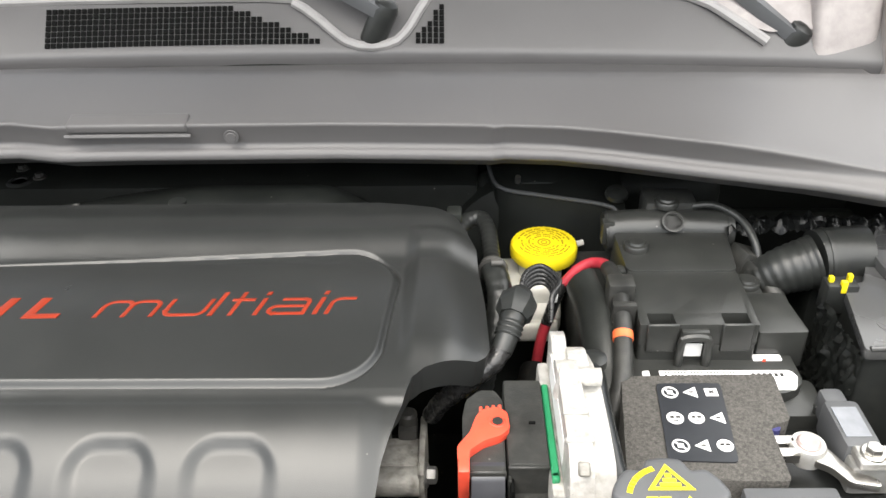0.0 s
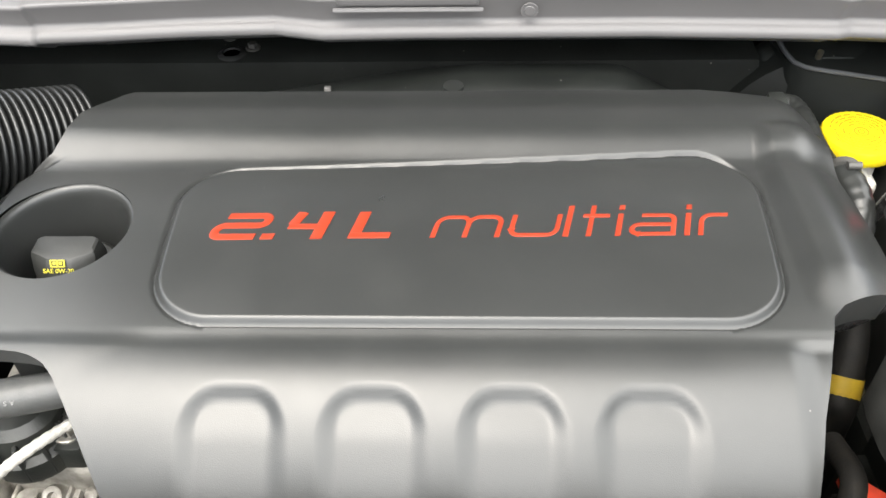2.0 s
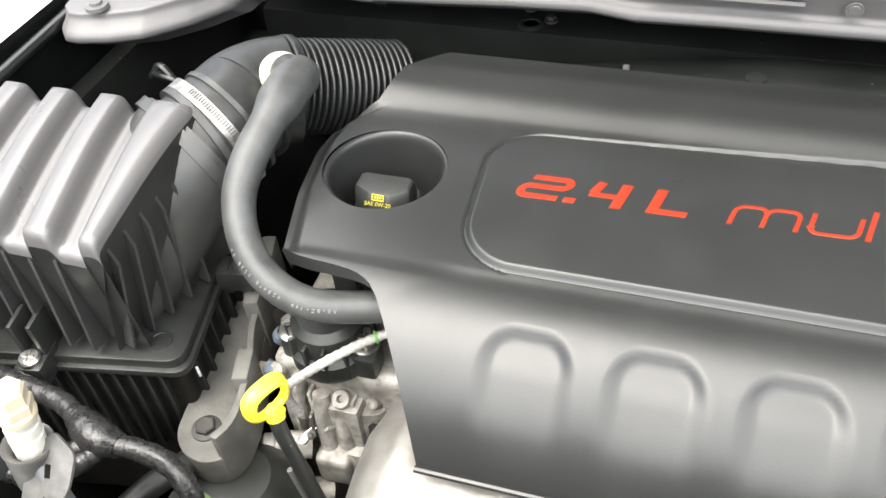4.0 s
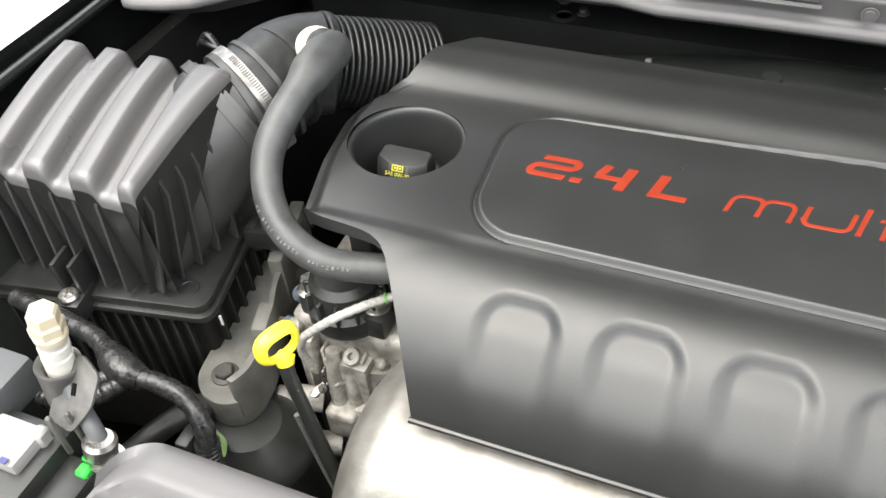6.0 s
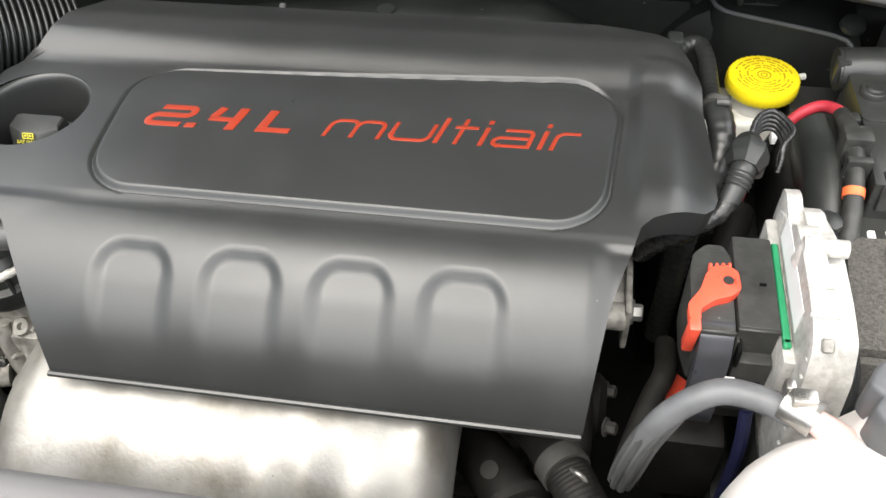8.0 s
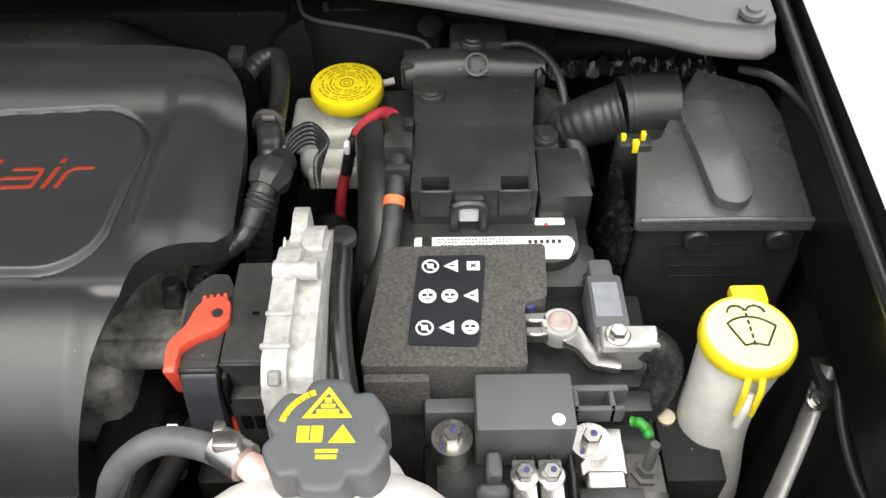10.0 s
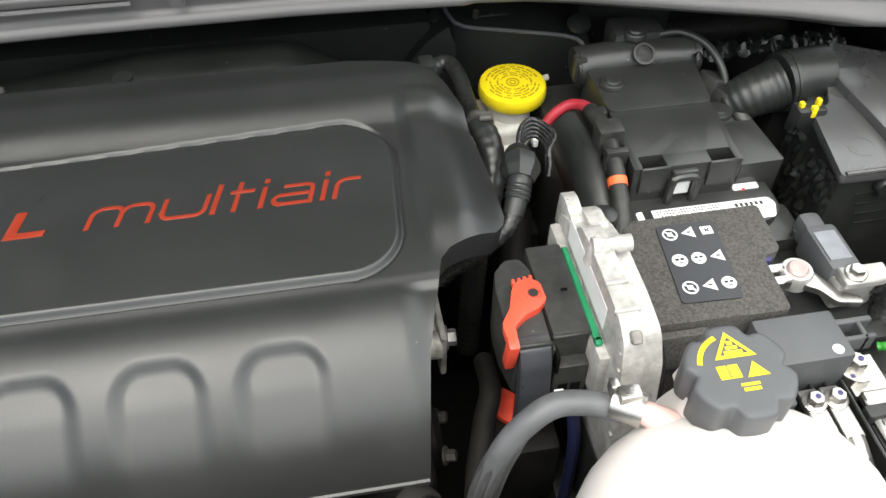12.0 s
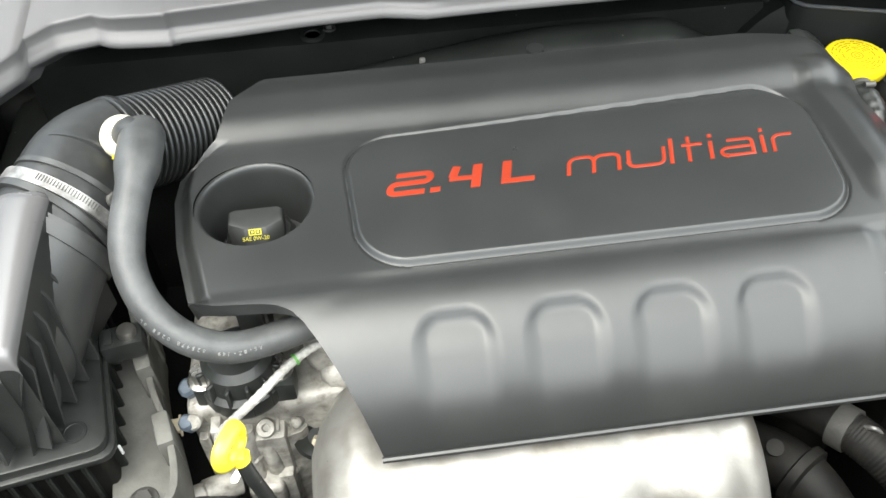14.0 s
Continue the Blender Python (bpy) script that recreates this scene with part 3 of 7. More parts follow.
def cover_height(x, y):
    s = max(0.0, (0.437 - y) / 0.097)
    far_left = float(smooth(-0.43, -0.495, x))
    step = float(smooth(0.4395 - 0.028 * far_left, 0.4535, y))
    first = s - 0.14 * (1 - math.exp(-s / 0.14))
    z = 0.9092 + 0.0028 * step - 0.0772 * (0.36 * first + 0.36 * s * s + 0.28 * s ** 4 + 0.36 * 0.14 * s)
    if y < 0.437:
        for cx in ARCHES:
            half, corner = 0.0290 - 0.002 * s, 0.021
            qx, qy = abs(x - cx) - (half - corner), y - (0.4125 - corner)
            d = (math.hypot(qx, qy) if qx > 0 and qy > 0 else max(qx, qy)) - corner
            steep = float(smooth(-0.006, 0.016, qy))
            z -= (0.0036 + 0.0014 * steep) * float(smooth(0.007 - 0.004 * steep, -0.009 + 0.004 * steep, d)) * float(smooth(0.342, 0.385, y))
        z -= 0.004 * float(smooth(-0.055, -0.035, x))
    else:
        z += 0.0130 * float(smooth(0.603, 0.643, y)) - 0.004 * float(smooth(0.66, 0.694, y))
        z += 0.008 * float(smooth(-0.034, -0.018, x)) * float(smooth(0.46, 0.50, y)) * float(1 - smooth(0.62, 0.65, y))
        z -= 0.022 * float(smooth(-0.012, 0.040, x)) ** 1.5
        z -= 0.004 * float(smooth(-0.055, -0.035, x)) * float(smooth(0.447, 0.437, y))
        inset = x - float(np.interp(y, LEFT_Y, LEFT_X))
        z -= 0.013 * float(smooth(0.017, 0.004, inset)) * float(smooth(0.438, 0.452, y)) * float(smooth(0.62, 0.60, y))
        z += deck_crown(y) * float(smooth(0.437, 0.450, y) * smooth(0.655, 0.598, y))
        d = pad_distance(x, y)
        if d < 0.012:
            z = z - 0.0018 * float(smooth(0.0030, 0.0010, d)) + 0.0048 * float(smooth(0.0010, -0.0042, d))
    return z


ys = [0.340, 0.341, 0.3425] + [0.345 + 0.0025 * k for k in range(34)] + [0.4305 + 0.0009 * k for k in range(22)] + [0.4515 + 0.0011 * k for k in range(198)] + [0.6700 + 0.0012 * k for k in range(20)] + [0.694]
ys = sorted(set(round(y, 5) for y in ys))
sheet = []
for y in ys:
    a = float(np.interp(y, [p[0] for p in LEFT], [p[1] for p in LEFT]))
    b = float(np.interp(y, [p[0] for p in RIGHT], [p[1] for p in RIGHT]))
    row_x = [a + (-0.43 - a) * k / 130 for k in range(130)] + [-0.43 + 0.371 * k / 330 for k in range(330)] + [-0.059 + (b + 0.059) * k / 84 for k in range(85)]
    sheet.append([(x, y, cover_height(x, y)) for x in row_x])
shell = bmesh.new()
sv = [[shell.verts.new(p) for p in row] for row in sheet]
for a, b in zip(sv, sv[1:]):
    for k in range(len(a) - 1):
        shell.faces.new((a[k], a[k + 1], b[k + 1], b[k]))
# skirt round the rim
rim = sv[0] + [row[-1] for row in sv[1:]] + sv[-1][-2::-1] + [row[0] for row in sv[-2:0:-1]]
low = []
for v in rim:
    d = 0.004 if v.co.y < 0.3405 else 0.004 + 0.020 * float(smooth(0.40, 0.47, v.co.y))
    inward = Vector((-0.25 - v.co.x, 0.52 - v.co.y, 0)).normalized() * 0.003
    low.append(shell.verts.new(v.co + inward * (0.2 if v.co.y < 0.3405 else 1) - Vector((0, 0, d))))
for k in range(len(rim)):
    j = (k + 1) % len(rim)
    shell.faces.new((rim[j], rim[k], low[k], low[j]))
# the round well of the oil filler
inside = [f for f in shell.faces if (f.calc_center_median().xy - WELL).length < WELL_R]
bmesh.ops.delete(shell, geom=inside, context="FACES")
for v in shell.verts:
    if v.is_boundary and (v.co.xy - WELL).length < WELL_R + 0.006 and v.co.z > 0.89:
        d = (v.co.xy - WELL).normalized() * WELL_R
        v.co.x, v.co.y = WELL.x + d.x, WELL.y + d.y
shell = merged(shell, lathe([(0.049, 0.0), (0.0480, -0.0001), (0.0468, -0.0008), (0.0457, -0.0022), (0.0448, -0.0045), (0.0442, -0.0080), (0.0438, -0.014), (0.041, -0.058), (0.022, -0.0585)],
                            (WELL.x, WELL.y, 0.9118), (0, 0, 1), 64))
bmesh.ops.delete(shell, geom=[f for f in shell.faces if len(f.verts) > 8], context="FACES_ONLY")
bmesh.ops.recalc_face_normals(shell, faces=shell.faces)

cover = thing("engine_cover", (-0.27, 0.52, 0.86), "black moulded plastic engine cover with raised red lettering", "engine cover")
part("shell", shell, COVER, cover, sharp=50)
part("edge_bead", tube([(-0.441, 0.3385, 0.829), (-0.25, 0.3385, 0.829), (-0.049, 0.3385, 0.829)], 0.0026, 8, 0.05), COVER, cover, "rounded lower lip of the cover")
for x0, x1, y0, y1 in ((-0.545, -0.525, 0.46, 0.50), (-0.06, -0.03, 0.56, 0.60), (-0.30, -0.26, 0.60, 0.64)):
    part("mounting_leg", box(x0, x1, y0, y1, 0.845, 0.898, 0.003), BLACK, cover)


def ribbon(points, wide, closed=False):
    """The outline of a pen stroke of even width with mitred corners."""
    p = [Vector(v) for v in points]
    left, right = [], []
    for k, v in enumerate(p):
        a = (v - p[k - 1]).normalized() if k else (p[1] - v).normalized()
        b = (p[k + 1] - v).normalized() if k + 1 < len(p) else a
        n1, n2 = Vector((-a.y, a.x)), Vector((-b.y, b.x))
        m = (n1 + n2)
        m = m.normalized() / max(0.6, m.normalized().dot(n1)) if m.length > 1e-6 else n1
        left.append(v + m * wide / 2)
        right.append(v - m * wide / 2)
    return left, right


def arc(cx, cy, rx, ry, a0, a1, n=8):
    return [(cx + rx * math.cos(radians(a0 + (a1 - a0) * k / n)), cy + ry * math.sin(radians(a0 + (a1 - a0) * k / n))) for k in range(n + 1)]


LETTER_Z = 0.9142
BASE_X, BASE_Y, BASE_SLOPE, SLANT = -0.4150, 0.5225, 0.0165, 0.24


def letter(strokes, x0, wide, parent):
    """A raised letter from pen strokes in millimetres from its lower left; a stroke may start with its own width."""
    bm = bmesh.new()
    for layer, stroke in enumerate(strokes):
        pen = wide
        if not isinstance(stroke[0], tuple):
            pen, stroke = stroke[0], stroke[1:]
        left, right = ribbon(stroke, pen)
        rows = []
        for u, v in zip(left, right):
            pts = []
            for q, h in ((u, -0.4), (u, 1.1), (u.lerp(v, 0.12), 1.35), (u.lerp(v, 0.88), 1.35), (v, 1.1), (v, -0.4)):
                gx, gy = q.x / 1000, q.y / 1000
                x = x0 + gx + SLANT * gy
                y = BASE_Y + BASE_SLOPE * (x - BASE_X) + gy
                pts.append((x, y, LETTER_Z + deck_crown(y) + (h + 0.12 * layer) / 1000))
            rows.append(pts)
        v = [[bm.verts.new(p) for p in row] for row in rows]
        for a, b in zip(v, v[1:]):
            for k in range(5):
                bm.faces.new((a[k], a[k + 1], b[k + 1], b[k]))
        bm.faces.new(v[0])
        bm.faces.new(v[-1][::-1])
    bmesh.ops.recalc_face_normals(bm, faces=bm.faces)
    part("letter", bm, RED_LETTER, parent, "raised red letter")


letter([[(5, 24)] + [(28, 24)] + arc(29, 19, 5, 5, 80, -80, 6) + [(7, 14)] + arc(7, 8.6, 5, 5.4, 100, 180, 5) + arc(7, 7.8, 5, 5, 190, 270, 5) + [(31, 2.8)]], -0.4165, 5.8, cover)
letter([[(-0.5, 2.8), (8, 2.8)]], -0.3805, 5.6, cover)
letter([[7.2, (5.2, 27), (2.6, 14.5)], [5.2, (0.4, 12.6), (22, 12.2)], [8.0, (23, 27), (23, 0)]], -0.3665, 5.6, cover)
letter([[7.8, (4, 26.8), (4, 0.2)], [5.6, (1, 2.9), (28, 2.9)]], -0.3225, 6.0, cover)
lower = 3.5
letter([[(1.8, 0), (1.8, 12)] + arc(9, 13, 7.2, 7.4, 175, 90, 6) + [(13, 20.4)] + arc(17, 13, 6, 7.4, 90, 0, 6) + [(23, 0)],
        [(23, 10)] + arc(30, 13, 7, 7.4, 175, 90, 6) + [(36, 20.4)] + arc(38, 14, 6.5, 6.4, 90, 0, 6) + [(44.5, 0)]], -0.2675, lower, cover)
letter([[(1.8, 22)] + [(1.8, 8)] + arc(8, 8, 6.2, 6.2, 180, 270, 6) + [(24, 1.8)] + arc(26, 8, 6.2, 6.2, 270, 360, 6) + [(32.2, 22)]], -0.2165, lower, cover)
letter([[(1.8, 0), (1.8, 31)]], -0.1795, lower + 0.4, cover)
letter([[(3, 0), (3, 31)], [(-3, 20.5), (15, 20.5)]], -0.1655, lower, cover)
letter([[(1.8, 0), (1.8, 22)], [(1.8, 26.5), (1.8, 31)]], -0.1450, lower + 0.3, cover)
letter([[(8, 20.5), (24, 20.5)] + arc(25, 15.5, 5, 5, 90, 0, 5) + [(30, 1.8), (8, 1.8)] + arc(8, 6.5, 5.5, 4.7, 270, 90, 8) + [(28, 11.2)]], -0.1370, lower, cover)
letter([[(1.8, 0), (1.8, 22)], [(1.8, 26.5), (1.8, 31)]], -0.0995, lower + 0.3, cover)
letter([[(1.8, 0), (1.8, 12)] + arc(8.5, 13.8, 6.7, 6.7, 180, 90, 6) + [(19, 20.5)]], -0.0905, lower, cover)

# ---- engine below the cover ----
engine = thing("engine", (-0.29, 0.50, 0.46), "cast aluminium four-cylinder engine with dusty bare castings", "engine")
part("cylinder_head", merged(box(-0.49, -0.06, 0.438, 0.68, 0.46, 0.80, 0.02, 3), box(-0.50, -0.08, 0.45, 0.66, 0.78, 0.846, 0.02, 3)), CAST, engine)
part("timing_cover", merged(box(-0.604, -0.462, 0.432, 0.62, 0.46, 0.782, 0.010, 3), box(-0.568, -0.524, 0.414, 0.44, 0.50, 0.752, 0.006, 2), box(-0.545, -0.522, 0.420, 0.44, 0.50, 0.700, 0.005, 2)), CAST, engine, "dusty cast aluminium timing cover")
ledge_line = [(-0.570, 0.470), (-0.568, 0.436), (-0.563, 0.430), (-0.552, 0.430), (-0.543, 0.434), (-0.538, 0.439), (-0.533, 0.436), (-0.525, 0.438), (-0.517, 0.444), (-0.513, 0.452), (-0.510, 0.475)]
part("cast_ledge", prism(rounded(ledge_line, 0.003, 3), 0.7615, 0.7765, 0.0025), CAST, engine)
part("cast_column", tube([(-0.557, 0.421, 0.762), (-0.557, 0.415, 0.74), (-0.556, 0.411, 0.70), (-0.555, 0.409, 0.66)], 0.0072, 14, 0.01), CAST, engine)
part("cast_column", tube([(-0.541, 0.424, 0.750), (-0.541, 0.419, 0.73), (-0.540, 0.416, 0.70), (-0.540, 0.413, 0.66)], 0.0078, 14, 0.01), CAST, engine)
part("boss", lathe([(0, 0.001), (0.0030, 0.001), (0.0034, 0.006), (0.0076, 0.006), (0.0084, 0.004), (0.0088, -0.02)], (-0.540, 0.4245, 0.7545), (-0.05, -0.55, 0.83), 24), CAST, engine)
part("cast_lug", merged(box(-0.566, -0.534, 0.394, 0.436, 0.664, 0.700, 0.008, 3), box(-0.540, -0.524, 0.404, 0.436, 0.640, 0.702, 0.006, 2)), CAST, engine)
part("cast_rib", prism(rounded([(-0.512, 0.440), (-0.506, 0.430), (-0.512, 0.424), (-0.526, 0.420), (-0.532, 0.424), (-0.522, 0.432)], 0.003), 0.56, 0.742, 0.003), CAST, engine)
part("recess", lathe([(0.0085, -0.002), (0.011, 0.0), (0.017, 0.003), (0.021, 0.0), (0.022, -0.03)], (-0.500, 0.425, 0.728), (0.05, -0.70, 0.70), 28), OILY, engine, "dark round recess")
bolt(engine, (-0.499, 0.419, 0.733), 0.0052, (0.05, -0.70, 0.70), 0.010, BEIGE, washer=False)
for a, b, r in (((-0.614, 0.395, 0.701), (-0.575, 0.412, 0.692), 0.0125), ((-0.597, 0.377, 0.661), (-0.555, 0.396, 0.650), 0.0115)):
    end = Vector(a) - Vector(b)
    stub = part("stub", lathe([(r, 0), (r, end.length * 0.72), (r * 0.86, end.length * 0.76), (r * 0.86, end.length * 0.96), (r * 0.7, end.length), (0, end.length)], b, end, 18), CAST, engine, "round cast stub")
    part("stub_bolt", lathe([(r * 0.62, 0), (r * 0.62, 0.006), (0, 0.007)], a, end, 6), IRON_PALE, stub)
part("lug", merged(prism(rounded([(-0.5665, 0.414), (-0.5635, 0.412), (-0.571, 0.396), (-0.577, 0.396), (-0.577, 0.401)], 0.002), 0.716, 0.7215, 0.001, about(-0.57, 0.405, 0.72, 25, 0, 0)),
                   box(-0.5675, -0.5645, 0.408, 0.416, 0.722, 0.742, 0.001, 1)), ZINC, engine, "small bright clip bracket")
part("lug_nut", lathe([(0.0045, -0.004), (0.0045, 0.004), (0.002, 0.005), (0.002, 0.009), (0, 0.009)], (-0.566, 0.405, 0.722), (0.2, -0.6, 0.7), 6), IRON, engine)
part("left_tab", merged(box(-0.585, -0.576, 0.416, 0.436, 0.722, 0.770, 0.003, 2), box(-0.600, -0.590, 0.424, 0.436, 0.60, 0.748, 0.004, 2)), CAST, engine)
for x, y, z, r in ((-0.598, 0.428, 0.772, 0.007), (-0.553, 0.411, 0.728, 0.004), (-0.527, 0.416, 0.690, 0.005), (-0.515, 0.428, 0.752, 0.0055)):
    part("cast_pip", lathe([(r, -0.012), (r, 0.002), (r * 0.7, 0.004), (0, 0.0045)], (x, y, z), (-0.2, -0.7, 0.65), 14), CAST, engine)
for x in (-0.5895, -0.570, -0.5305):
    part("rib", box(x - 0.0015, x + 0.0015, 0.420, 0.436, 0.58, 0.757, 0.001, 1), CAST, engine)
bolt(engine, (-0.612, 0.436, 0.757), 0.0065, (-1, -0.2, 0.2), 0.010, BEIGE)
actuator = merged(lathe([(0, 0.0), (0.034, 0.0), (0.036, 0.006), (0.036, 0.020), (0.031, 0.024), (0.030, 0.044), (0.024, 0.050), (0, 0.051)], (-0.552, 0.452, 0.782), (0, 0, 1), 32),
                  box(-0.592, -0.575, 0.435, 0.457, 0.782, 0.806, 0.004), box(-0.528, -0.508, 0.430, 0.452, 0.782, 0.806, 0.004))
valve = part("valve_actuator", actuator, OILY, engine, "ribbed black plastic actuator cap")
for a in range(-70, 100, 28):
    part("rib", box(-0.5535, -0.5500, 0.416, 0.424, 0.786, 0.822, 0.001, 1, about(-0.552, 0.452, 0.8, 0, 0, a)), BLACK, valve)
bolt(engine, (-0.584, 0.446, 0.806), 0.0085, (0, 0, 1), 0.014)
bolt(engine, (-0.521, 0.447, 0.806), 0.0085, (0, 0, 1), 0.014)
part("sensor_plug", merged(box(-0.548, -0.522, 0.468, 0.492, 0.82, 0.862, 0.004), box(-0.552, -0.518, 0.476, 0.486, 0.846, 0.856, 0.002)), BLACK, engine)
MARKER = material("blue_grey_marker", (0.075, 0.095, 0.12), 0.5, vary=0.5, scale=90)
for at, r in (((-0.600, 0.450, 0.792), 0.0085), ((-0.604, 0.428, 0.773), 0.0075)):
    part("paint_mark", lathe([(0, 0.003), (r * 0.7, 0.0026), (r, 0), (r, -0.012)], at, (-0.2, -0.35, 0.9), 14, 5, 0.12), MARKER, engine, "faded blue inspection mark")

# heat shield over the exhaust manifold
shield = thing("heat_shield", (-0.32, 0.28, 0.50), "bare stamped aluminium heat shield stained by heat", "heat shield")
rows = []
for i in range(81):
    u = i / 80
    x = -0.502 + 0.364 * (0.35 * u + 0.65 * (0.5 - 0.5 * math.cos(math.pi * u)))
    off = max(0.0, 1 - (x + 0.502) / 0.050, 1 - (-0.138 - x) / 0.026)
    edge = math.sqrt(max(0.0, 1 - off ** 2))
    bulge = -0.004 + (0.015 * math.cos((x + 0.20) * 75) + 0.004) * float(smooth(-0.30, -0.25, x))
    row = []
    for j in range(22):
        v = j / 21
        a = radians(4 + 112 * v)
        r = 0.105 * (0.40 + 0.60 * edge)
        y = 0.330 - r * math.sin(a) * 1.10 + 0.03
        z = 0.712 + r * math.cos(a) * 1.0 + bulge * math.sin(a)
        dent = 0.0022 * noise.noise((x * 38, v * 5.0, 2.0)) + 0.0012 * noise.noise((x * 90, v * 11.0, 4.0))
        row.append((x, y + dent * 0.5, z + dent))
    y_top, z_top = row[0][1], row[0][2]
    row = [(x + 0.042 * (1 - u) ** 6, 0.436, z_top - 0.013), (x + 0.020 * (1 - u) ** 6, 0.424, z_top - 0.008), (x + 0.006 * (1 - u) ** 6, 0.404, z_top - 0.003), (x, y_top * 0.45 + 0.55 * 0.404, z_top)] + row
    row.append((x, row[-1][1] + 0.01, 0.60))
    row.append((x, row[-1][1] + 0.02, 0.50))
    rows.append(row)
bm = grid_mesh(rows)
bmesh.ops.recalc_face_normals(bm, faces=bm.faces)
bmesh.ops.solidify(bm, geom=bm.faces[:], thickness=0.002)
part("pressing", bm, SHIELD, shield)
bolt(shield, (-0.319, 0.268, 0.7655), 0.008, (0, -0.75, 0.65), 0.006)


# oil filler cap in its well
cap = thing("oil_filler_cap", (-0.522, 0.539, 0.846), "black plastic oil filler cap with yellow markings", "cap")
part("base", lathe([(0.021, -0.004), (0.030, 0.0), (0.031, 0.008), (0.030, 0.022), (0.026, 0.026), (0, 0.026)], (-0.525, 0.542, 0.848), (0, 0, 1), 40, 14, 0.05), BLACK, cap)
grip_rows = []
for z, front, half, slant in ((0.862, 0.5115, 0.0200, 0.0150), (0.8765, 0.5122, 0.0219, 0.0120), (0.884, 0.5168, 0.0228, 0.0100), (0.8938, 0.5228, 0.0228, 0.0080), (0.8965, 0.5255, 0.0221, 0.0070), (0.8978, 0.5300, 0.0205, 0.0050)):
    back = 0.552 - 0.4 * max(0.0, z - 0.885)
    grip_rows.append([(-0.5255 + sx * half * fx, front + fy * slant + (back - front - slant) * fb, z) for sx, fx, fy, fb in
                      ((-1, 0.36, 0, 0), (-1, 0.42, 0.05, 0), (-1, 0.94, 0.9, 0), (-1, 1, 1, 0.04), (-1, 1, 1, 0.85), (-1, 0.85, 1, 1), (1, 0.85, 1, 1), (1, 1, 1, 0.85), (1, 1, 1, 0.04), (1, 0.94, 0.9, 0), (1, 0.42, 0.05, 0), (1, 0.36, 0, 0))])
grip = bmesh.new()
loops = [[grip.verts.new(p) for p in row] for row in grip_rows]
for lo, hi in zip(loops, loops[1:]):
    for k in range(12):
        grip.faces.new((lo[k], lo[(k + 1) % 12], hi[(k + 1) % 12], hi[k]))
grip.faces.new(loops[-1])
bmesh.ops.recalc_face_normals(grip, faces=grip.faces)
part("grip", grip, CAP_BLACK, cap, "facetted black grip", sharp=24)
tilt = pose(-0.5255, 0.5178, 0.8858, 58.5, 0, 0)
lettering("SAE 0W-20", 0.0046, INK_OLIVE, cap, tilt @ pose(0, 0.0046, 0.0008), name="marking", label="yellow printed oil grade")
can = merged(*[box(x0, x1, y0, y1, 0.0004, 0.0012, 0) for x0, x1, y0, y1 in ((-0.0052, 0.0052, 0.0034, 0.0042), (-0.0052, 0.0052, 0.0078, 0.0086), (-0.0052, -0.0043, 0.0034, 0.0086), (0.0043, 0.0052, 0.0034, 0.0086), (-0.0005, 0.0005, 0.0034, 0.0086), (-0.0032, -0.0012, 0.0052, 0.0070), (0.0012, 0.0032, 0.0052, 0.0070))])
bmesh.ops.transform(can, matrix=tilt @ Matrix.Translation((0, 0.0042, 0.0004)), verts=can.verts)
part("symbol", can, INK_OLIVE, cap, "yellow open handbook symbol")

# ---- air intake: filter box, boot, elbow, corrugated hose ----
airbox = thing("air_filter_box", (-0.75, 0.46, 0.66), "black ribbed plastic air filter box with a clipped lid", "air filter box")
AB = pose(-0.650, 0.384, 0.0, 0, 0, 10)


def ab(bm):
    bmesh.ops.transform(bm, matrix=AB, verts=bm.verts)
    return bm


# tray and its ribs darker than the lid, front shade painted in
part("lower_tray", ab(box(-0.245, -0.006, 0.006, 0.165, 0.60, 0.806, 0.008, 3)), SOOTY_SHADED, airbox)
for k in range(16):
    part("tray_rib", ab(box(-0.228 + 0.0135 * k, -0.224 + 0.0135 * k, 0.0005, 0.010, 0.70, 0.800, 0.001, 1)), DEEP, airbox)
for k in range(8):
    part("tray_rib", ab(box(-0.0085, 0.0, 0.02 + 0.020 * k, 0.024 + 0.020 * k, 0.70, 0.800, 0.001, 1)), DEEP, airbox)
part("lid_rim", ab(merged(prism(rounded([(-0.262, -0.004), (0.006, -0.004), (0.000, 0.175), (-0.262, 0.175)], 0.016), 0.806, 0.813, 0.002),
                          prism(rounded([(-0.258, 0.0), (0.002, 0.0), (-0.003, 0.17), (-0.258, 0.17)], 0.016), 0.813, 0.822, 0.002))), BLACK, airbox)
# lid with stepped ridges that run from front to back
PITCH = 0.0455


def ridge_z(v):
    return 0.9545 + 0.0165 * math.sin(min(1.0, max(0.0, v)) * math.pi * 0.5)


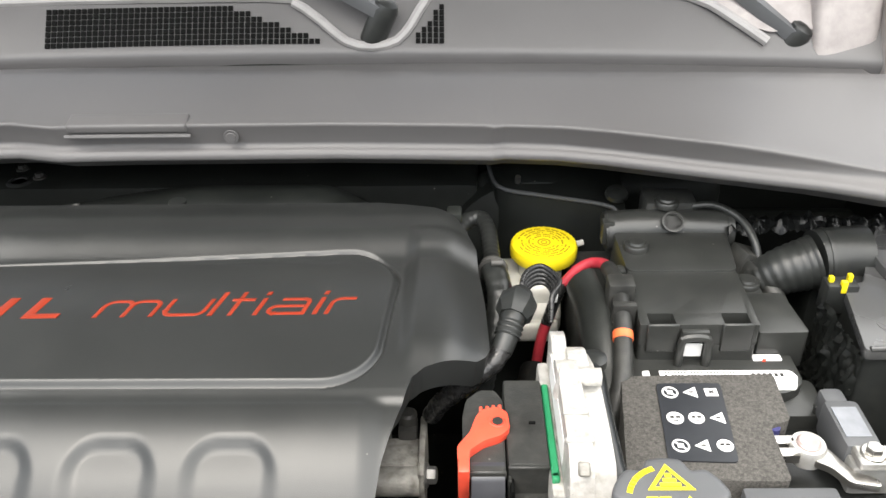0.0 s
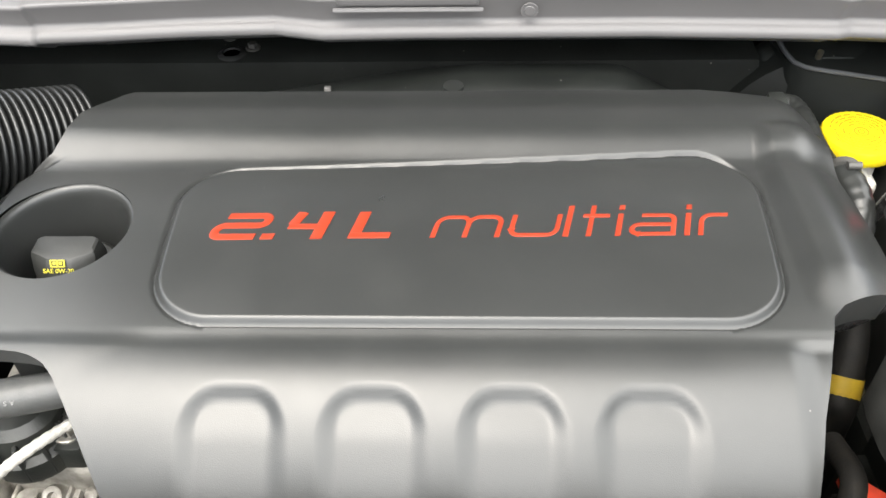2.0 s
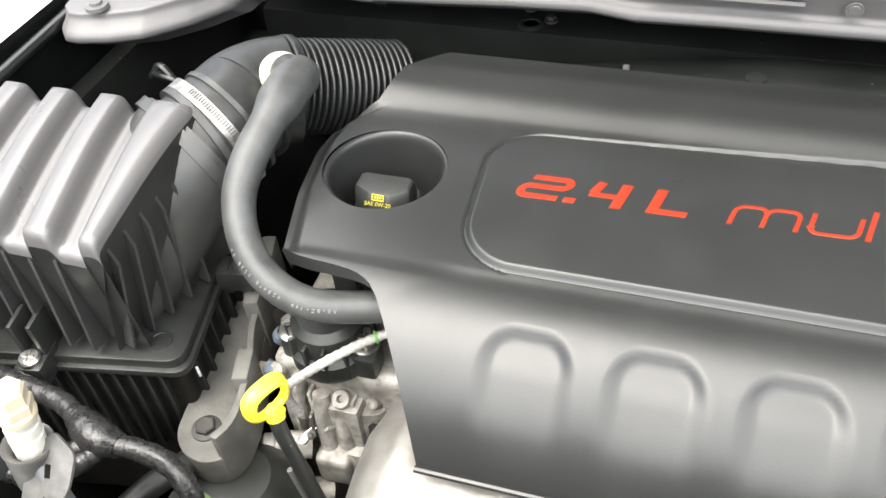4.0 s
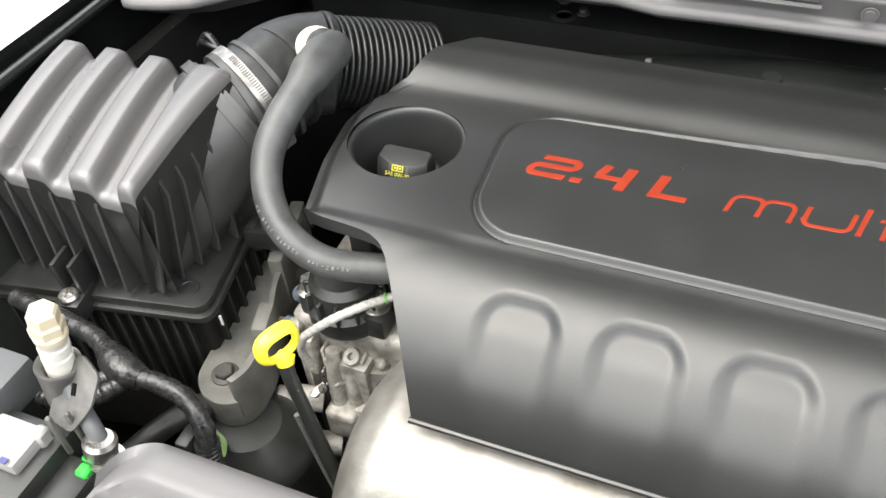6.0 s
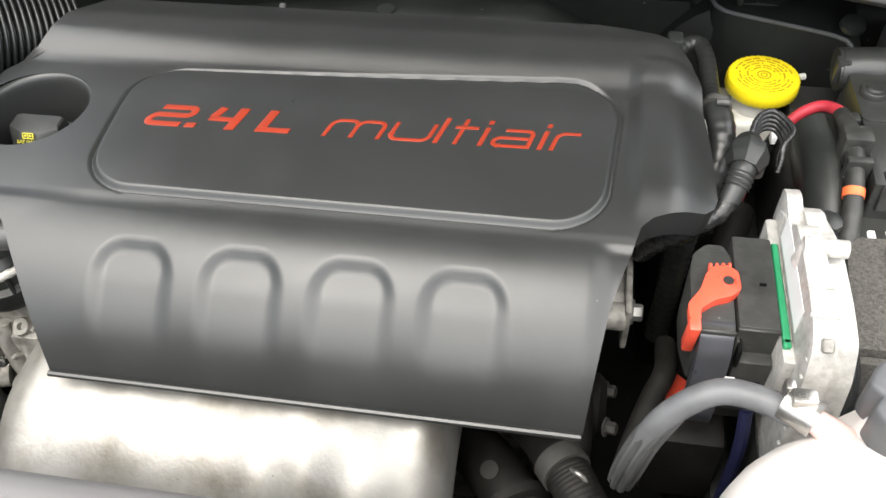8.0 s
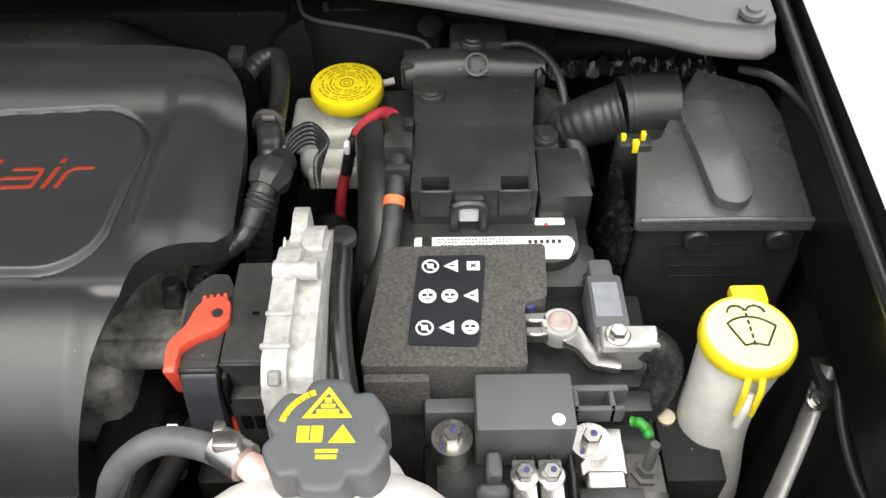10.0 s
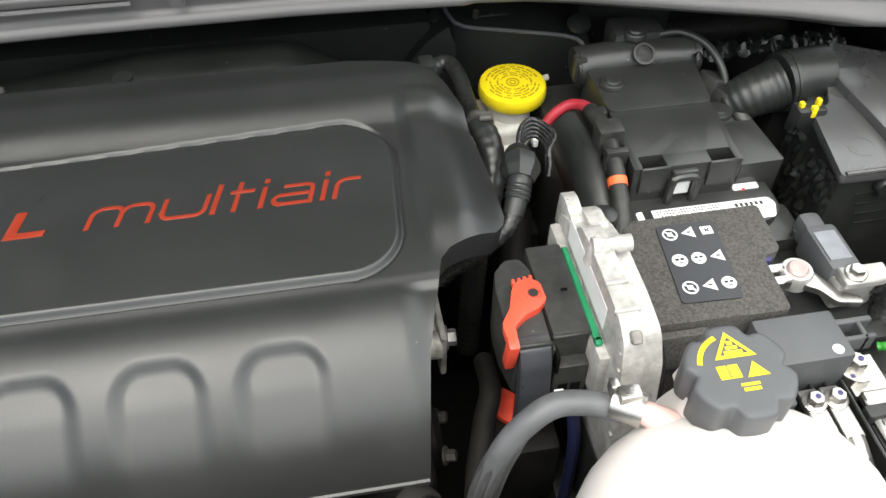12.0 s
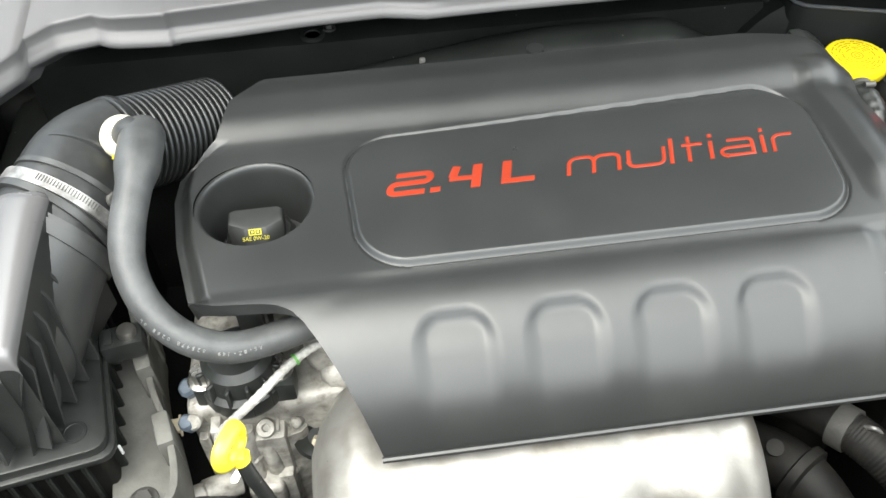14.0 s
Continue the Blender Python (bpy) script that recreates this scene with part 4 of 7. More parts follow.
def lid_row(v, y, drop=0.0, keep=1.0):
    """One line across the lid; drop lowers it and keep shrinks the ridges."""
    row = []
    start = -0.683 - 0.018 * v
    width = 0.0155 + 0.0215 * max(0.0, v)
    for k in (3, 2, 1):
        a = start - PITCH * k
        row += [(a + dx, y, ridge_z(v) - drop - keep * dz) for dx, dz in ((0.0, 0.0170), (0.0006, 0.0110), (0.0012, 0.0050), (0.0022, 0.0018), (0.0042, 0.0004), (0.010, 0.0), (0.0170, 0.0003), (0.0196, 0.0014),
                                                                          (0.0214, 0.0042), (0.0232, 0.0100), (0.0248, 0.0150), (0.0266, 0.0168), (0.0330, 0.0164), (0.0440, 0.0168))]
    row += [(start + dx * width, y, ridge_z(v) - drop - keep * dz) for dx, dz in ((0.0, 0.0170), (0.03, 0.0105), (0.07, 0.0045), (0.14, 0.0014), (0.30, 0.0), (0.60, 0.0), (0.80, 0.0010), (0.91, 0.0032), (0.97, 0.0065), (1.0, 0.0105))]
    return row


top_rows = [lid_row(-0.03, 0.3770, 0.0150, 0.75), lid_row(-0.02, 0.3774, 0.0085, 0.88), lid_row(0.0, 0.3788, 0.0042, 0.95), lid_row(0.01, 0.3815, 0.0014, 0.99)]
top_rows += [lid_row(k / 18, 0.386 + 0.128 * k / 18) for k in range(19)]
top_rows += [lid_row(1.0, 0.518, 0.0035), lid_row(1.0, 0.520, 0.0110)]
front = [[(x + 0.012 * (x + 0.83) / 0.16 * -1, 0.392, 0.822) for x, y, z in top_rows[0]]]
back = [[(x, 0.526, 0.822) for x, y, z in top_rows[-1]]]
# lid walls take darker materials than the top, as painted shade
part("lid_front", grid_mesh(front + top_rows[:1]), FADED, airbox, "front wall of the lid, shade put into its colour", sharp=30)
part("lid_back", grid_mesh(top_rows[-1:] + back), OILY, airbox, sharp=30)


def wall_foot(y):
    """The x of the foot of the lid's inner side wall."""
    return -0.700 + 0.026 * (y - 0.385) / 0.085


right_edge = [row[-1] for row in top_rows]
part("lid_side", grid_mesh([[(wall_foot(y), y + 0.006, 0.822) for _, y, _ in right_edge], [(x * 0.45 + wall_foot(y) * 0.55 + 0.004, y + 0.003, 0.895) for x, y, _ in right_edge], right_edge]), FADED, airbox, "side wall of the lid, shade put into its colour")
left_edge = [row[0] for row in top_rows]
part("lid_side", grid_mesh([[(-0.838, y, 0.822) for _, y, _ in left_edge], left_edge]), OILY, airbox, "side wall of the lid, shade put into its colour")
bm = grid_mesh(top_rows)
bmesh.ops.recalc_face_normals(bm, faces=bm.faces)
# same plastic as the walls, with skylight put into its colour
part("lid_top", bm, SATIN_SKYLIT, airbox, "lid top with four wide sloping ridges, lightened by painted sky sheen", sharp=70)


def fin(p0, p1, p2, p3, thick):
    """A thin curved stiffening fin between four corners."""
    a = [Vector(p0), Vector(p1), Vector(p2), Vector(p3)]
    n = (a[1] - a[0]).cross(a[3] - a[0]).normalized() * thick / 2
    bm = bmesh.new()
    f = [bm.verts.new(v + n) for v in a]
    g = [bm.verts.new(v - n) for v in a]
    bm.faces.new(f)
    bm.faces.new(g[::-1])
    for k in range(4):
        bm.faces.new((f[k], g[k], g[(k + 1) % 4], f[(k + 1) % 4]))
    bmesh.ops.recalc_face_normals(bm, faces=bm.faces)
    return bm


for k in range(6):
    x = -0.822 + 0.0225 * k
    part("fin", fin((x, 0.384, 0.938), (x, 0.3772, 0.926), (x - 0.008, 0.3745, 0.828), (x - 0.008, 0.394, 0.824), 0.0026), NECK_BLACK, airbox)
for k in range(5):
    y = 0.390 + 0.0195 * k
    edge = -0.668 + 0.004 * (y - 0.386) / 0.128
    part("fin", fin((edge - 0.006, y, 0.950), (edge + 0.002, y - 0.001, 0.922), (wall_foot(y) + 0.012, y - 0.005, 0.828), (wall_foot(y) - 0.006, y + 0.002, 0.824), 0.0026), NECK_BLACK, airbox)
part("screw_tab", ab(merged(box(-0.128, -0.104, -0.020, 0.012, 0.806, 0.828, 0.004), box(-0.126, -0.122, -0.004, 0.02, 0.82, 0.86, 0.001), box(-0.110, -0.106, -0.004, 0.02, 0.82, 0.86, 0.001))), BLACK, airbox)
part("screw", ab(merged(lathe([(0.0088, 0), (0.009, 0.003), (0.0075, 0.005), (0, 0.0055)], (-0.116, -0.010, 0.828), (0, 0, 1), 20),
                        box(-0.121, -0.111, -0.0108, -0.0092, 0.833, 0.8345, 0), box(-0.1168, -0.1152, -0.015, -0.005, 0.833, 0.8345, 0))), ZINC, airbox)
part("screw_tab", ab(merged(box(0.0, 0.036, 0.088, 0.112, 0.806, 0.828, 0.005), box(0.004, 0.012, 0.092, 0.108, 0.80, 0.83, 0.002))), BLACK, airbox)
part("screw", ab(lathe([(0.008, 0), (0.008, 0.004), (0.007, 0.006), (0, 0.0065)], (0.024, 0.100, 0.828), (0, 0, 1), 18)), ZINC, airbox)
part("white_tick", ab(box(0.004, 0.0062, 0.010, 0.012, 0.790, 0.802, 0.0005, 1)), WHITE, airbox, "small white tag on the tray corner")
part("latch_pad", ab(lathe([(0.010, 0), (0.0095, 0.001), (0.0075, 0.0012), (0.007, 0.0006), (0, 0.0006)], (-0.022, 0.020, 0.822), (0, 0, 1), 24)), BLACK, airbox)

intake = thing("intake_hose", (-0.66, 0.56, 0.85), "black rubber intake elbow with a corrugated hose end", "hose")
part("neck", tube([(-0.738, 0.428, 0.833), (-0.716, 0.468, 0.866), (-0.702, 0.494, 0.893), (-0.690, 0.515, 0.909), (-0.682, 0.529, 0.915)], 0.056, 36, 0.006, taper=lambda t: 0.86 + 0.10 * float(smooth(0.0, 0.5, t))), NECK_BLACK, intake, "tapered plastic outlet of the filter box")
for a, b, r in (((-0.689, 0.519, 0.911), (-0.684, 0.527, 0.914), 0.0575), ((-0.681, 0.532, 0.916), (-0.678, 0.537, 0.917), 0.0520), ((-0.667, 0.556, 0.922), (-0.665, 0.560, 0.923), 0.0500)):
    part("lip_ring", tube([a, b], r, 40, 0.003), NECK_BLACK, intake)
part("elbow", tube([(-0.686, 0.522, 0.914), (-0.670, 0.550, 0.922), (-0.664, 0.580, 0.924), (-0.655, 0.602, 0.921), (-0.638, 0.617, 0.918)], 0.0465, 40, 0.005), RUBBER, intake)
clamp = part("hose_clamp", tube([(-0.6757, 0.5410, 0.9178), (-0.6707, 0.5497, 0.9204)], 0.0523, 56, 0.002), CLAMP_STEEL, intake, "slotted steel worm-drive hose clamp")
axis = Vector((0.0070, 0.0125, 0.0035)).normalized()
e1 = axis.cross(Vector((0, 0, 1))).normalized()
e2 = e1.cross(axis)
slot_bits = []
for k in range(22):
    a = radians(28 + 2.6 * k)
    at = Vector((-0.6730, 0.5458, 0.9192)) + (e1 * math.cos(a) + e2 * math.sin(a)) * 0.0525
    rot = Matrix((axis, (-e1 * math.sin(a) + e2 * math.cos(a)), (e1 * math.cos(a) + e2 * math.sin(a)))).transposed().to_4x4()
    slot_bits.append(box(-0.0026, 0.0026, -0.0004, 0.0004, -0.0008, 0.0003, 0, turn=Matrix.Translation(at) @ rot))
tagged(part("clamp_slots", merged(*slot_bits), IRON, clamp, "dark stamped slots"), kind="stuff")
part("clamp_screw", merged(lathe([(0.0055, -0.012), (0.0065, 0.004), (0.005, 0.006), (0, 0.006)], (-0.628, 0.534, 0.936), (0.5, -0.6, 0.5), 14), box(-0.635, -0.625, 0.530, 0.538, 0.928, 0.936, 0.002)), IRON, clamp)
part("rear_ring", tube([(-0.660, 0.575, 0.924), (-0.659, 0.578, 0.924)], 0.0480, 40, 0.002), RUBBER, intake)
BELLOWS_AXIS = Vector((0.68, 0.66, -0.34)).normalized()
rib_profile = [(0.0440, -0.004), (0.0450, -0.003), (0.0450, 0.003), (0.0440, 0.004)]
for k in range(17):
    rib_profile += [(0.0352, 0.0044 + 0.0060 * k), (0.0352, 0.0058 + 0.0060 * k), (0.0410, 0.0066 + 0.0060 * k), (0.0421, 0.0074 + 0.0060 * k), (0.0424, 0.0084 + 0.0060 * k), (0.0421, 0.0094 + 0.0060 * k), (0.0410, 0.0101 + 0.0060 * k)]
part("bellows", lathe(rib_profile, (-0.640, 0.615, 0.921), BELLOWS_AXIS, 64), BELLOWS, intake, "finely ribbed rubber bellows", sharp=50)
part("clip_tab", merged(box(-0.768, -0.738, 0.598, 0.604, 0.924, 0.930, 0.002, 1, about(-0.75, 0.60, 0.927, 0, 0, -15)), tube([(-0.775, 0.612, 0.918), (-0.757, 0.606, 0.935), (-0.74, 0.600, 0.922)], 0.0035, 8, 0.004)), BLACK_PAINT, intake)
SPIGOT = Vector((0.35, -0.50, 0.78)).normalized()
spigot = part("spigot", lathe([(0.014, -0.020), (0.0100, -0.004), (0.0098, 0.006), (0, 0.0065)], (-0.618, 0.577, 0.961), SPIGOT, 24), RUBBER, intake)
part("ring", lathe([(0.0105, -0.003), (0.0170, -0.004), (0.0180, 0.0), (0.0177, 0.006), (0.0163, 0.008), (0.0105, 0.0075)], (-0.618, 0.577, 0.961), SPIGOT, 40), CREAM, spigot, "cream locking ring")
part("ring_tab", tube([Vector((-0.618, 0.577, 0.961)) + SPIGOT * 0.0022 + (SPIGOT.cross(Vector((1, 0, 0))).normalized() * math.cos(a) + SPIGOT.cross(SPIGOT.cross(Vector((1, 0, 0)))).normalized() * math.sin(a)) * 0.0168 for a in [radians(150 + 12 * k) for k in range(8)]], 0.0036, 8, straight=True), YELLOW, spigot, "yellow locking tab")
part("elbow_cap", tube([(-0.616, 0.576, 0.963), (-0.609, 0.573, 0.971), (-0.602, 0.568, 0.970)], 0.0115, 20, 0.003), RUBBER, spigot)

breather = thing("breather_hose", (-0.55, 0.43, 0.85), "black rubber breather hose with white printed marks", "hose")
part("hose", tube([(-0.602, 0.584, 0.962), (-0.601, 0.556, 0.966), (-0.604, 0.522, 0.959), (-0.610, 0.492, 0.944), (-0.610, 0.466, 0.927), (-0.598, 0.442, 0.907), (-0.575, 0.426, 0.889),
                   (-0.545, 0.423, 0.875), (-0.51, 0.434, 0.868), (-0.47, 0.45, 0.866)], 0.0135, 24, 0.005, taper=lambda t: 1.0 + 0.30 * float(smooth(0.22, 0.14, t)) * float(smooth(0.0, 0.03, t)) - 0.09 * float(smooth(0.30, 0.50, t))), HOSE_BLACK, breather)
print_line = spline([(-0.522, 0.417, 0.8785), (-0.545, 0.4120, 0.882), (-0.575, 0.4145, 0.8955), (-0.602, 0.4315, 0.909), (-0.6185, 0.455, 0.926), (-0.620, 0.480, 0.9435)], 0.0035)
middle_line = spline([(-0.520, 0.430, 0.869), (-0.545, 0.423, 0.875), (-0.575, 0.426, 0.889), (-0.598, 0.442, 0.907), (-0.610, 0.466, 0.927), (-0.610, 0.492, 0.944)], 0.0035)
for k, c in enumerate("AS-BZ-149  62547B 0268 0L"):
    if c == " " or k + 1 >= len(print_line):
        continue
    centre = min(middle_line, key=lambda q: (q - print_line[k]).length)
    out = (print_line[k] - centre).normalized()
    along = (print_line[k + 1] - print_line[k]).normalized()
    out = (out - along * out.dot(along)).normalized()
    up = out.cross(along)
    at = centre + along * (print_line[k] - centre).dot(along) + out * 0.0125
    lettering(c, 0.0042, PRINT_GREY, breather, Matrix.Translation(at) @ Matrix((along, up, out)).transposed().to_4x4(), name="character", label="pale printed character")

# ---- dipstick and braided lead ----
dip = thing("dipstick", (-0.50, 0.29, 0.62), "pale yellow loop handle of an oil dipstick in a black tube", "dipstick")
loop = []
for k in range(33):
    c, s = math.cos(2 * math.pi * k / 32), math.sin(2 * math.pi * k / 32)
    c, s = math.copysign(abs(c) ** 0.72, c), math.copysign(abs(s) ** 0.72, s)
    loop.append((-0.5445 + 0.0062 * c, 0.3450 + 0.0136 * c, 0.8645 + 0.0128 * s))
part("handle", merged(tube(loop, 0.0031, 14, straight=True, flat=1.9), tube([(-0.541, 0.343, 0.853), (-0.5395, 0.341, 0.848)], 0.0070, 14, 0.01, taper=lambda t: 1.15 - 0.2 * t),
                      box(-0.547, -0.536, 0.338, 0.348, 0.848, 0.857, 0.003)), YELLOW_GLOSS, dip)
part("tube", tube([(-0.5395, 0.341, 0.849), (-0.537, 0.338, 0.838), (-0.527, 0.334, 0.79), (-0.510, 0.325, 0.735), (-0.490, 0.312, 0.68), (-0.475, 0.30, 0.60)], 0.0056, 14, 0.01), BLACK, dip)
part("tube_sheath", tube([(-0.540, 0.336, 0.790), (-0.528, 0.331, 0.745), (-0.512, 0.324, 0.70), (-0.50, 0.318, 0.66)], 0.0026, 8, 0.01), IRON_PALE, dip)
part("stem_mark", box(-0.544, -0.539, 0.3362, 0.3385, 0.851, 0.8535, 0.0005, 1), DARK_INK, dip)
lead = alone("braided_lead", merged(tube([(-0.462, 0.446, 0.846), (-0.485, 0.442, 0.840), (-0.5035, 0.434, 0.8345), (-0.518, 0.418, 0.836), (-0.533, 0.403, 0.834), (-0.552, 0.398, 0.818), (-0.568, 0.399, 0.798), (-0.575, 0.402, 0.775), (-0.572, 0.406, 0.75)], 0.0037, 12, 0.003, ribs=0.0005, pitch=0.007)),
             BRAID, "silvery white sleeved sensor lead over the timing cover", "cable")
alone("cable_tie", lathe([(0.004, -0.0010), (0.0053, -0.0010), (0.0053, 0.0010), (0.004, 0.0010)], (-0.5030, 0.4345, 0.8347), (-0.8, -0.5, -0.1), 16), LEAF_TIE, "thin green tie round the braided lead", "cable tie")

# ---- engine mount ----
mount = thing("engine_mount", (-0.62, 0.36, 0.46), "dusty cast engine mount bracket on a black pillar", "bracket")
part("pillar", lathe([(0.060, 0), (0.060, 0.20), (0.0565, 0.222), (0.0575, 0.226), (0.0575, 0.232), (0.052, 0.240), (0.030, 0.262), (0, 0.264)], (-0.612, 0.350, 0.46), (0, 0, 1), 40), OILY, mount, "smooth dark rubber mount body")
PAD_LINE = [(-0.664, 0.380), (-0.660, 0.358), (-0.645, 0.343), (-0.626, 0.339), (-0.609, 0.347), (-0.603, 0.364), (-0.606, 0.390), (-0.616, 0.425), (-0.630, 0.460), (-0.638, 0.500), (-0.640, 0.530)]
part("bracket", prism(rounded(PAD_LINE + [(-0.682, 0.530), (-0.676, 0.480), (-0.668, 0.425)], 0.012, 4), 0.724, 0.757, 0.004), MOUNT_GREY, mount, sharp=60)
wall_line = spline([(x, y, 0) for x, y in PAD_LINE[4:]], 0.006)
outer = [(p.x, p.y) for p in wall_line]
inner = [(p.x - 0.0065, p.y + 0.0015) for p in wall_line]
part("side_wall", prism(outer + inner[::-1], 0.735, 0.786, 0.0015), MOUNT_GREY, mount, "raised dusty rim of the bracket")
for y0, y1, x, z in ((0.400, 0.432, -0.611, 0.792), (0.470, 0.505, -0.634, 0.800), (0.515, 0.545, -0.640, 0.808)):
    part("gusset", box(x - 0.010, x + 0.004, y0, y1, 0.74, z, 0.003, 2, about(x, y0, z, 0, 0, 16)), MOUNT_GREY, mount)
bolt(mount, (-0.637, 0.369, 0.757), 0.0085, (0, 0, 1), 0.007, IRON)

# ---- front: shroud, charging port, harness ----
shroud = thing("radiator_shroud", (-0.25, 0.13, 0.86), "satin black moulded radiator top shroud", "shroud")
rows = []
for i in range(181):
    x = -0.545 + 0.60 * i / 180
    edge_l = float(smooth(-0.545, -0.515, x))
    row = [(x, 0.214, 0.86), (x, 0.215, 0.938), (x, 0.212, 0.945), (x, 0.206, 0.9485 - 0.01 * (1 - edge_l))]
    for j in range(60):
        y = 0.200 - 0.003 * j
        z = 0.949 - 0.010 * (1 - edge_l)
        for a, b in ((-0.60, -0.439), (-0.393, -0.27), (-0.225, -0.07)):
            inset = float(smooth(a, a + 0.008, x) * smooth(b, b - 0.008, x) * smooth(0.190, 0.182, y))
            z -= 0.010 * inset
        row.append((x, y, z))
    row.append((x, 0.02, 0.86))
    off = max(0.0, -0.517 - x)
    pull = 0.028 - math.sqrt(max(0.0, 0.028 ** 2 - off ** 2))
    rows.append([(px, py - pull * float(smooth(0.10, 0.20, py)), pz) for px, py, pz in row])
bm = grid_mesh(rows)
bmesh.ops.recalc_face_normals(bm, faces=bm.faces)
bmesh.ops.solidify(bm, geom=bm.faces[:], thickness=0.0025)
part("panel", bm, SHROUD, shroud)
for x in (-0.465, -0.27, -0.08):
    part("push_rivet", lathe([(0, 0.004), (0.005, 0.004), (0.006, 0.002), (0.009, 0.0015), (0.0095, 0)], (x, 0.05, 0.939), (0, 0, 1), 20), BLACK, shroud)

port = thing("service_valve", (-0.62, 0.255, 0.84), "air conditioning service valve with a beige screw cap", "valve")
part("cap", merged(lathe([(0.0112, 0.0), (0.0114, 0.007), (0.0102, 0.009), (0.0100, 0.017), (0.0084, 0.0195), (0, 0.020)], (-0.6400, 0.2555, 0.946), (0.13, 0.08, 1), 6),
                   lathe([(0.0106, -0.004), (0.0110, 0.0), (0.0100, 0.002)], (-0.6400, 0.2555, 0.944), (0.13, 0.08, 1), 24)), BEIGE, port, "beige hexagonal cap", sharp=15)
part("collar", lathe([(0.0095, -0.020), (0.0100, -0.004), (0.0092, -0.003), (0.0092, 0.000), (0.0100, 0.001), (0.0100, 0.006), (0.0092, 0.007), (0.0092, 0.010), (0.0098, 0.011), (0.0098, 0.015), (0.0080, 0.016)], (-0.6425, 0.254, 0.927), (0.13, 0.08, 1), 28), NECK, port, "white printed collar")
part("sleeve", lathe([(0.009, -0.034), (0.0140, -0.034), (0.0146, -0.003), (0.0152, 0.0), (0.0146, 0.0013), (0.0132, 0.0008), (0.0100, -0.004), (0.0090, -0.010)], (-0.645, 0.2520, 0.914), (0.13, 0.08, 1), 32), IRON_GREY, port, "dull steel cup round the valve")
plate = prism(rounded([(-0.648, 0.222), (-0.645, 0.250), (-0.627, 0.268), (-0.609, 0.256), (-0.612, 0.234), (-0.626, 0.216)], 0.005), 0.902, 0.9042, 0.0004)
bmesh.ops.transform(plate, matrix=about(-0.628, 0.243, 0.903, 42, -10, 0), verts=plate.verts)
stay_plate = part("bracket", merged(plate, box(-0.634, -0.630, 0.218, 0.222, 0.862, 0.903, 0.001, 1), box(-0.626, -0.623, 0.226, 0.230, 0.845, 0.901, 0.001, 1)), IRON_GREY, port, "thin bent metal bracket")
part("slot", box(-0.6305, -0.6265, 0.240, 0.248, 0.9036, 0.9046, 0, turn=about(-0.628, 0.243, 0.903, 42, -10, 0)), HOLE, stay_plate)
part("pipe", tube([(-0.640, 0.250, 0.905), (-0.628, 0.240, 0.892), (-0.611, 0.230, 0.875), (-0.608, 0.225, 0.84), (-0.606, 0.224, 0.80)], 0.0062, 14, 0.005), GREY, port)
part("pipe_nut", merged(lathe([(0.008, -0.010), (0.0108, -0.008), (0.0112, 0.003), (0.009, 0.006)], (-0.610, 0.228, 0.872), (0.15, 0.2, 1), 24), lathe([(0.0122, -0.003), (0.0122, 0.002)], (-0.609, 0.226, 0.857), (0.1, 0.1, 1), 24)), ZINC, port)

module = thing("front_module", (-0.68, 0.22, 0.80), "black plastic module with a pale connector on the radiator support", "module")
part("housing", merged(box(-0.76, -0.635, 0.16, 0.232, 0.80, 0.872, 0.006, 2), box(-0.66, -0.61, 0.150, 0.222, 0.80, 0.858, 0.006, 2)), BLACK, module)
part("connector", merged(box(-0.684, -0.646, 0.190, 0.222, 0.870, 0.882, 0.003, 2), box(-0.652, -0.643, 0.212, 0.223, 0.868, 0.884, 0.002, 1)), GREY_PALE, module, "off-white plastic connector")
part("mark", box(-0.656, -0.650, 0.190, 0.194, 0.8838, 0.8846, 0), BLUE, module)
part("plug", merged(box(-0.72, -0.688, 0.218, 0.262, 0.860, 0.892, 0.005, 2)), GREY, module)
part("clip", merged(box(-0.628, -0.608, 0.214, 0.226, 0.845, 0.857, 0.003, 2), box(-0.622, -0.612, 0.208, 0.218, 0.852, 0.862, 0.002, 1)), LIME, module, "bright green clip")
part("stay", merged(box(-0.80, -0.60, 0.05, 0.24, 0.78, 0.806, 0.006)), DUSTY, module)

loom = thing("wiring_loom", (-0.63, 0.30, 0.78), "black taped wiring loom with a branching joint", "wiring")
part("main_run", tube([(-0.80, 0.335, 0.835), (-0.745, 0.329, 0.834), (-0.706, 0.322, 0.834), (-0.682, 0.310, 0.834), (-0.660, 0.303, 0.831), (-0.634, 0.304, 0.829), (-0.608, 0.301, 0.824), (-0.592, 0.292, 0.808), (-0.590, 0.284, 0.78), (-0.592, 0.280, 0.70)],
                      0.0080, 16, 0.003, ribs=0.0006, pitch=0.014), TAPE, loom)
part("joint", tube([(-0.690, 0.315, 0.834), (-0.668, 0.305, 0.832), (-0.648, 0.303, 0.830)], 0.0115, 16, 0.003, ribs=0.0008, pitch=0.012, taper=lambda t: 0.8 + 0.4 * math.sin(math.pi * t)), TAPE, loom)
part("branch", tube([(-0.664, 0.303, 0.832), (-0.680, 0.292, 0.829), (-0.70, 0.284, 0.826), (-0.73, 0.286, 0.822)], 0.0070, 14, 0.003, ribs=0.0010, pitch=0.008), TAPE, loom)
part("branch", tube([(-0.660, 0.299, 0.829), (-0.676, 0.281, 0.824), (-0.695, 0.270, 0.820), (-0.725, 0.270, 0.815)], 0.0070, 14, 0.003, ribs=0.0010, pitch=0.008), TAPE, loom)
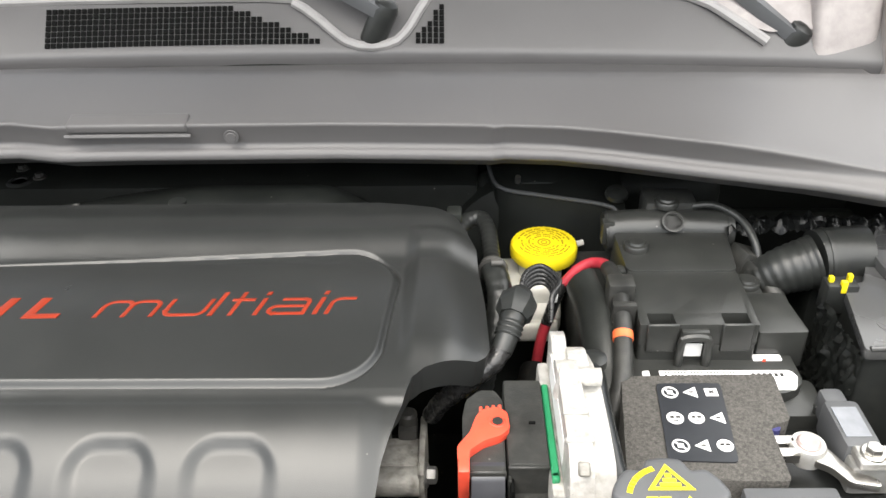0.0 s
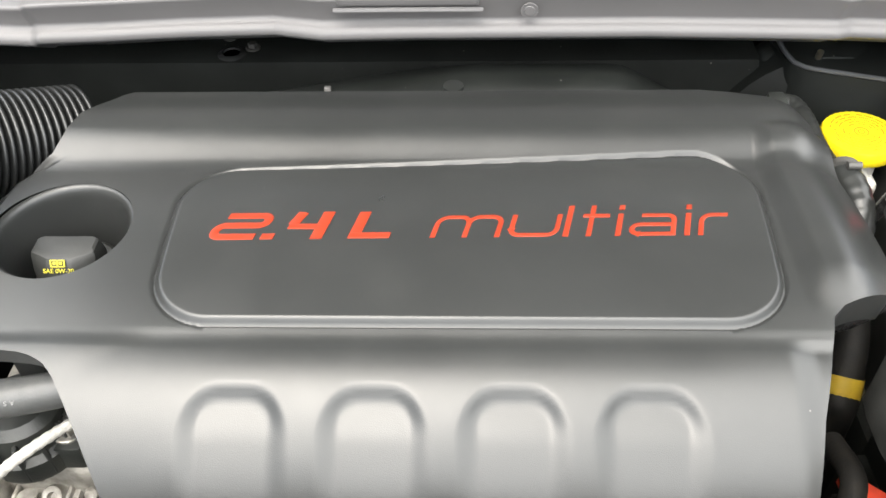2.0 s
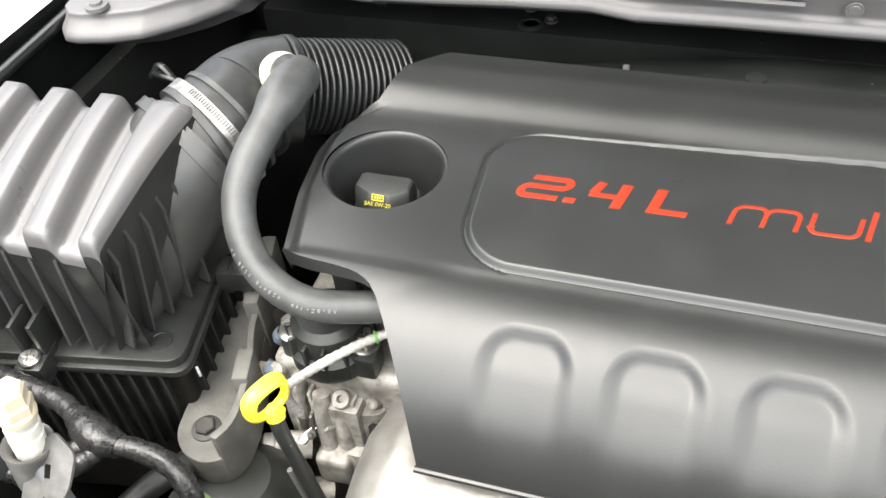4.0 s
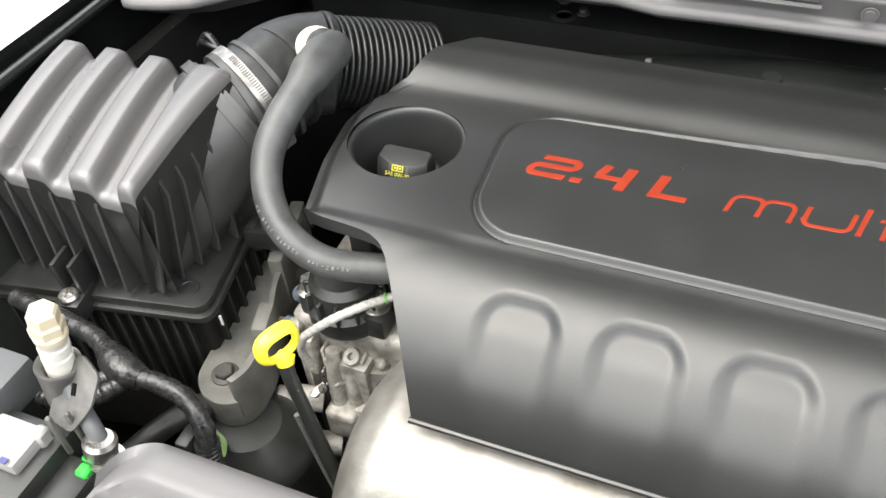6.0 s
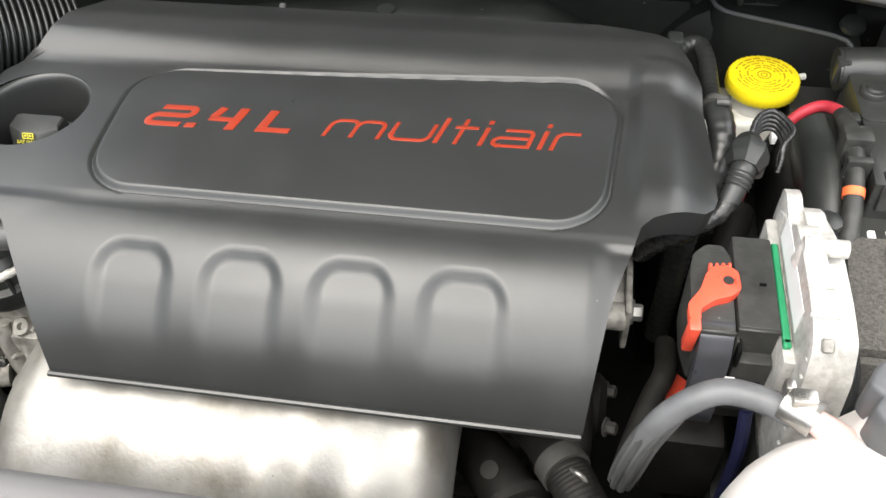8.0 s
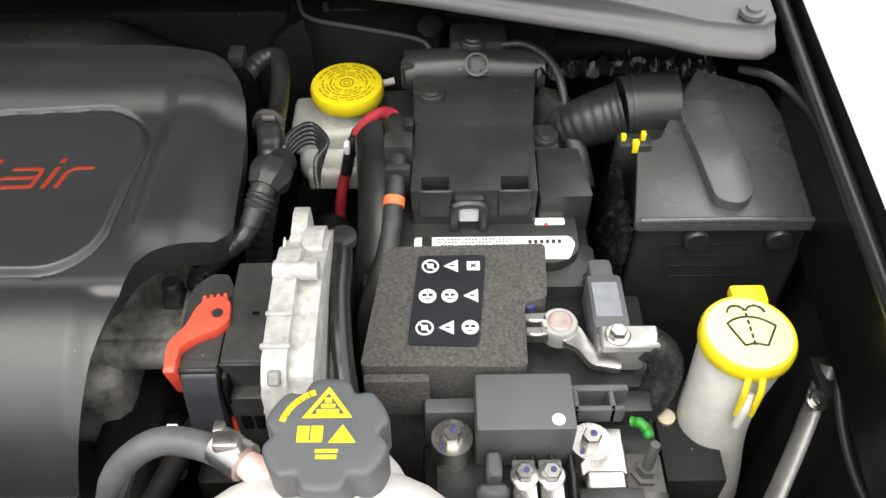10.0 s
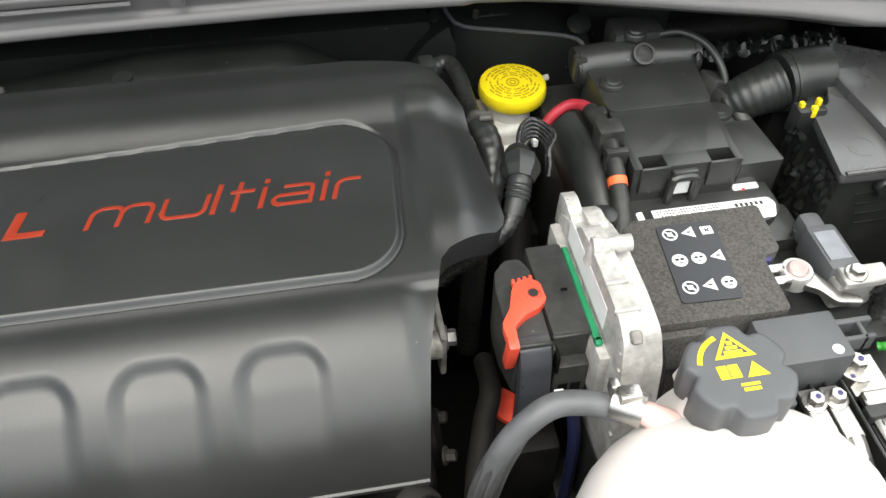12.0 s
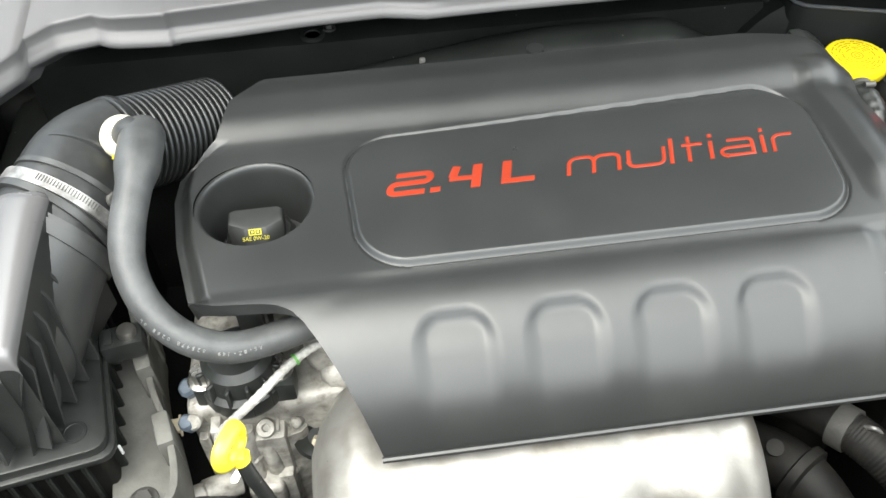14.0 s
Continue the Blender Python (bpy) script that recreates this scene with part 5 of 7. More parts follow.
part("conduit", tube([(-0.5905, 0.288, 0.795), (-0.591, 0.283, 0.77), (-0.592, 0.280, 0.74), (-0.594, 0.280, 0.62)], 0.0090, 16, 0.003, ribs=0.002, pitch=0.0045), BLACK, loom)
part("clip", merged(box(-0.612, -0.600, 0.276, 0.296, 0.765, 0.80, 0.003)), BLACK, loom)
alone("coolant_pipe", tube([(-0.72, 0.24, 0.70), (-0.685, 0.275, 0.735), (-0.66, 0.315, 0.748), (-0.640, 0.36, 0.735), (-0.635, 0.40, 0.70)], 0.0105, 18, 0.008), OILY, "smooth dark rubber coolant pipe below the loom", "pipe")
alone("leaf", prism(rounded([(-0.642, 0.322), (-0.633, 0.330), (-0.612, 0.323), (-0.605, 0.308), (-0.618, 0.311), (-0.632, 0.314)], 0.005), 0.734, 0.7346, 0,
                    about(-0.62, 0.318, 0.735, 8, 10, 0)), LEAF, "dry green leaf caught beside the mount", "leaf")

# ---- battery side ----
setting("battery_tray", merged(box(0.105, 0.345, 0.395, 0.745, 0.46, 0.66, 0.008), box(0.165, 0.345, 0.27, 0.42, 0.46, 0.76, 0.008)), DEEP, "black steel battery tray on the bay floor", "tray")
battery = thing("battery", (0.21, 0.59, 0.66), "black car battery with a white printed label strip", "battery")
part("case", merged(box(0.122, 0.300, 0.500, 0.735, 0.655, 0.825, 0.006, 2)), FADED, battery)
lid_outline = rounded([(0.122, 0.497), (0.298, 0.497), (0.298, 0.538), (0.284, 0.540), (0.284, 0.735), (0.122, 0.735)], 0.006)
part("lid", merged(prism(lid_outline, 0.818, 0.840, 0.003), prism(rounded([(0.130, 0.512), (0.270, 0.512), (0.286, 0.524), (0.286, 0.56), (0.278, 0.60), (0.130, 0.60)], 0.008), 0.838, 0.850, 0.003)), FADED, battery)
part("label", prism(rounded([(0.160, 0.5275), (0.160, 0.5385), (0.279, 0.5385), (0.283, 0.531), (0.277, 0.5155), (0.243, 0.5155), (0.243, 0.5275)], 0.003), 0.8495, 0.8506, 0), WHITE, battery, "white printed warning label")
bars = [box(0.166, 0.1735, 0.527, 0.539, 0.8504, 0.8512, 0)]
for k in range(22):
    x = 0.178 + 0.0026 * k
    for j in range(3):
        if (k * 7 + j * 3) % 5:
            bars.append(box(x, x + 0.0015, 0.5294 + 0.003 * j, 0.5303 + 0.003 * j, 0.8504, 0.8511, 0))
for k in range(6):
    bars.append(box(0.247 + 0.0045 * k, 0.2495 + 0.0045 * k, 0.531, 0.5345, 0.8504, 0.8511, 0))
part("label_print", merged(*bars), DARK_INK, battery, "fine dark print")
for x in (0.246, 0.288):
    part("vent_pin", lathe([(0.0022, 0), (0.0022, 0.008), (0.003, 0.009), (0, 0.011)], (x, 0.501, 0.838), (0, 0, 1), 10), BLACK, battery)

felt = thing("battery_blanket", (0.185, 0.465, 0.66), "grey felt heat blanket with a black warning label", "blanket")
part("jacket", merged(prism(rounded([(0.126, 0.413), (0.2365, 0.411), (0.238, 0.464), (0.2545, 0.469), (0.2575, 0.520), (0.139, 0.518)], 0.005), 0.655, 0.863, 0.004)), FELT, felt)
part("flap", box(0.128, 0.172, 0.4035, 0.411, 0.815, 0.858, 0.003, 2), FELT, felt)
lab = part("warning_label", prism(rounded([(0.157, 0.429), (0.205, 0.427), (0.213, 0.508), (0.164, 0.508)], 0.004), 0.8628, 0.8642, 0), LABEL, felt, "black label with white safety symbols")


def disc(x, y, z, r, n=20, ring=0.0):
    if ring:
        return lathe([(r - ring, 0.0), (r - ring, 0.0006), (r, 0.0006), (r, 0.0)], (x, y, z), (0, 0, 1), n)
    return lathe([(r, 0.0), (r, 0.0006), (0, 0.0006)], (x, y, z), (0, 0, 1), n)


def sign(shape, x, y, z, s):
    """A white safety symbol on the label: ring, disc, triangle or square."""
    white, dark = [], []
    if shape == "ring":
        white += [disc(x, y, z, s, 24, s * 0.2), box(x - s * 0.75, x + s * 0.75, y - s * 0.1, y + s * 0.1, z, z + 0.0006, 0, turn=about(x, y, z, 0, 0, -45)), box(x - s * 0.35, x + s * 0.35, y - s * 0.3, y + s * 0.35, z, z + 0.0005, 0)]
    elif shape == "disc":
        white.append(disc(x, y, z, s, 24))
        dark += [box(x - s * 0.6, x - s * 0.1, y - s * 0.05, y + s * 0.3, z, z + 0.0009, 0), box(x + s * 0.1, x + s * 0.6, y - s * 0.05, y + s * 0.3, z, z + 0.0009, 0), box(x - s * 0.3, x + s * 0.3, y - s * 0.55, y - s * 0.4, z, z + 0.0009, 0), box(x - s * 0.06, x + s * 0.06, y + s * 0.45, y + s * 0.8, z, z + 0.0009, 0)]
    elif shape == "triangle":
        white.append(prism([(x - s, y), (x + s * 0.75, y - s), (x + s * 0.75, y + s)], z, z + 0.0006, 0))
        dark += [box(x - s * 0.25, x + s * 0.35, y - s * 0.12, y + s * 0.12, z, z + 0.0009, 0)]
    else:
        white.append(box(x - s * 0.8, x + s * 0.8, y - s * 0.7, y + s * 0.7, z, z + 0.0006, 0))
        dark += [box(x - s * 0.45, x + s * 0.45, y - s * 0.1, y + s * 0.1, z, z + 0.0009, 0, turn=about(x, y, z, 0, 0, a)) for a in (40, -40)]
    part("symbol", merged(*white), WHITE, lab)
    if dark:
        part("symbol_mark", merged(*dark), DARK_INK, lab)


for (sx, sy), names in zip(((0.1725, 0.4975), (0.1705, 0.470), (0.1685, 0.4425)), (("ring", "triangle", "square"), ("disc", "disc", "triangle"), ("ring", "triangle", "disc"))):
    for k, name in enumerate(names):
        sign(name, sx + 0.0155 * k, sy, 0.8641, 0.0062 if k == 0 else 0.0058)

# fuse carrier over the positive pole
fuse = thing("battery_fuse_carrier", (0.21, 0.63, 0.84), "black plastic fuse cover clipped over the battery pole", "fuse box")
NOTCH = (0.1765, 0.2365)
front_outline = [(0.158, 0.553)]
for x in NOTCH:
    front_outline += [(x - 0.0105, 0.553), (x - 0.0105, 0.5685), (x + 0.0105, 0.5685), (x + 0.0105, 0.553)]
front_outline += [(0.2535, 0.552), (0.2555, 0.632), (0.161, 0.634)]
part("front_cover", merged(prism(rounded([(0.158, 0.553), (0.2535, 0.552), (0.2555, 0.632), (0.161, 0.634)], 0.004), 0.838, 0.866, 0.001), prism(rounded(front_outline, 0.0012, 2), 0.8655, 0.886, 0.0018)), FADED, fuse)
part("rear_cover", merged(prism(rounded([(0.160, 0.628), (0.256, 0.628), (0.264, 0.700), (0.158, 0.700)], 0.008), 0.838, 0.888, 0.006),
                          tube([(0.152, 0.708, 0.880), (0.20, 0.709, 0.883), (0.268, 0.707, 0.882)], 0.0185, 28, 0.02), lathe([(0.0195, -0.003), (0.0195, 0.003), (0.0150, 0.0035), (0.0150, 0.001), (0, 0.001)], (0.268, 0.707, 0.882), (1, 0, 0), 28), lathe([(0.0195, -0.004), (0.0195, 0.002)], (0.158, 0.708, 0.880), (1, 0, 0), 28), box(0.190, 0.240, 0.712, 0.745, 0.86, 0.908, 0.006, 2)), FADED, fuse)
part("hinge_notch", lathe([(0.0105, 0), (0.0105, 0.0015), (0.0085, 0.0015), (0.0085, 0)], (0.2125, 0.6925, 0.8985), (0, -0.6, 0.8), 24), FADED, fuse)
part("side_cover", merged(prism(rounded([(0.256, 0.557), (0.297, 0.558), (0.292, 0.613), (0.258, 0.613)], 0.003), 0.838, 0.874, 0.003), prism(rounded([(0.256, 0.612), (0.278, 0.612), (0.274, 0.645), (0.256, 0.645)], 0.004), 0.838, 0.872, 0.003)), FADED, fuse)
for x in NOTCH:
    part("latch_bar", box(x - 0.0125, x + 0.0125, 0.5505, 0.5535, 0.860, 0.8875, 0.001, 1), FADED, fuse)
    # notch is shallow, so a black floor paints the shade of a deep hole
    part("latch_shade", box(x - 0.0105, x + 0.0105, 0.5535, 0.5685, 0.8640, 0.8672, 0), HOLE, fuse)
    part("latch_tongue", box(x - 0.006, x + 0.006, 0.557, 0.563, 0.866, 0.8745, 0.0015, 1, about(x, 0.561, 0.87, 12, 0, 0)), FADED, fuse)
part("clip_bracket", merged(tube([(0.191, 0.547, 0.846), (0.191, 0.546, 0.872), (0.195, 0.546, 0.878), (0.209, 0.546, 0.878), (0.213, 0.546, 0.872), (0.213, 0.547, 0.846)], 0.0035, 8, 0.003),
                            box(0.191, 0.213, 0.5465, 0.553, 0.874, 0.883, 0.002)), FADED, fuse)
part("clip_label", box(0.1945, 0.2095, 0.5495, 0.5512, 0.856, 0.869, 0.0005, 1), WHITE, fuse, "small white sticker")
part("pole_label", merged(box(0.2535, 0.277, 0.5505, 0.5575, 0.8405, 0.852, 0.001, 1)), WHITE, fuse, "white plate with a red mark")
part("pole_mark", box(0.2605, 0.2630, 0.5497, 0.5507, 0.846, 0.8525, 0, turn=about(0.2617, 0.55, 0.85, 0, 12, 0)), RED, fuse)
for x, y, z in ((0.174, 0.664, 0.889), (0.266, 0.628, 0.872), (0.210, 0.715, 0.905)):
    part("push_button", lathe([(0.0115, 0), (0.0115, 0.0045), (0.0105, 0.0058), (0.0075, 0.0062), (0.0065, 0.0080), (0, 0.0085)], (x, y, z - 0.001), (0, 0, 1), 24), FADED, fuse)
for y, z in ((0.628, 0.862), (0.694, 0.872)):
    part("edge_tag", box(0.148, 0.160, y, y + 0.012, z, z + 0.025, 0.003), FADED, fuse)
part("scratch", box(0.2285, 0.2298, 0.583, 0.590, 0.8849, 0.8853, 0), WHITE, fuse)
alone("ground_lead", tube([(0.232, 0.716, 0.902), (0.255, 0.712, 0.905), (0.275, 0.695, 0.900), (0.284, 0.672, 0.888), (0.285, 0.655, 0.868), (0.270, 0.640, 0.855)], 0.0036, 12, 0.003), BLACK,
      "thin black conduit over the battery fuse cover", "cable")
alone("terminal_plug", merged(box(0.262, 0.290, 0.655, 0.680, 0.845, 0.885, 0.004, 2, about(0.27, 0.66, 0.86, 0, 25, 20)), box(0.272, 0.288, 0.640, 0.662, 0.862, 0.882, 0.003, 2, about(0.27, 0.65, 0.87, 0, 25, 20)),
                              tube([(0.28, 0.655, 0.87), (0.292, 0.635, 0.862), (0.30, 0.60, 0.84)], 0.009, 10, 0.004)), DUSTY, "small black plug beside the fuse cover", "plug")

# ---- control box with its air duct ----
cbox = thing("control_box", (0.39, 0.58, 0.46), "black plastic control box with a moulded channel on its lid", "control box")
part("body", merged(prism(rounded([(0.321, 0.518), (0.452, 0.516), (0.452, 0.655), (0.405, 0.690), (0.368, 0.675), (0.336, 0.600)], 0.008), 0.46, 0.8845, 0.002)), BLACK, cbox)
lid_poly = [(0.318, 0.511), (0.459, 0.510), (0.459, 0.600), (0.450, 0.664), (0.400, 0.690), (0.371, 0.640), (0.352, 0.600), (0.335, 0.600)]
rows_lid = prism(rounded(lid_poly, 0.006), 0.884, 0.893, 0.002)
part("lid", rows_lid, GLOSS, cbox)
part("lid_lip", tube([(0.322, 0.5125, 0.8935), (0.39, 0.5120, 0.8945), (0.455, 0.5115, 0.8935)], 0.0022, 8, 0.03), GLOSS, cbox)
chan = prism(rounded([(0.377, 0.526), (0.394, 0.520), (0.406, 0.531), (0.409, 0.56), (0.404, 0.638), (0.373, 0.640), (0.370, 0.62), (0.374, 0.58)], 0.009, 7), 0.888, 0.9020, 0.0075)
part("channel", chan, GLOSS, cbox, "raised rounded rib on the lid", sharp=85)
for x in (0.366, 0.426):
    part("finger_tab", lathe([(0.0095, 0), (0.0100, 0.006), (0.0085, 0.0085), (0, 0.0085)], (x, 0.517, 0.8735), (0, -1, 0), 24), BLACK, cbox)
for k in range(4):
    part("moulded_line", box(0.345 + 0.004 * k, 0.428 - 0.003 * k, 0.5165, 0.5178, 0.862 - 0.012 * k, 0.8632 - 0.012 * k, 0), BLACK, cbox)
for k in range(3):
    part("moulded_line", box(0.424, 0.446, 0.585 - 0.012 * k, 0.5880 - 0.012 * k, 0.8929, 0.8933, 0), GLOSS, cbox)
part("date_ring", lathe([(0.0112, 0), (0.0112, 0.0004), (0.0122, 0.0004), (0.0122, 0)], (0.352, 0.543, 0.8928), (0, 0, 1), 24), GLOSS, cbox)
foam_rows = []
for i in range(40):
    y = 0.512 + 0.0021 * i
    foam_rows.append([(0.319 - 0.008 * abs(noise.noise((i * 0.31, j * 0.35, 5.0))) - 0.003 * abs(noise.noise((i * 1.1, j * 1.3, 9.0))), y, 0.886 - 0.0036 * j) for j in range(26)])
bm = grid_mesh(foam_rows)
bmesh.ops.solidify(bm, geom=bm.faces[:], thickness=-0.004)
part("foam_edge", bm, OILY, cbox, "ragged black foam strip")
part("hinge_clip", merged(box(0.455, 0.475, 0.530, 0.556, 0.862, 0.888, 0.003), box(0.468, 0.482, 0.538, 0.548, 0.866, 0.880, 0.003)), BLACK, cbox)
key = part("cable_key", merged(box(0.317, 0.343, 0.586, 0.602, 0.870, 0.899, 0.0025, 2)), BLACK, cbox)
part("yellow_pin", merged(box(0.3195, 0.3235, 0.592, 0.597, 0.897, 0.9035, 0.001), box(0.3275, 0.3325, 0.5855, 0.5905, 0.892, 0.9030, 0.001), box(0.3345, 0.3385, 0.592, 0.597, 0.898, 0.9055, 0.001), box(0.3240, 0.3360, 0.5895, 0.5925, 0.8955, 0.8985, 0.0008)), YELLOW, key, "yellow locking pins")

duct = thing("air_duct", (0.33, 0.66, 0.80), "black corrugated cooling duct with a smooth cuff", "duct")
part("cuff", tube([(0.330, 0.648, 0.884), (0.352, 0.650, 0.886), (0.374, 0.650, 0.887)], 0.0275, 32, 0.01), BLACK, duct)
part("bellows", tube([(0.266, 0.664, 0.820), (0.278, 0.655, 0.848), (0.302, 0.648, 0.872), (0.332, 0.648, 0.883)], 0.019, 32, 0.003, ribs=0.0010, pitch=0.0065, taper=lambda t: 0.70 + 0.60 * t), BLACK, duct, "wrinkled tape-wrapped section")
part("cuff_band", tube([(0.337, 0.649, 0.8845), (0.340, 0.649, 0.8848)], 0.0288, 32, 0.002), BLACK, duct)
part("support", box(0.33, 0.38, 0.64, 0.68, 0.46, 0.86, 0.006), DEEP, duct)
foil_rows = []
for i in range(90):
    x = 0.262 + 0.155 * i / 89
    foil_rows.append([(x, 0.684 + 0.0045 * j + 0.004 * noise.noise((i * 0.13, j * 0.4, 0)), 0.898 - 0.05 * abs(x - 0.33) + 0.0075 * noise.noise((i * 0.16, j * 0.5, 3.0)) + 0.004 * noise.noise((i * 0.43, j * 0.9, 7.0)) - 0.0006 * (j - 3) ** 2) for j in range(8)])
bm = grid_mesh(foil_rows)
bmesh.ops.solidify(bm, geom=bm.faces[:], thickness=0.0012)
part("foil_wrap", bm, BLACK_PAINT, duct, "crumpled shiny black wrap")

# ---- brake fluid reservoir ----
brake = thing("brake_fluid_reservoir", (0.09, 0.71, 0.70), "milky brake fluid reservoir with a ribbed yellow cap", "reservoir")
part("tank", merged(box(0.050, 0.114, 0.676, 0.750, 0.775, 0.810, 0.014, 3), lathe([(0.024, -0.05), (0.0225, 0.0), (0.0215, 0.010), (0.0215, 0.034)], (0.094, 0.718, 0.812), (0, 0, 1), 32),
                    box(0.044, 0.112, 0.688, 0.745, 0.80, 0.828, 0.008, 3), box(0.058, 0.110, 0.668, 0.700, 0.775, 0.798, 0.006, 3)), NECK, brake)
cap2 = part("cap", lathe([(0.0322, -0.0135), (0.0334, -0.0120), (0.0334, -0.003), (0.0322, 0.0), (0.0285, 0.001), (0, 0.001)], (0.097, 0.722, 0.858), (0, 0, 1), 72, 36, 0.02), YELLOW, brake, "yellow screw cap with moulded warning rings")
rings = []
for r, spans in ((0.0255, ((12, 84), (96, 168), (200, 262), (275, 345))), (0.0218, ((20, 150), (170, 230), (245, 350))), (0.0182, ((-20, 70), (90, 160), (190, 320))), (0.0148, ((10, 120), (150, 250), (270, 340))), (0.0115, ((30, 160), (190, 330)))):
    for a0, a1 in spans:
        count = max(3, int(radians(a1 - a0) * r / 0.0016))
        for k in range(count):
            if (k * 5 + int(r * 7000)) % 6 == 0:
                continue
            a = radians(a0 + (a1 - a0) * k / count)
            rings.append(box(-0.00065, 0.00065, -0.0008, 0.0008, 0, 0.0005, 0, turn=pose(0.097 + r * math.cos(a), 0.722 + r * math.sin(a), 0.8588, 0, 0, math.degrees(a) + 90)))
rings += [lathe([(0.0052, 0), (0.0052, 0.0007), (0.0066, 0.0007), (0.0066, 0)], (0.097, 0.722, 0.8587), (0, 0, 1), 24), lathe([(0.0022, 0), (0.0022, 0.0007), (0.0034, 0.0007), (0.0034, 0)], (0.097, 0.722, 0.8587), (0, 0, 1), 18)]
part("cap_print", merged(*rings), material("ochre_print", (0.36, 0.25, 0.01), 0.5, vary=0.1, scale=200), cap2, "dark ring of unreadable moulded print")
part("float_lead", tube([(0.112, 0.735, 0.842), (0.130, 0.740, 0.845), (0.139, 0.742, 0.846)], 0.0032, 8, 0.005), NECK, brake)
part("booster", merged(lathe([(0.0, 0.0), (0.085, 0.0), (0.10, -0.01), (0.105, -0.03), (0.105, -0.05)], (0.095, 0.800, 0.780), (0, -1, 0), 40), box(0.03, 0.16, 0.66, 0.86, 0.46, 0.705, 0.01)), DEEP, brake)

# ---- hoses and plugs beside the cover ----
side = thing("heater_hose", (0.045, 0.60, 0.80), "dusty black hose with a ribbed elbow beside the cover", "hose")
part("elbow", tube([(0.010, 0.716, 0.874), (0.022, 0.733, 0.878), (0.035, 0.735, 0.879), (0.041, 0.714, 0.878), (0.043, 0.684, 0.874), (0.044, 0.655, 0.876), (0.045, 0.628, 0.886)], 0.0080, 18, 0.0022, ribs=0.0005, pitch=0.0075), BLACK, side)
part("hose_end", tube([(0.042, 0.634, 0.889), (0.047, 0.610, 0.886), (0.047, 0.588, 0.874), (0.040, 0.570, 0.850), (0.030, 0.562, 0.80), (0.026, 0.56, 0.66)], 0.0110, 18, 0.0025, ribs=0.0008, pitch=0.009), BLACK, side)
part("spring_clip", merged(lathe([(0.0112, -0.003), (0.0130, -0.003), (0.0130, 0.003), (0.0112, 0.003)], (0.0430, 0.629, 0.889), (0.2, 1, 0.0), 28), box(0.040, 0.047, 0.626, 0.630, 0.899, 0.902, 0.001), lathe([(0.003, -0.005), (0.003, 0.005), (0, 0.005)], (0.046, 0.622, 0.901), (1, 0, 0), 10)), IRON, side)
part("clip_ear", box(0.002, 0.016, 0.694, 0.712, 0.896, 0.908, 0.003), OILY, side)
plug = thing("sensor_plug", (0.058, 0.54, 0.80), "grey and black round wiring plug with a looped conduit", "plug")
part("body", tube([(0.0625, 0.572, 0.900), (0.0590, 0.552, 0.908), (0.0550, 0.536, 0.909), (0.0505, 0.524, 0.901), (0.0455, 0.514, 0.892)], 0.0098, 24, 0.003, taper=lambda t: 1.12 - 0.28 * t), BLACK, plug)
part("collar", tube([(0.0597, 0.5555, 0.9075), (0.0590, 0.5520, 0.9085), (0.0560, 0.5395, 0.9090), (0.0545, 0.5345, 0.9080)], 0.0160, 8, 0.003, taper=lambda t: 0.80 + 0.20 * float(smooth(0.0, 0.2, t)) - 0.28 * float(smooth(0.55, 1.0, t))), BLACK, plug, "facetted black collar", sharp=20)
part("sleeve", tube([(0.0535, 0.5315, 0.9065), (0.0500, 0.5225, 0.8995)], 0.0098, 20, 0.003, ribs=0.0014, pitch=0.004), BLACK, plug)
for k in range(5):
    dz, dr = 0.0033 * k, 0.0013 * k
    part("loop", tube([(0.062, 0.566, 0.897 + dz * 0.4), (0.066, 0.580 + dr, 0.898 + dz), (0.075, 0.594 + dr, 0.898 + dz), (0.085, 0.596 + dr, 0.897 + dz), (0.0905 + dr, 0.584, 0.895 + dz), (0.0885, 0.571, 0.890 + dz), (0.0875, 0.562, 0.882 + dz)], 0.0021, 10, 0.002), TAPE, plug)
part("cable", tube([(0.0460, 0.515, 0.8925), (0.038, 0.507, 0.885), (0.028, 0.503, 0.879), (0.016, 0.503, 0.866), (0.0, 0.51, 0.845), (-0.01, 0.52, 0.82)], 0.0078, 16, 0.004, ribs=0.0007, pitch=0.012), TAPE, plug)
banded = thing("banded_hose", (0.055, 0.52, 0.60), "black rubber hose with a yellow painted band", "hose")
part("hose", tube([(0.085, 0.630, 0.772), (0.0725, 0.580, 0.762), (0.0655, 0.556, 0.751), (0.0600, 0.538, 0.733), (0.0570, 0.528, 0.70), (0.055, 0.52, 0.46)], 0.0150, 20, 0.004), SOOTY_SHADED, banded)
part("yellow_band", tube([(0.0628, 0.5470, 0.7435), (0.0606, 0.5398, 0.7355), (0.0592, 0.5352, 0.7265)], 0.0158, 20, 0.004), material("yellow_hose_band", (0.46, 0.31, 0.025), 0.5, vary=0.2, scale=60), banded, "yellow paint band on the hose")

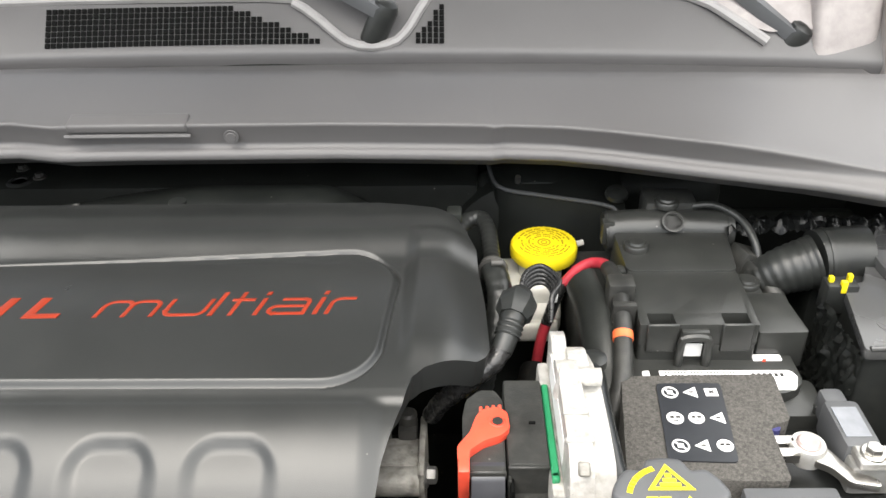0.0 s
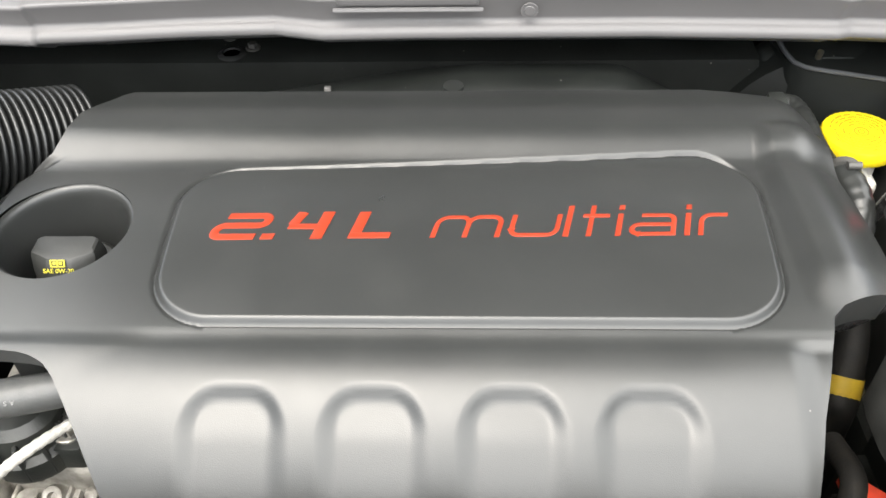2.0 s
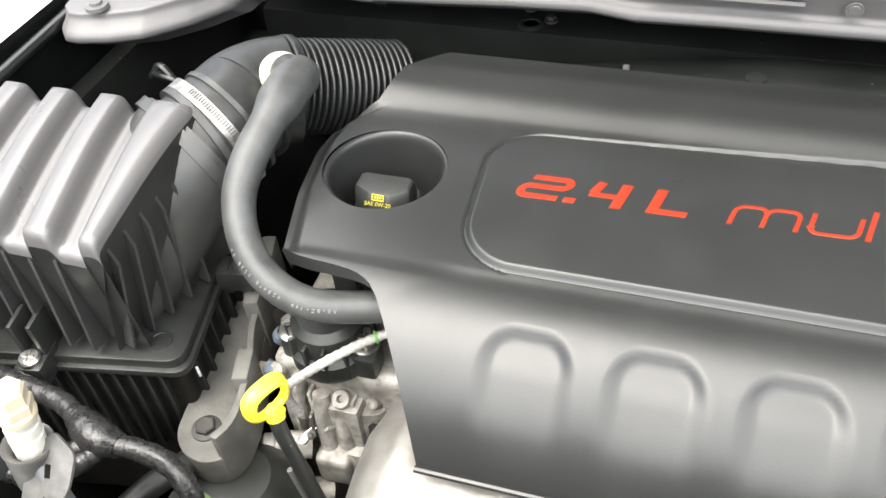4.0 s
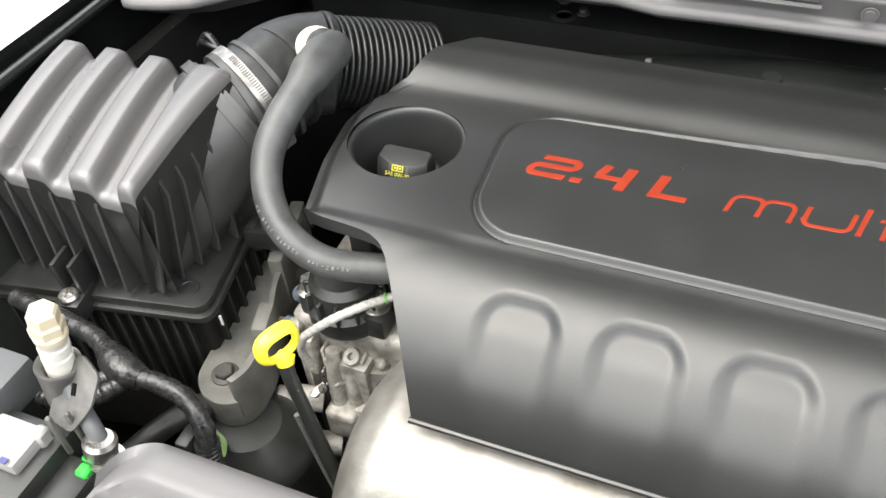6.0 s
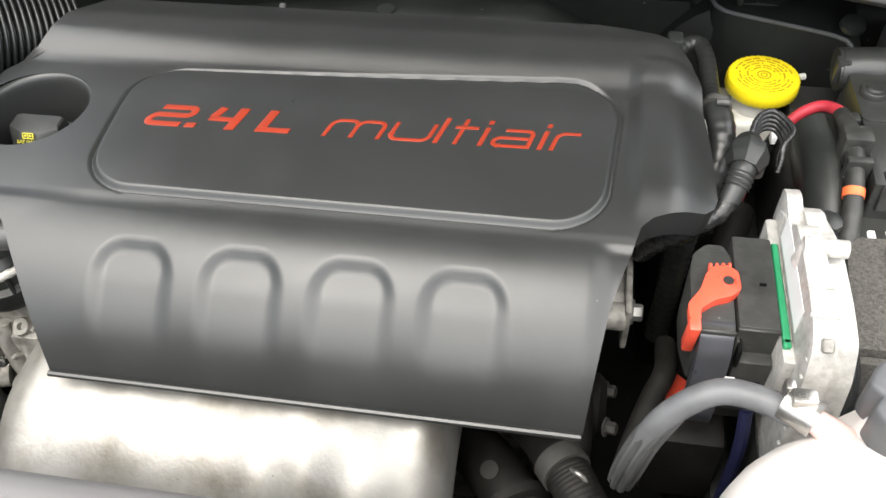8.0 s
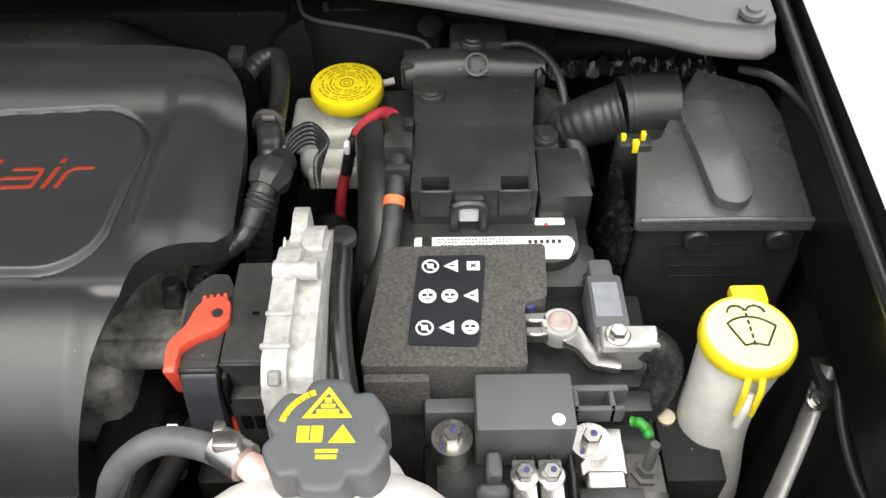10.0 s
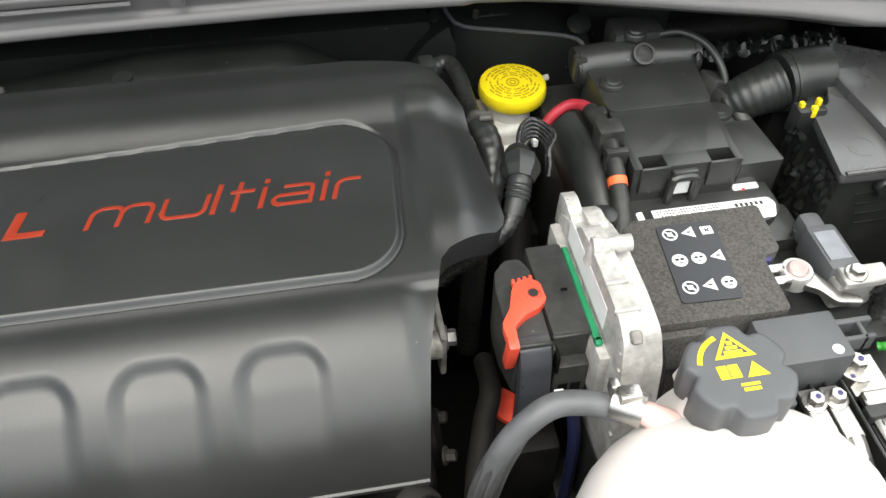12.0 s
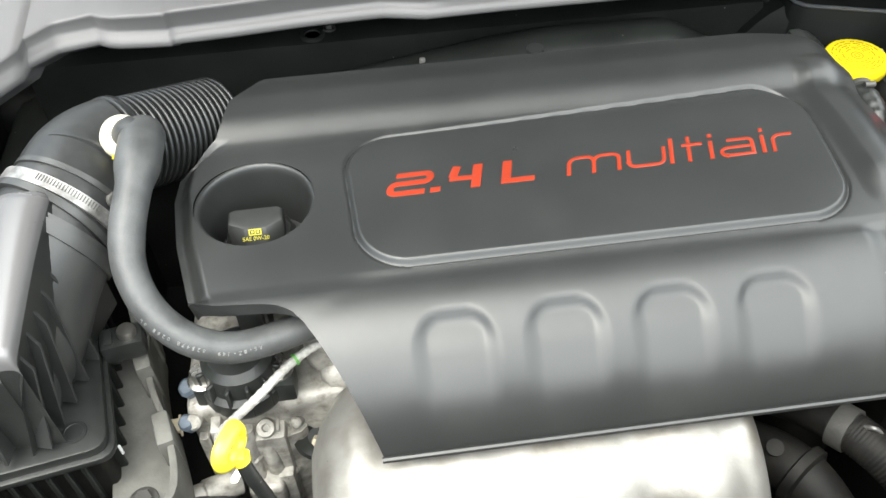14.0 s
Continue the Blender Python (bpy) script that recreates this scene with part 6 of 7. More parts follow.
power = thing("power_cable", (0.12, 0.57, 0.80), "red sleeved power cable with a black taped middle", "cable")
part("red_run", tube([(0.1455, 0.630, 0.886), (0.1440, 0.641, 0.885), (0.139, 0.651, 0.881), (0.131, 0.656, 0.877), (0.120, 0.656, 0.869), (0.1095, 0.653, 0.857)], 0.0051, 14, 0.003), RED_WIRE, power)
part("taped_run", tube([(0.111, 0.6535, 0.859), (0.103, 0.655, 0.838), (0.096, 0.658, 0.808)], 0.0055, 14, 0.003), TAPE, power)
part("red_run", tube([(0.0965, 0.658, 0.81), (0.0925, 0.655, 0.796), (0.088, 0.648, 0.77), (0.085, 0.64, 0.72), (0.083, 0.63, 0.66)], 0.0051, 14, 0.003), RED_WIRE, power)
part("tag", box(0.0985, 0.1035, 0.643, 0.652, 0.842, 0.852, 0.001, 1), WHITE, power)
run = thing("battery_loom", (0.14, 0.55, 0.66), "dusty black battery loom with an orange tape band", "wiring")
part("sheath", tube([(0.1448, 0.636, 0.8855), (0.1465, 0.620, 0.888), (0.148, 0.600, 0.890), (0.147, 0.575, 0.884), (0.145, 0.550, 0.874), (0.142, 0.525, 0.862), (0.135, 0.505, 0.848), (0.126, 0.490, 0.825), (0.122, 0.48, 0.78), (0.12, 0.47, 0.66)], 0.0070, 18, 0.004, ribs=0.0004, pitch=0.02, taper=lambda t: 1.0 + 0.25 * t), DUSTY, run)
part("band", tube([(0.1455, 0.556, 0.8762), (0.1448, 0.5495, 0.8732)], 0.0084, 18, 0.003), ORANGE, run, "orange tape band")
part("saddle", merged(box(0.137, 0.160, 0.586, 0.606, 0.872, 0.901, 0.004, 2), box(0.138, 0.158, 0.568, 0.576, 0.868, 0.894, 0.003, 2)), DUSTY, run)
part("flat_arm", tube([(0.122, 0.640, 0.870), (0.127, 0.590, 0.868), (0.128, 0.545, 0.850), (0.124, 0.51, 0.82), (0.12, 0.49, 0.70)], 0.016, 12, 0.006, flat=0.5), OILY, run)

# ---- engine computer with its plugs ----
ecu = thing("engine_computer", (0.085, 0.42, 0.66), "weathered cast aluminium engine computer standing on edge", "control unit")
def edgewise(outline, x0, x1, bev=0.003):
    """A slab with its outline in y and z, between two values of x."""
    bm = prism(outline, x0, x1, bev)
    bmesh.ops.transform(bm, matrix=Matrix(((0, 0, 1, 0), (1, 0, 0, 0), (0, 1, 0, 0), (0, 0, 0, 1))), verts=bm.verts)
    return bm


part("case", edgewise(rounded([(0.345, 0.79), (0.347, 0.860), (0.355, 0.902), (0.368, 0.922), (0.395, 0.926), (0.442, 0.926), (0.470, 0.917), (0.490, 0.908), (0.503, 0.900), (0.506, 0.86), (0.504, 0.79)], 0.007), 0.0785, 0.1065, 0.005), ECU_CAST, ecu, sharp=50)
part("peak", merged(edgewise(rounded([(0.470, 0.88), (0.476, 0.913), (0.502, 0.9165), (0.512, 0.913), (0.514, 0.88)], 0.003), 0.0800, 0.0905, 0.002), edgewise(rounded([(0.462, 0.89), (0.466, 0.920), (0.484, 0.918), (0.497, 0.910), (0.499, 0.88)], 0.004), 0.0895, 0.1030, 0.003)), ECU_CAST, ecu)
part("flange", box(0.0705, 0.079, 0.372, 0.500, 0.846, 0.893, 0.003), ECU_CAST, ecu)
ladder = [(0.340, 0.812), (0.3425, 0.840), (0.346, 0.868), (0.353, 0.900), (0.360, 0.924), (0.372, 0.932), (0.395, 0.934), (0.440, 0.9345), (0.458, 0.931), (0.466, 0.922)]
part("spine", edgewise(rounded(ladder + [(0.466, 0.90), (0.372, 0.88), (0.362, 0.81)], 0.004), 0.0780, 0.0925, 0.0025), ECU_CAST, ecu)
for k, (y0, z0) in enumerate(((0.3425, 0.826), (0.3445, 0.841), (0.3475, 0.856), (0.3500, 0.871), (0.3535, 0.886), (0.3570, 0.900), (0.3610, 0.9125), (0.380, 0.9335), (0.402, 0.935))):
    tilt = 75 if z0 < 0.92 else 5
    wide = 0.0088 if k % 2 else 0.0080
    part("rung", box(0.0853 - wide, 0.0853 + wide, y0 - 0.0016, y0 + 0.0016, z0 - 0.0030, z0 + 0.0012, 0.0008, 1, about(0.0853, y0, z0, tilt, 0, 0)), ECU_CAST, ecu)
part("pocket", box(0.0825, 0.0895, 0.3575, 0.3660, 0.9245, 0.9300, 0.001, 1, about(0.086, 0.3615, 0.928, 48, 0, 0)), CAST, ecu, "dull open pocket")
part("spigot", lathe([(0.0062, -0.003), (0.0062, 0.002), (0.0052, 0.004), (0.0052, 0.012), (0.0060, 0.014), (0.0060, 0.024), (0, 0.025)], (0.0815, 0.435, 0.935), (1, -0.05, 0.03), 20), ECU_CAST, ecu)
part("spigot_root", lathe([(0.0085, -0.014), (0.0085, 0.004), (0.0070, 0.006), (0, 0.006)], (0.086, 0.436, 0.931), (0.2, 0, 1), 18), ECU_CAST, ecu)
part("pin", lathe([(0.0050, -0.006), (0.0046, 0.004), (0, 0.004)], (0.0745, 0.490, 0.884), (-1, 0, 0.1), 14), ECU_CAST, ecu)
part("pin", lathe([(0.0045, -0.004), (0.0040, 0.003), (0, 0.003)], (0.0785, 0.361, 0.876), (-1, 0, 0.1), 14), ECU_CAST, ecu)
part("green_seal", merged(box(0.0712, 0.0762, 0.385, 0.472, 0.884, 0.8965, 0.001, 1), box(0.0712, 0.0762, 0.3825, 0.389, 0.862, 0.8965, 0.001, 1)), GREEN, ecu, "green plug seal edge")
part("label", box(0.0776, 0.0783, 0.392, 0.476, 0.899, 0.9205, 0), WHITE, ecu, "white printed label")
part("foot", merged(box(0.0765, 0.108, 0.342, 0.505, 0.70, 0.792, 0.004), box(0.06, 0.12, 0.34, 0.50, 0.455, 0.705, 0.006)), DEEP, ecu)
stay = thing("battery_strap", (0.113, 0.45, 0.66), "bent black steel battery strap", "bracket")
part("strap", merged(tube([(0.108, 0.500, 0.70), (0.109, 0.500, 0.86), (0.111, 0.495, 0.890), (0.113, 0.480, 0.893), (0.113, 0.45, 0.890), (0.116, 0.415, 0.880), (0.121, 0.385, 0.862), (0.122, 0.375, 0.80), (0.122, 0.375, 0.66)], 0.0065, 12, 0.005, flat=1.3)), BLACK_PAINT, stay)
part("collar", lathe([(0.006, 0), (0.010, 0.002), (0.010, 0.008), (0.005, 0.010), (0, 0.010)], (0.112, 0.496, 0.892), (0, 0, 1), 18), BLACK, stay)

plugs = thing("computer_plug", (0.04, 0.42, 0.70), "black control unit plug with a red locking lever", "plug")
part("housing", prism(rounded([(0.0195, 0.391), (0.0425, 0.391), (0.0435, 0.455), (0.038, 0.466), (0.027, 0.466), (0.0175, 0.456), (0.0150, 0.440), (0.0150, 0.415)], 0.003), 0.838, 0.8955, 0.0025), PLUG_BLACK, plugs)
part("socket", merged(box(0.0440, 0.0708, 0.393, 0.474, 0.79, 0.8985, 0.0025, 2), box(0.0455, 0.0705, 0.3835, 0.396, 0.815, 0.872, 0.002, 2)), PLUG_BLACK, plugs, "black socket block with a stepped front")
part("recess", merged(box(0.0500, 0.0570, 0.3828, 0.3840, 0.836, 0.852, 0.0004, 1), box(0.0590, 0.0665, 0.3828, 0.3840, 0.836, 0.852, 0.0004, 1), box(0.0455, 0.0480, 0.3820, 0.3945, 0.868, 0.886, 0.0006, 1)), HOLE, plugs)
part("ridge", merged(box(0.0440, 0.0708, 0.3915, 0.3945, 0.8945, 0.8975, 0.0008, 1), box(0.0440, 0.0465, 0.389, 0.396, 0.840, 0.888, 0.0008, 1), box(0.0180, 0.0430, 0.3885, 0.3915, 0.889, 0.8965, 0.001, 1)), PLUG_BLACK, plugs)
lever_line = rounded([(0.024, 0.432), (0.0285, 0.439), (0.039, 0.4415), (0.0455, 0.436), (0.0465, 0.421), (0.0400, 0.4145), (0.0290, 0.410), (0.0195, 0.4015), (0.0195, 0.3925), (0.0120, 0.3925), (0.0115, 0.405), (0.0200, 0.418)], 0.0025)
lev = part("lever", merged(prism(lever_line, 0.8955, 0.9030, 0.0018), box(0.0120, 0.0195, 0.384, 0.3935, 0.868, 0.9025, 0.0018, 2, about(0.0155, 0.389, 0.902, 12, 0, 0))), RED, plugs, "red plastic locking lever")
part("lever_pin", lathe([(0.0036, 0), (0.0036, 0.0008), (0, 0.0008)], (0.0385, 0.4275, 0.9027), (0, 0, 1), 16), DARK_INK, lev)
part("lever_boss", tube([(0.0385 + 0.0052 * math.cos(radians(a)), 0.4275 + 0.0052 * math.sin(radians(a)), 0.9030) for a in range(150, 381, 23)], 0.0008, 6, 0.002), RED, lev)
for k in range(4):
    part("lever_tooth", box(0.0265 + 0.0043 * k, 0.0288 + 0.0043 * k, 0.4385 + 0.0009 * k, 0.4430 + 0.0006 * k, 0.8965, 0.9022, 0.0006, 1), RED, lev)
part("wire_cover", edgewise(rounded([(0.3860, 0.800), (0.3870, 0.855), (0.3925, 0.885), (0.402, 0.889), (0.402, 0.8950), (0.3945, 0.8960), (0.3875, 0.8925), (0.3815, 0.880), (0.3770, 0.855), (0.3760, 0.815), (0.3790, 0.800)], 0.005), 0.0205, 0.0420, 0.003), STRAP_BLUE, plugs, "smooth blue-black wire cover", sharp=60)
part("tab", box(0.0595, 0.0640, 0.4290, 0.4310, 0.8975, 0.9000, 0.0004, 1), HOLE, plugs)
part("lower_housing", merged(box(0.005, 0.060, 0.375, 0.425, 0.69, 0.775, 0.006, 2)), SOOTY_SHADED, plugs)
low_lev = part("lower_lever", prism(rounded([(0.014, 0.436), (0.024, 0.434), (0.048, 0.414), (0.046, 0.402), (0.026, 0.398), (0.016, 0.408)], 0.003), 0.770, 0.780, 0.002), RED, plugs, "second red locking lever lower down")
part("lever_pin", lathe([(0.0038, 0), (0.0038, 0.0008), (0, 0.0008)], (0.036, 0.410, 0.7798), (0, 0, 1), 16), DARK_INK, low_lev)
part("wire_sleeve", tube([(0.066, 0.385, 0.815), (0.067, 0.372, 0.78), (0.066, 0.365, 0.70)], 0.005, 8, 0.006), NAVY, plugs, "navy wire sleeve")

# ---- coolant tank ----
HOSE_GREY = material("grey_aged_rubber", (0.10, 0.102, 0.106), 0.5, vary=0.2, scale=60, bump=0.06, dirt=0.1)
tank = thing("coolant_tank", (0.12, 0.23, 0.70), "milky white coolant expansion tank with a pink-stained spout", "tank")
rows = []
for i in range(33):
    a = 2 * math.pi * i / 32
    row = []
    for j in range(25):
        b = -math.pi / 2 + math.pi * j / 24
        def power_of(v, p):
            return math.copysign(abs(v) ** p, v)
        cx, cy, cz = power_of(math.cos(b), 0.7) * power_of(math.cos(a), 0.85), power_of(math.cos(b), 0.7) * power_of(math.sin(a), 0.85), power_of(math.sin(b), 0.8)
        row.append((0.118 + 0.098 * cx, 0.236 + 0.096 * cy, 0.838 + 0.108 * cz))
    rows.append(row)
bm = grid_mesh(rows)
bmesh.ops.remove_doubles(bm, verts=bm.verts, dist=1e-5)
bmesh.ops.recalc_face_normals(bm, faces=bm.faces)
part("body", merged(bm, box(0.05, 0.19, 0.17, 0.29, 0.60, 0.76, 0.02, 3), lathe([(0.040, -0.03), (0.031, -0.004), (0.0275, 0.004), (0.026, 0.02)], (0.122, 0.306, 0.918), (0, 0.0, 1), 32)), TANK, tank, sharp=60)
part("seam", tube([(0.118 + 0.0985 * math.cos(a) * 0.985, 0.236 + 0.0965 * math.sin(a), 0.850) for a in [2 * math.pi * k / 40 for k in range(41)]], 0.0022, 8, straight=True), TANK, tank)
part("spur", box(0.108, 0.113, 0.322, 0.345, 0.90, 0.935, 0.002, 1, about(0.11, 0.33, 0.91, 15, 0, 0)), TANK, tank)
part("spout", tube([(0.098, 0.300, 0.912), (0.086, 0.308, 0.917), (0.077, 0.314, 0.919), (0.070, 0.318, 0.920)], 0.0072, 18, 0.003, taper=lambda t: 1.5 - 0.6 * t), PINK, tank, "pink-stained outlet spout")
cap3 = part("cap", lathe([(0.0300, -0.030), (0.0315, -0.028), (0.0318, -0.0035), (0.0312, -0.0012), (0.0295, -0.0002), (0.0262, 0.0), (0, 0.0)], (0.123, 0.309, 0.961), (0, 0, 1), 120, 6, 0.165), GREY, tank, "dark grey scalloped screw cap", sharp=50)


def printed(outline, hole=None):
    if hole is None:
        return prism(outline, 0.9608, 0.9615, 0)
    bm = bmesh.new()
    n = len(outline)
    o = [bm.verts.new((x, y, 0.9615)) for x, y in outline]
    i = [bm.verts.new((x, y, 0.9615)) for x, y in hole]
    for k in range(n):
        bm.faces.new((o[k], o[(k + 1) % n], i[(k + 1) % n], i[k]))
    return bm


tri_o, tri_i = [(0.1105, 0.3165), (0.1355, 0.3165), (0.1228, 0.3345)], [(0.1145, 0.3187), (0.1315, 0.3187), (0.1229, 0.3308)]
part("symbol", printed(tri_o, tri_i), YELLOW_INK, cap3, "yellow warning triangle")
part("symbol", merged(box(0.1175, 0.1285, 0.3192, 0.3215, 0.9608, 0.9615, 0), box(0.1195, 0.1265, 0.3225, 0.3245, 0.9608, 0.9615, 0), box(0.1212, 0.1246, 0.3255, 0.328, 0.9608, 0.9615, 0)), YELLOW_INK, cap3)
part("symbol", printed([(0.1245, 0.3030), (0.1378, 0.3030), (0.1310, 0.3128)]), YELLOW_INK, cap3)
part("symbol", merged(box(0.1090, 0.1215, 0.3035, 0.3042, 0.9608, 0.9615, 0), box(0.1090, 0.1148, 0.3047, 0.3122, 0.9608, 0.9615, 0), box(0.1157, 0.1215, 0.3047, 0.3122, 0.9608, 0.9615, 0)), YELLOW_INK, cap3, "yellow open book symbol")
part("symbol", merged(box(0.1190, 0.1290, 0.2945, 0.2965, 0.9608, 0.9615, 0), box(0.1185, 0.1295, 0.2978, 0.2995, 0.9608, 0.9615, 0)), YELLOW_INK, cap3)
arcs = [box(-0.0017, 0.0017, -0.0015, 0.0015, 0, 0.0007, 0, turn=pose(0.123 + 0.0228 * math.cos(radians(a)), 0.309 + 0.0235 * math.sin(radians(a)), 0.9608, 0, 0, a + 90)) for a in range(112, 168, 7)]
tagged(part("warning_word", merged(*arcs), YELLOW_INK, cap3, "yellow curved word too small to read"), kind="stuff")

bleed = thing("bleed_hose", (0.0, 0.33, 0.75), "grey rubber bleed hose with a woven end sleeve", "hose")
part("hose", tube([(0.066, 0.320, 0.915), (0.050, 0.327, 0.916), (0.028, 0.331, 0.915), (0.010, 0.327, 0.907), (-0.006, 0.322, 0.886), (-0.016, 0.317, 0.850), (-0.020, 0.318, 0.820)], 0.0080, 18, 0.004), HOSE_GREY, bleed)
# same hose lower down; the dimness there is put into its colour
part("shaded_run", tube([(-0.020, 0.318, 0.821), (-0.018, 0.330, 0.802), (-0.010, 0.36, 0.798), (0.002, 0.395, 0.80), (0.012, 0.420, 0.80), (0.016, 0.46, 0.78)], 0.0085, 18, 0.004), SOOTY_SHADED, bleed, "lower run of the grey hose, darkened with painted shade")
for k in range(8):
    dx, dy = 0.0068 * math.cos(radians(45 * k)), 0.0068 * math.sin(radians(45 * k))
    part("strand", tube([(0.004 + dx * 0.6, 0.3250 + dy * 0.6, 0.899), (-0.010 + dx, 0.3200 + dy, 0.872), (-0.0175 + dx * 1.1, 0.317 + dy * 1.1, 0.840), (-0.0202 + dx * 0.9, 0.3185 + dy * 0.9, 0.814)], 0.0029, 8, 0.004), HOSE_BLACK, bleed, "dark strand of the split hose sleeve")
part("print", box(0.028, 0.034, 0.3385, 0.3405, 0.914, 0.9170, 0.0005, 1), WHITE, bleed)
part("clip", merged(tube([(0.076, 0.3145, 0.920), (0.060, 0.3255, 0.9195)], 0.0108, 14, 0.004), box(0.060, 0.074, 0.316, 0.326, 0.927, 0.935, 0.002), box(0.058, 0.064, 0.326, 0.334, 0.922, 0.932, 0.002)), ZINC, bleed, "steel hose clip")
lower_hose = thing("radiator_hose", (-0.03, 0.34, 0.60), "thick black radiator hose with a dusty band clamp", "hose")
part("hose", tube([(-0.14, 0.47, 0.66), (-0.10, 0.415, 0.725), (-0.076, 0.378, 0.753), (-0.055, 0.346, 0.763), (-0.040, 0.322, 0.762)], 0.0170, 24, 0.005), SOOTY_SHADED, lower_hose)
part("clamp", tube([(-0.062, 0.357, 0.760), (-0.054, 0.345, 0.763)], 0.0200, 28, 0.003), IRON, lower_hose, "dusty steel band clamp")
part("clamp_tail", tube([(-0.052, 0.340, 0.779), (-0.048, 0.336, 0.783), (-0.043, 0.334, 0.781), (-0.040, 0.330, 0.776)], 0.0020, 8, 0.002), IRON_PALE, lower_hose)
part("sleeve", tube([(-0.054, 0.345, 0.763), (-0.040, 0.322, 0.762), (-0.022, 0.292, 0.752), (-0.010, 0.262, 0.730), (-0.008, 0.235, 0.69), (-0.01, 0.22, 0.60)], 0.0178, 28, 0.002, ribs=0.0005, pitch=0.0034), SOOTY_SHADED, lower_hose, "woven black hose sleeve")
alone("oil_pipe", merged(tube([(-0.15, 0.43, 0.64), (-0.122, 0.385, 0.695), (-0.098, 0.345, 0.720), (-0.080, 0.310, 0.715), (-0.07, 0.28, 0.69), (-0.07, 0.27, 0.60)], 0.0235, 22, 0.006),
                         lathe([(0.025, 0), (0.029, 0.002), (0.029, 0.010), (0.025, 0.012)], (-0.094, 0.338, 0.721), (0.5, -0.85, 0.05), 24),
                         lathe([(0.007, 0), (0.0075, 0.006), (0, 0.007)], (-0.112, 0.352, 0.738), (-0.2, -0.3, 1), 12)), SOOTY_SHADED, "sooty fat pipe beside the heat shield", "pipe")
throttle = thing("side_casting", (-0.03, 0.42, 0.60), "dirty cast metal housing below the cover edge", "housing")
part("casting", merged(box(-0.085, -0.036, 0.37, 0.50, 0.50, 0.755, 0.012, 3), lathe([(0.026, 0), (0.028, 0.006), (0.022, 0.012), (0, 0.012)], (-0.038, 0.43, 0.725), (1, 0, 0), 24)), SOOTY_SHADED, throttle)
flange = part("flange", merged(box(-0.080, -0.018, 0.468, 0.510, 0.786, 0.806, 0.004, 2), tube([(-0.082, 0.471, 0.797), (-0.050, 0.470, 0.798), (-0.018, 0.469, 0.799)], 0.0115, 20, 0.006)), CAST, throttle, "bare cast arm")
part("plate", box(-0.0195, -0.0140, 0.462, 0.527, 0.765, 0.814, 0.0025, 2), CAST, flange)
part("lug", merged(box(-0.037, -0.0215, 0.506, 0.528, 0.780, 0.816, 0.004, 2), lathe([(0.0075, 0), (0.0075, 0.012), (0.0055, 0.014), (0, 0.014)], (-0.029, 0.518, 0.812), (0, 0, 1), 18)), IRON, flange)
bolt(throttle, (-0.0140, 0.472, 0.803), 0.0070, (1, -0.1, 0.1), 0.009, IRON_PALE)
for y, z in ((0.405, 0.735), (0.45, 0.72)):
    bolt(throttle, (-0.026, y, z), 0.0055, (1, -0.3, 0.3), 0.010, IRON)

# ---- washer filler ----
wash = thing("washer_filler", (0.378, 0.41, 0.46), "milky washer filler neck with a yellow flip cap", "washer tank")
part("neck", tube([(0.378, 0.420, 0.877), (0.3765, 0.418, 0.862), (0.372, 0.412, 0.838), (0.3705, 0.408, 0.805), (0.376, 0.408, 0.765), (0.385, 0.410, 0.715), (0.39, 0.412, 0.66), (0.39, 0.41, 0.46)], 0.0285, 40, 0.006, taper=lambda t: 1.0 - 0.14 * float(smooth(0.0, 0.12, t)) + 0.08 * float(smooth(0.2, 0.5, t))), NECK, wash)
wcap = part("cap", merged(lathe([(0.0298, -0.012), (0.0312, -0.010), (0.0312, -0.0035), (0.0298, -0.0005), (0.0275, -0.0002), (0.0275, -0.002)], (0.378, 0.420, 0.886), (0, 0, 1), 48),
                          box(0.374, 0.398, 0.444, 0.460, 0.876, 0.886, 0.003, 2)), YELLOW, wash, "yellow flip cap with a wiper symbol")
# top face lightened by colour, as if the sun lit it
part("cap_face", lathe([(0.0276, -0.003), (0.0276, 0.0), (0, 0.0004)], (0.378, 0.420, 0.886), (0, 0, 1), 48), YELLOW_SUNLIT, wcap, "cap face with sunlight put into its paler yellow")
part("strap", merged(tube([(0.371, 0.389, 0.880), (0.369, 0.383, 0.872), (0.369, 0.381, 0.850)], 0.0022, 8, 0.003), tube([(0.380, 0.389, 0.880), (0.379, 0.383, 0.872), (0.378, 0.381, 0.850)], 0.0022, 8, 0.003)), YELLOW, wcap)
part("strap_hook", tube([(0.374, 0.386, 0.868), (0.372, 0.380, 0.858), (0.370, 0.378, 0.842)], 0.0032, 10, 0.003), NECK, wcap)
wz = 0.8866
fan_o = [(0.3655, 0.4255)] + [(0.3790 + 0.0215 * math.cos(radians(a)), 0.4105 + 0.0215 * math.sin(radians(a))) for a in range(130, 40, -10)] + [(0.3960, 0.4245), (0.3870, 0.4090), (0.3790, 0.4110), (0.3725, 0.4095)]
pen = []
for a, b in zip(fan_o, fan_o[1:] + fan_o[:1]):
    pen.append(tube([(*a, wz), (*b, wz)], 0.0008, 6, straight=True))
for k in range(5):
    pen.append(box(0.3783, 0.3797, 0.4095 + 0.0055 * k, 0.4128 + 0.0055 * k, wz - 0.0006, wz + 0.0006, 0))
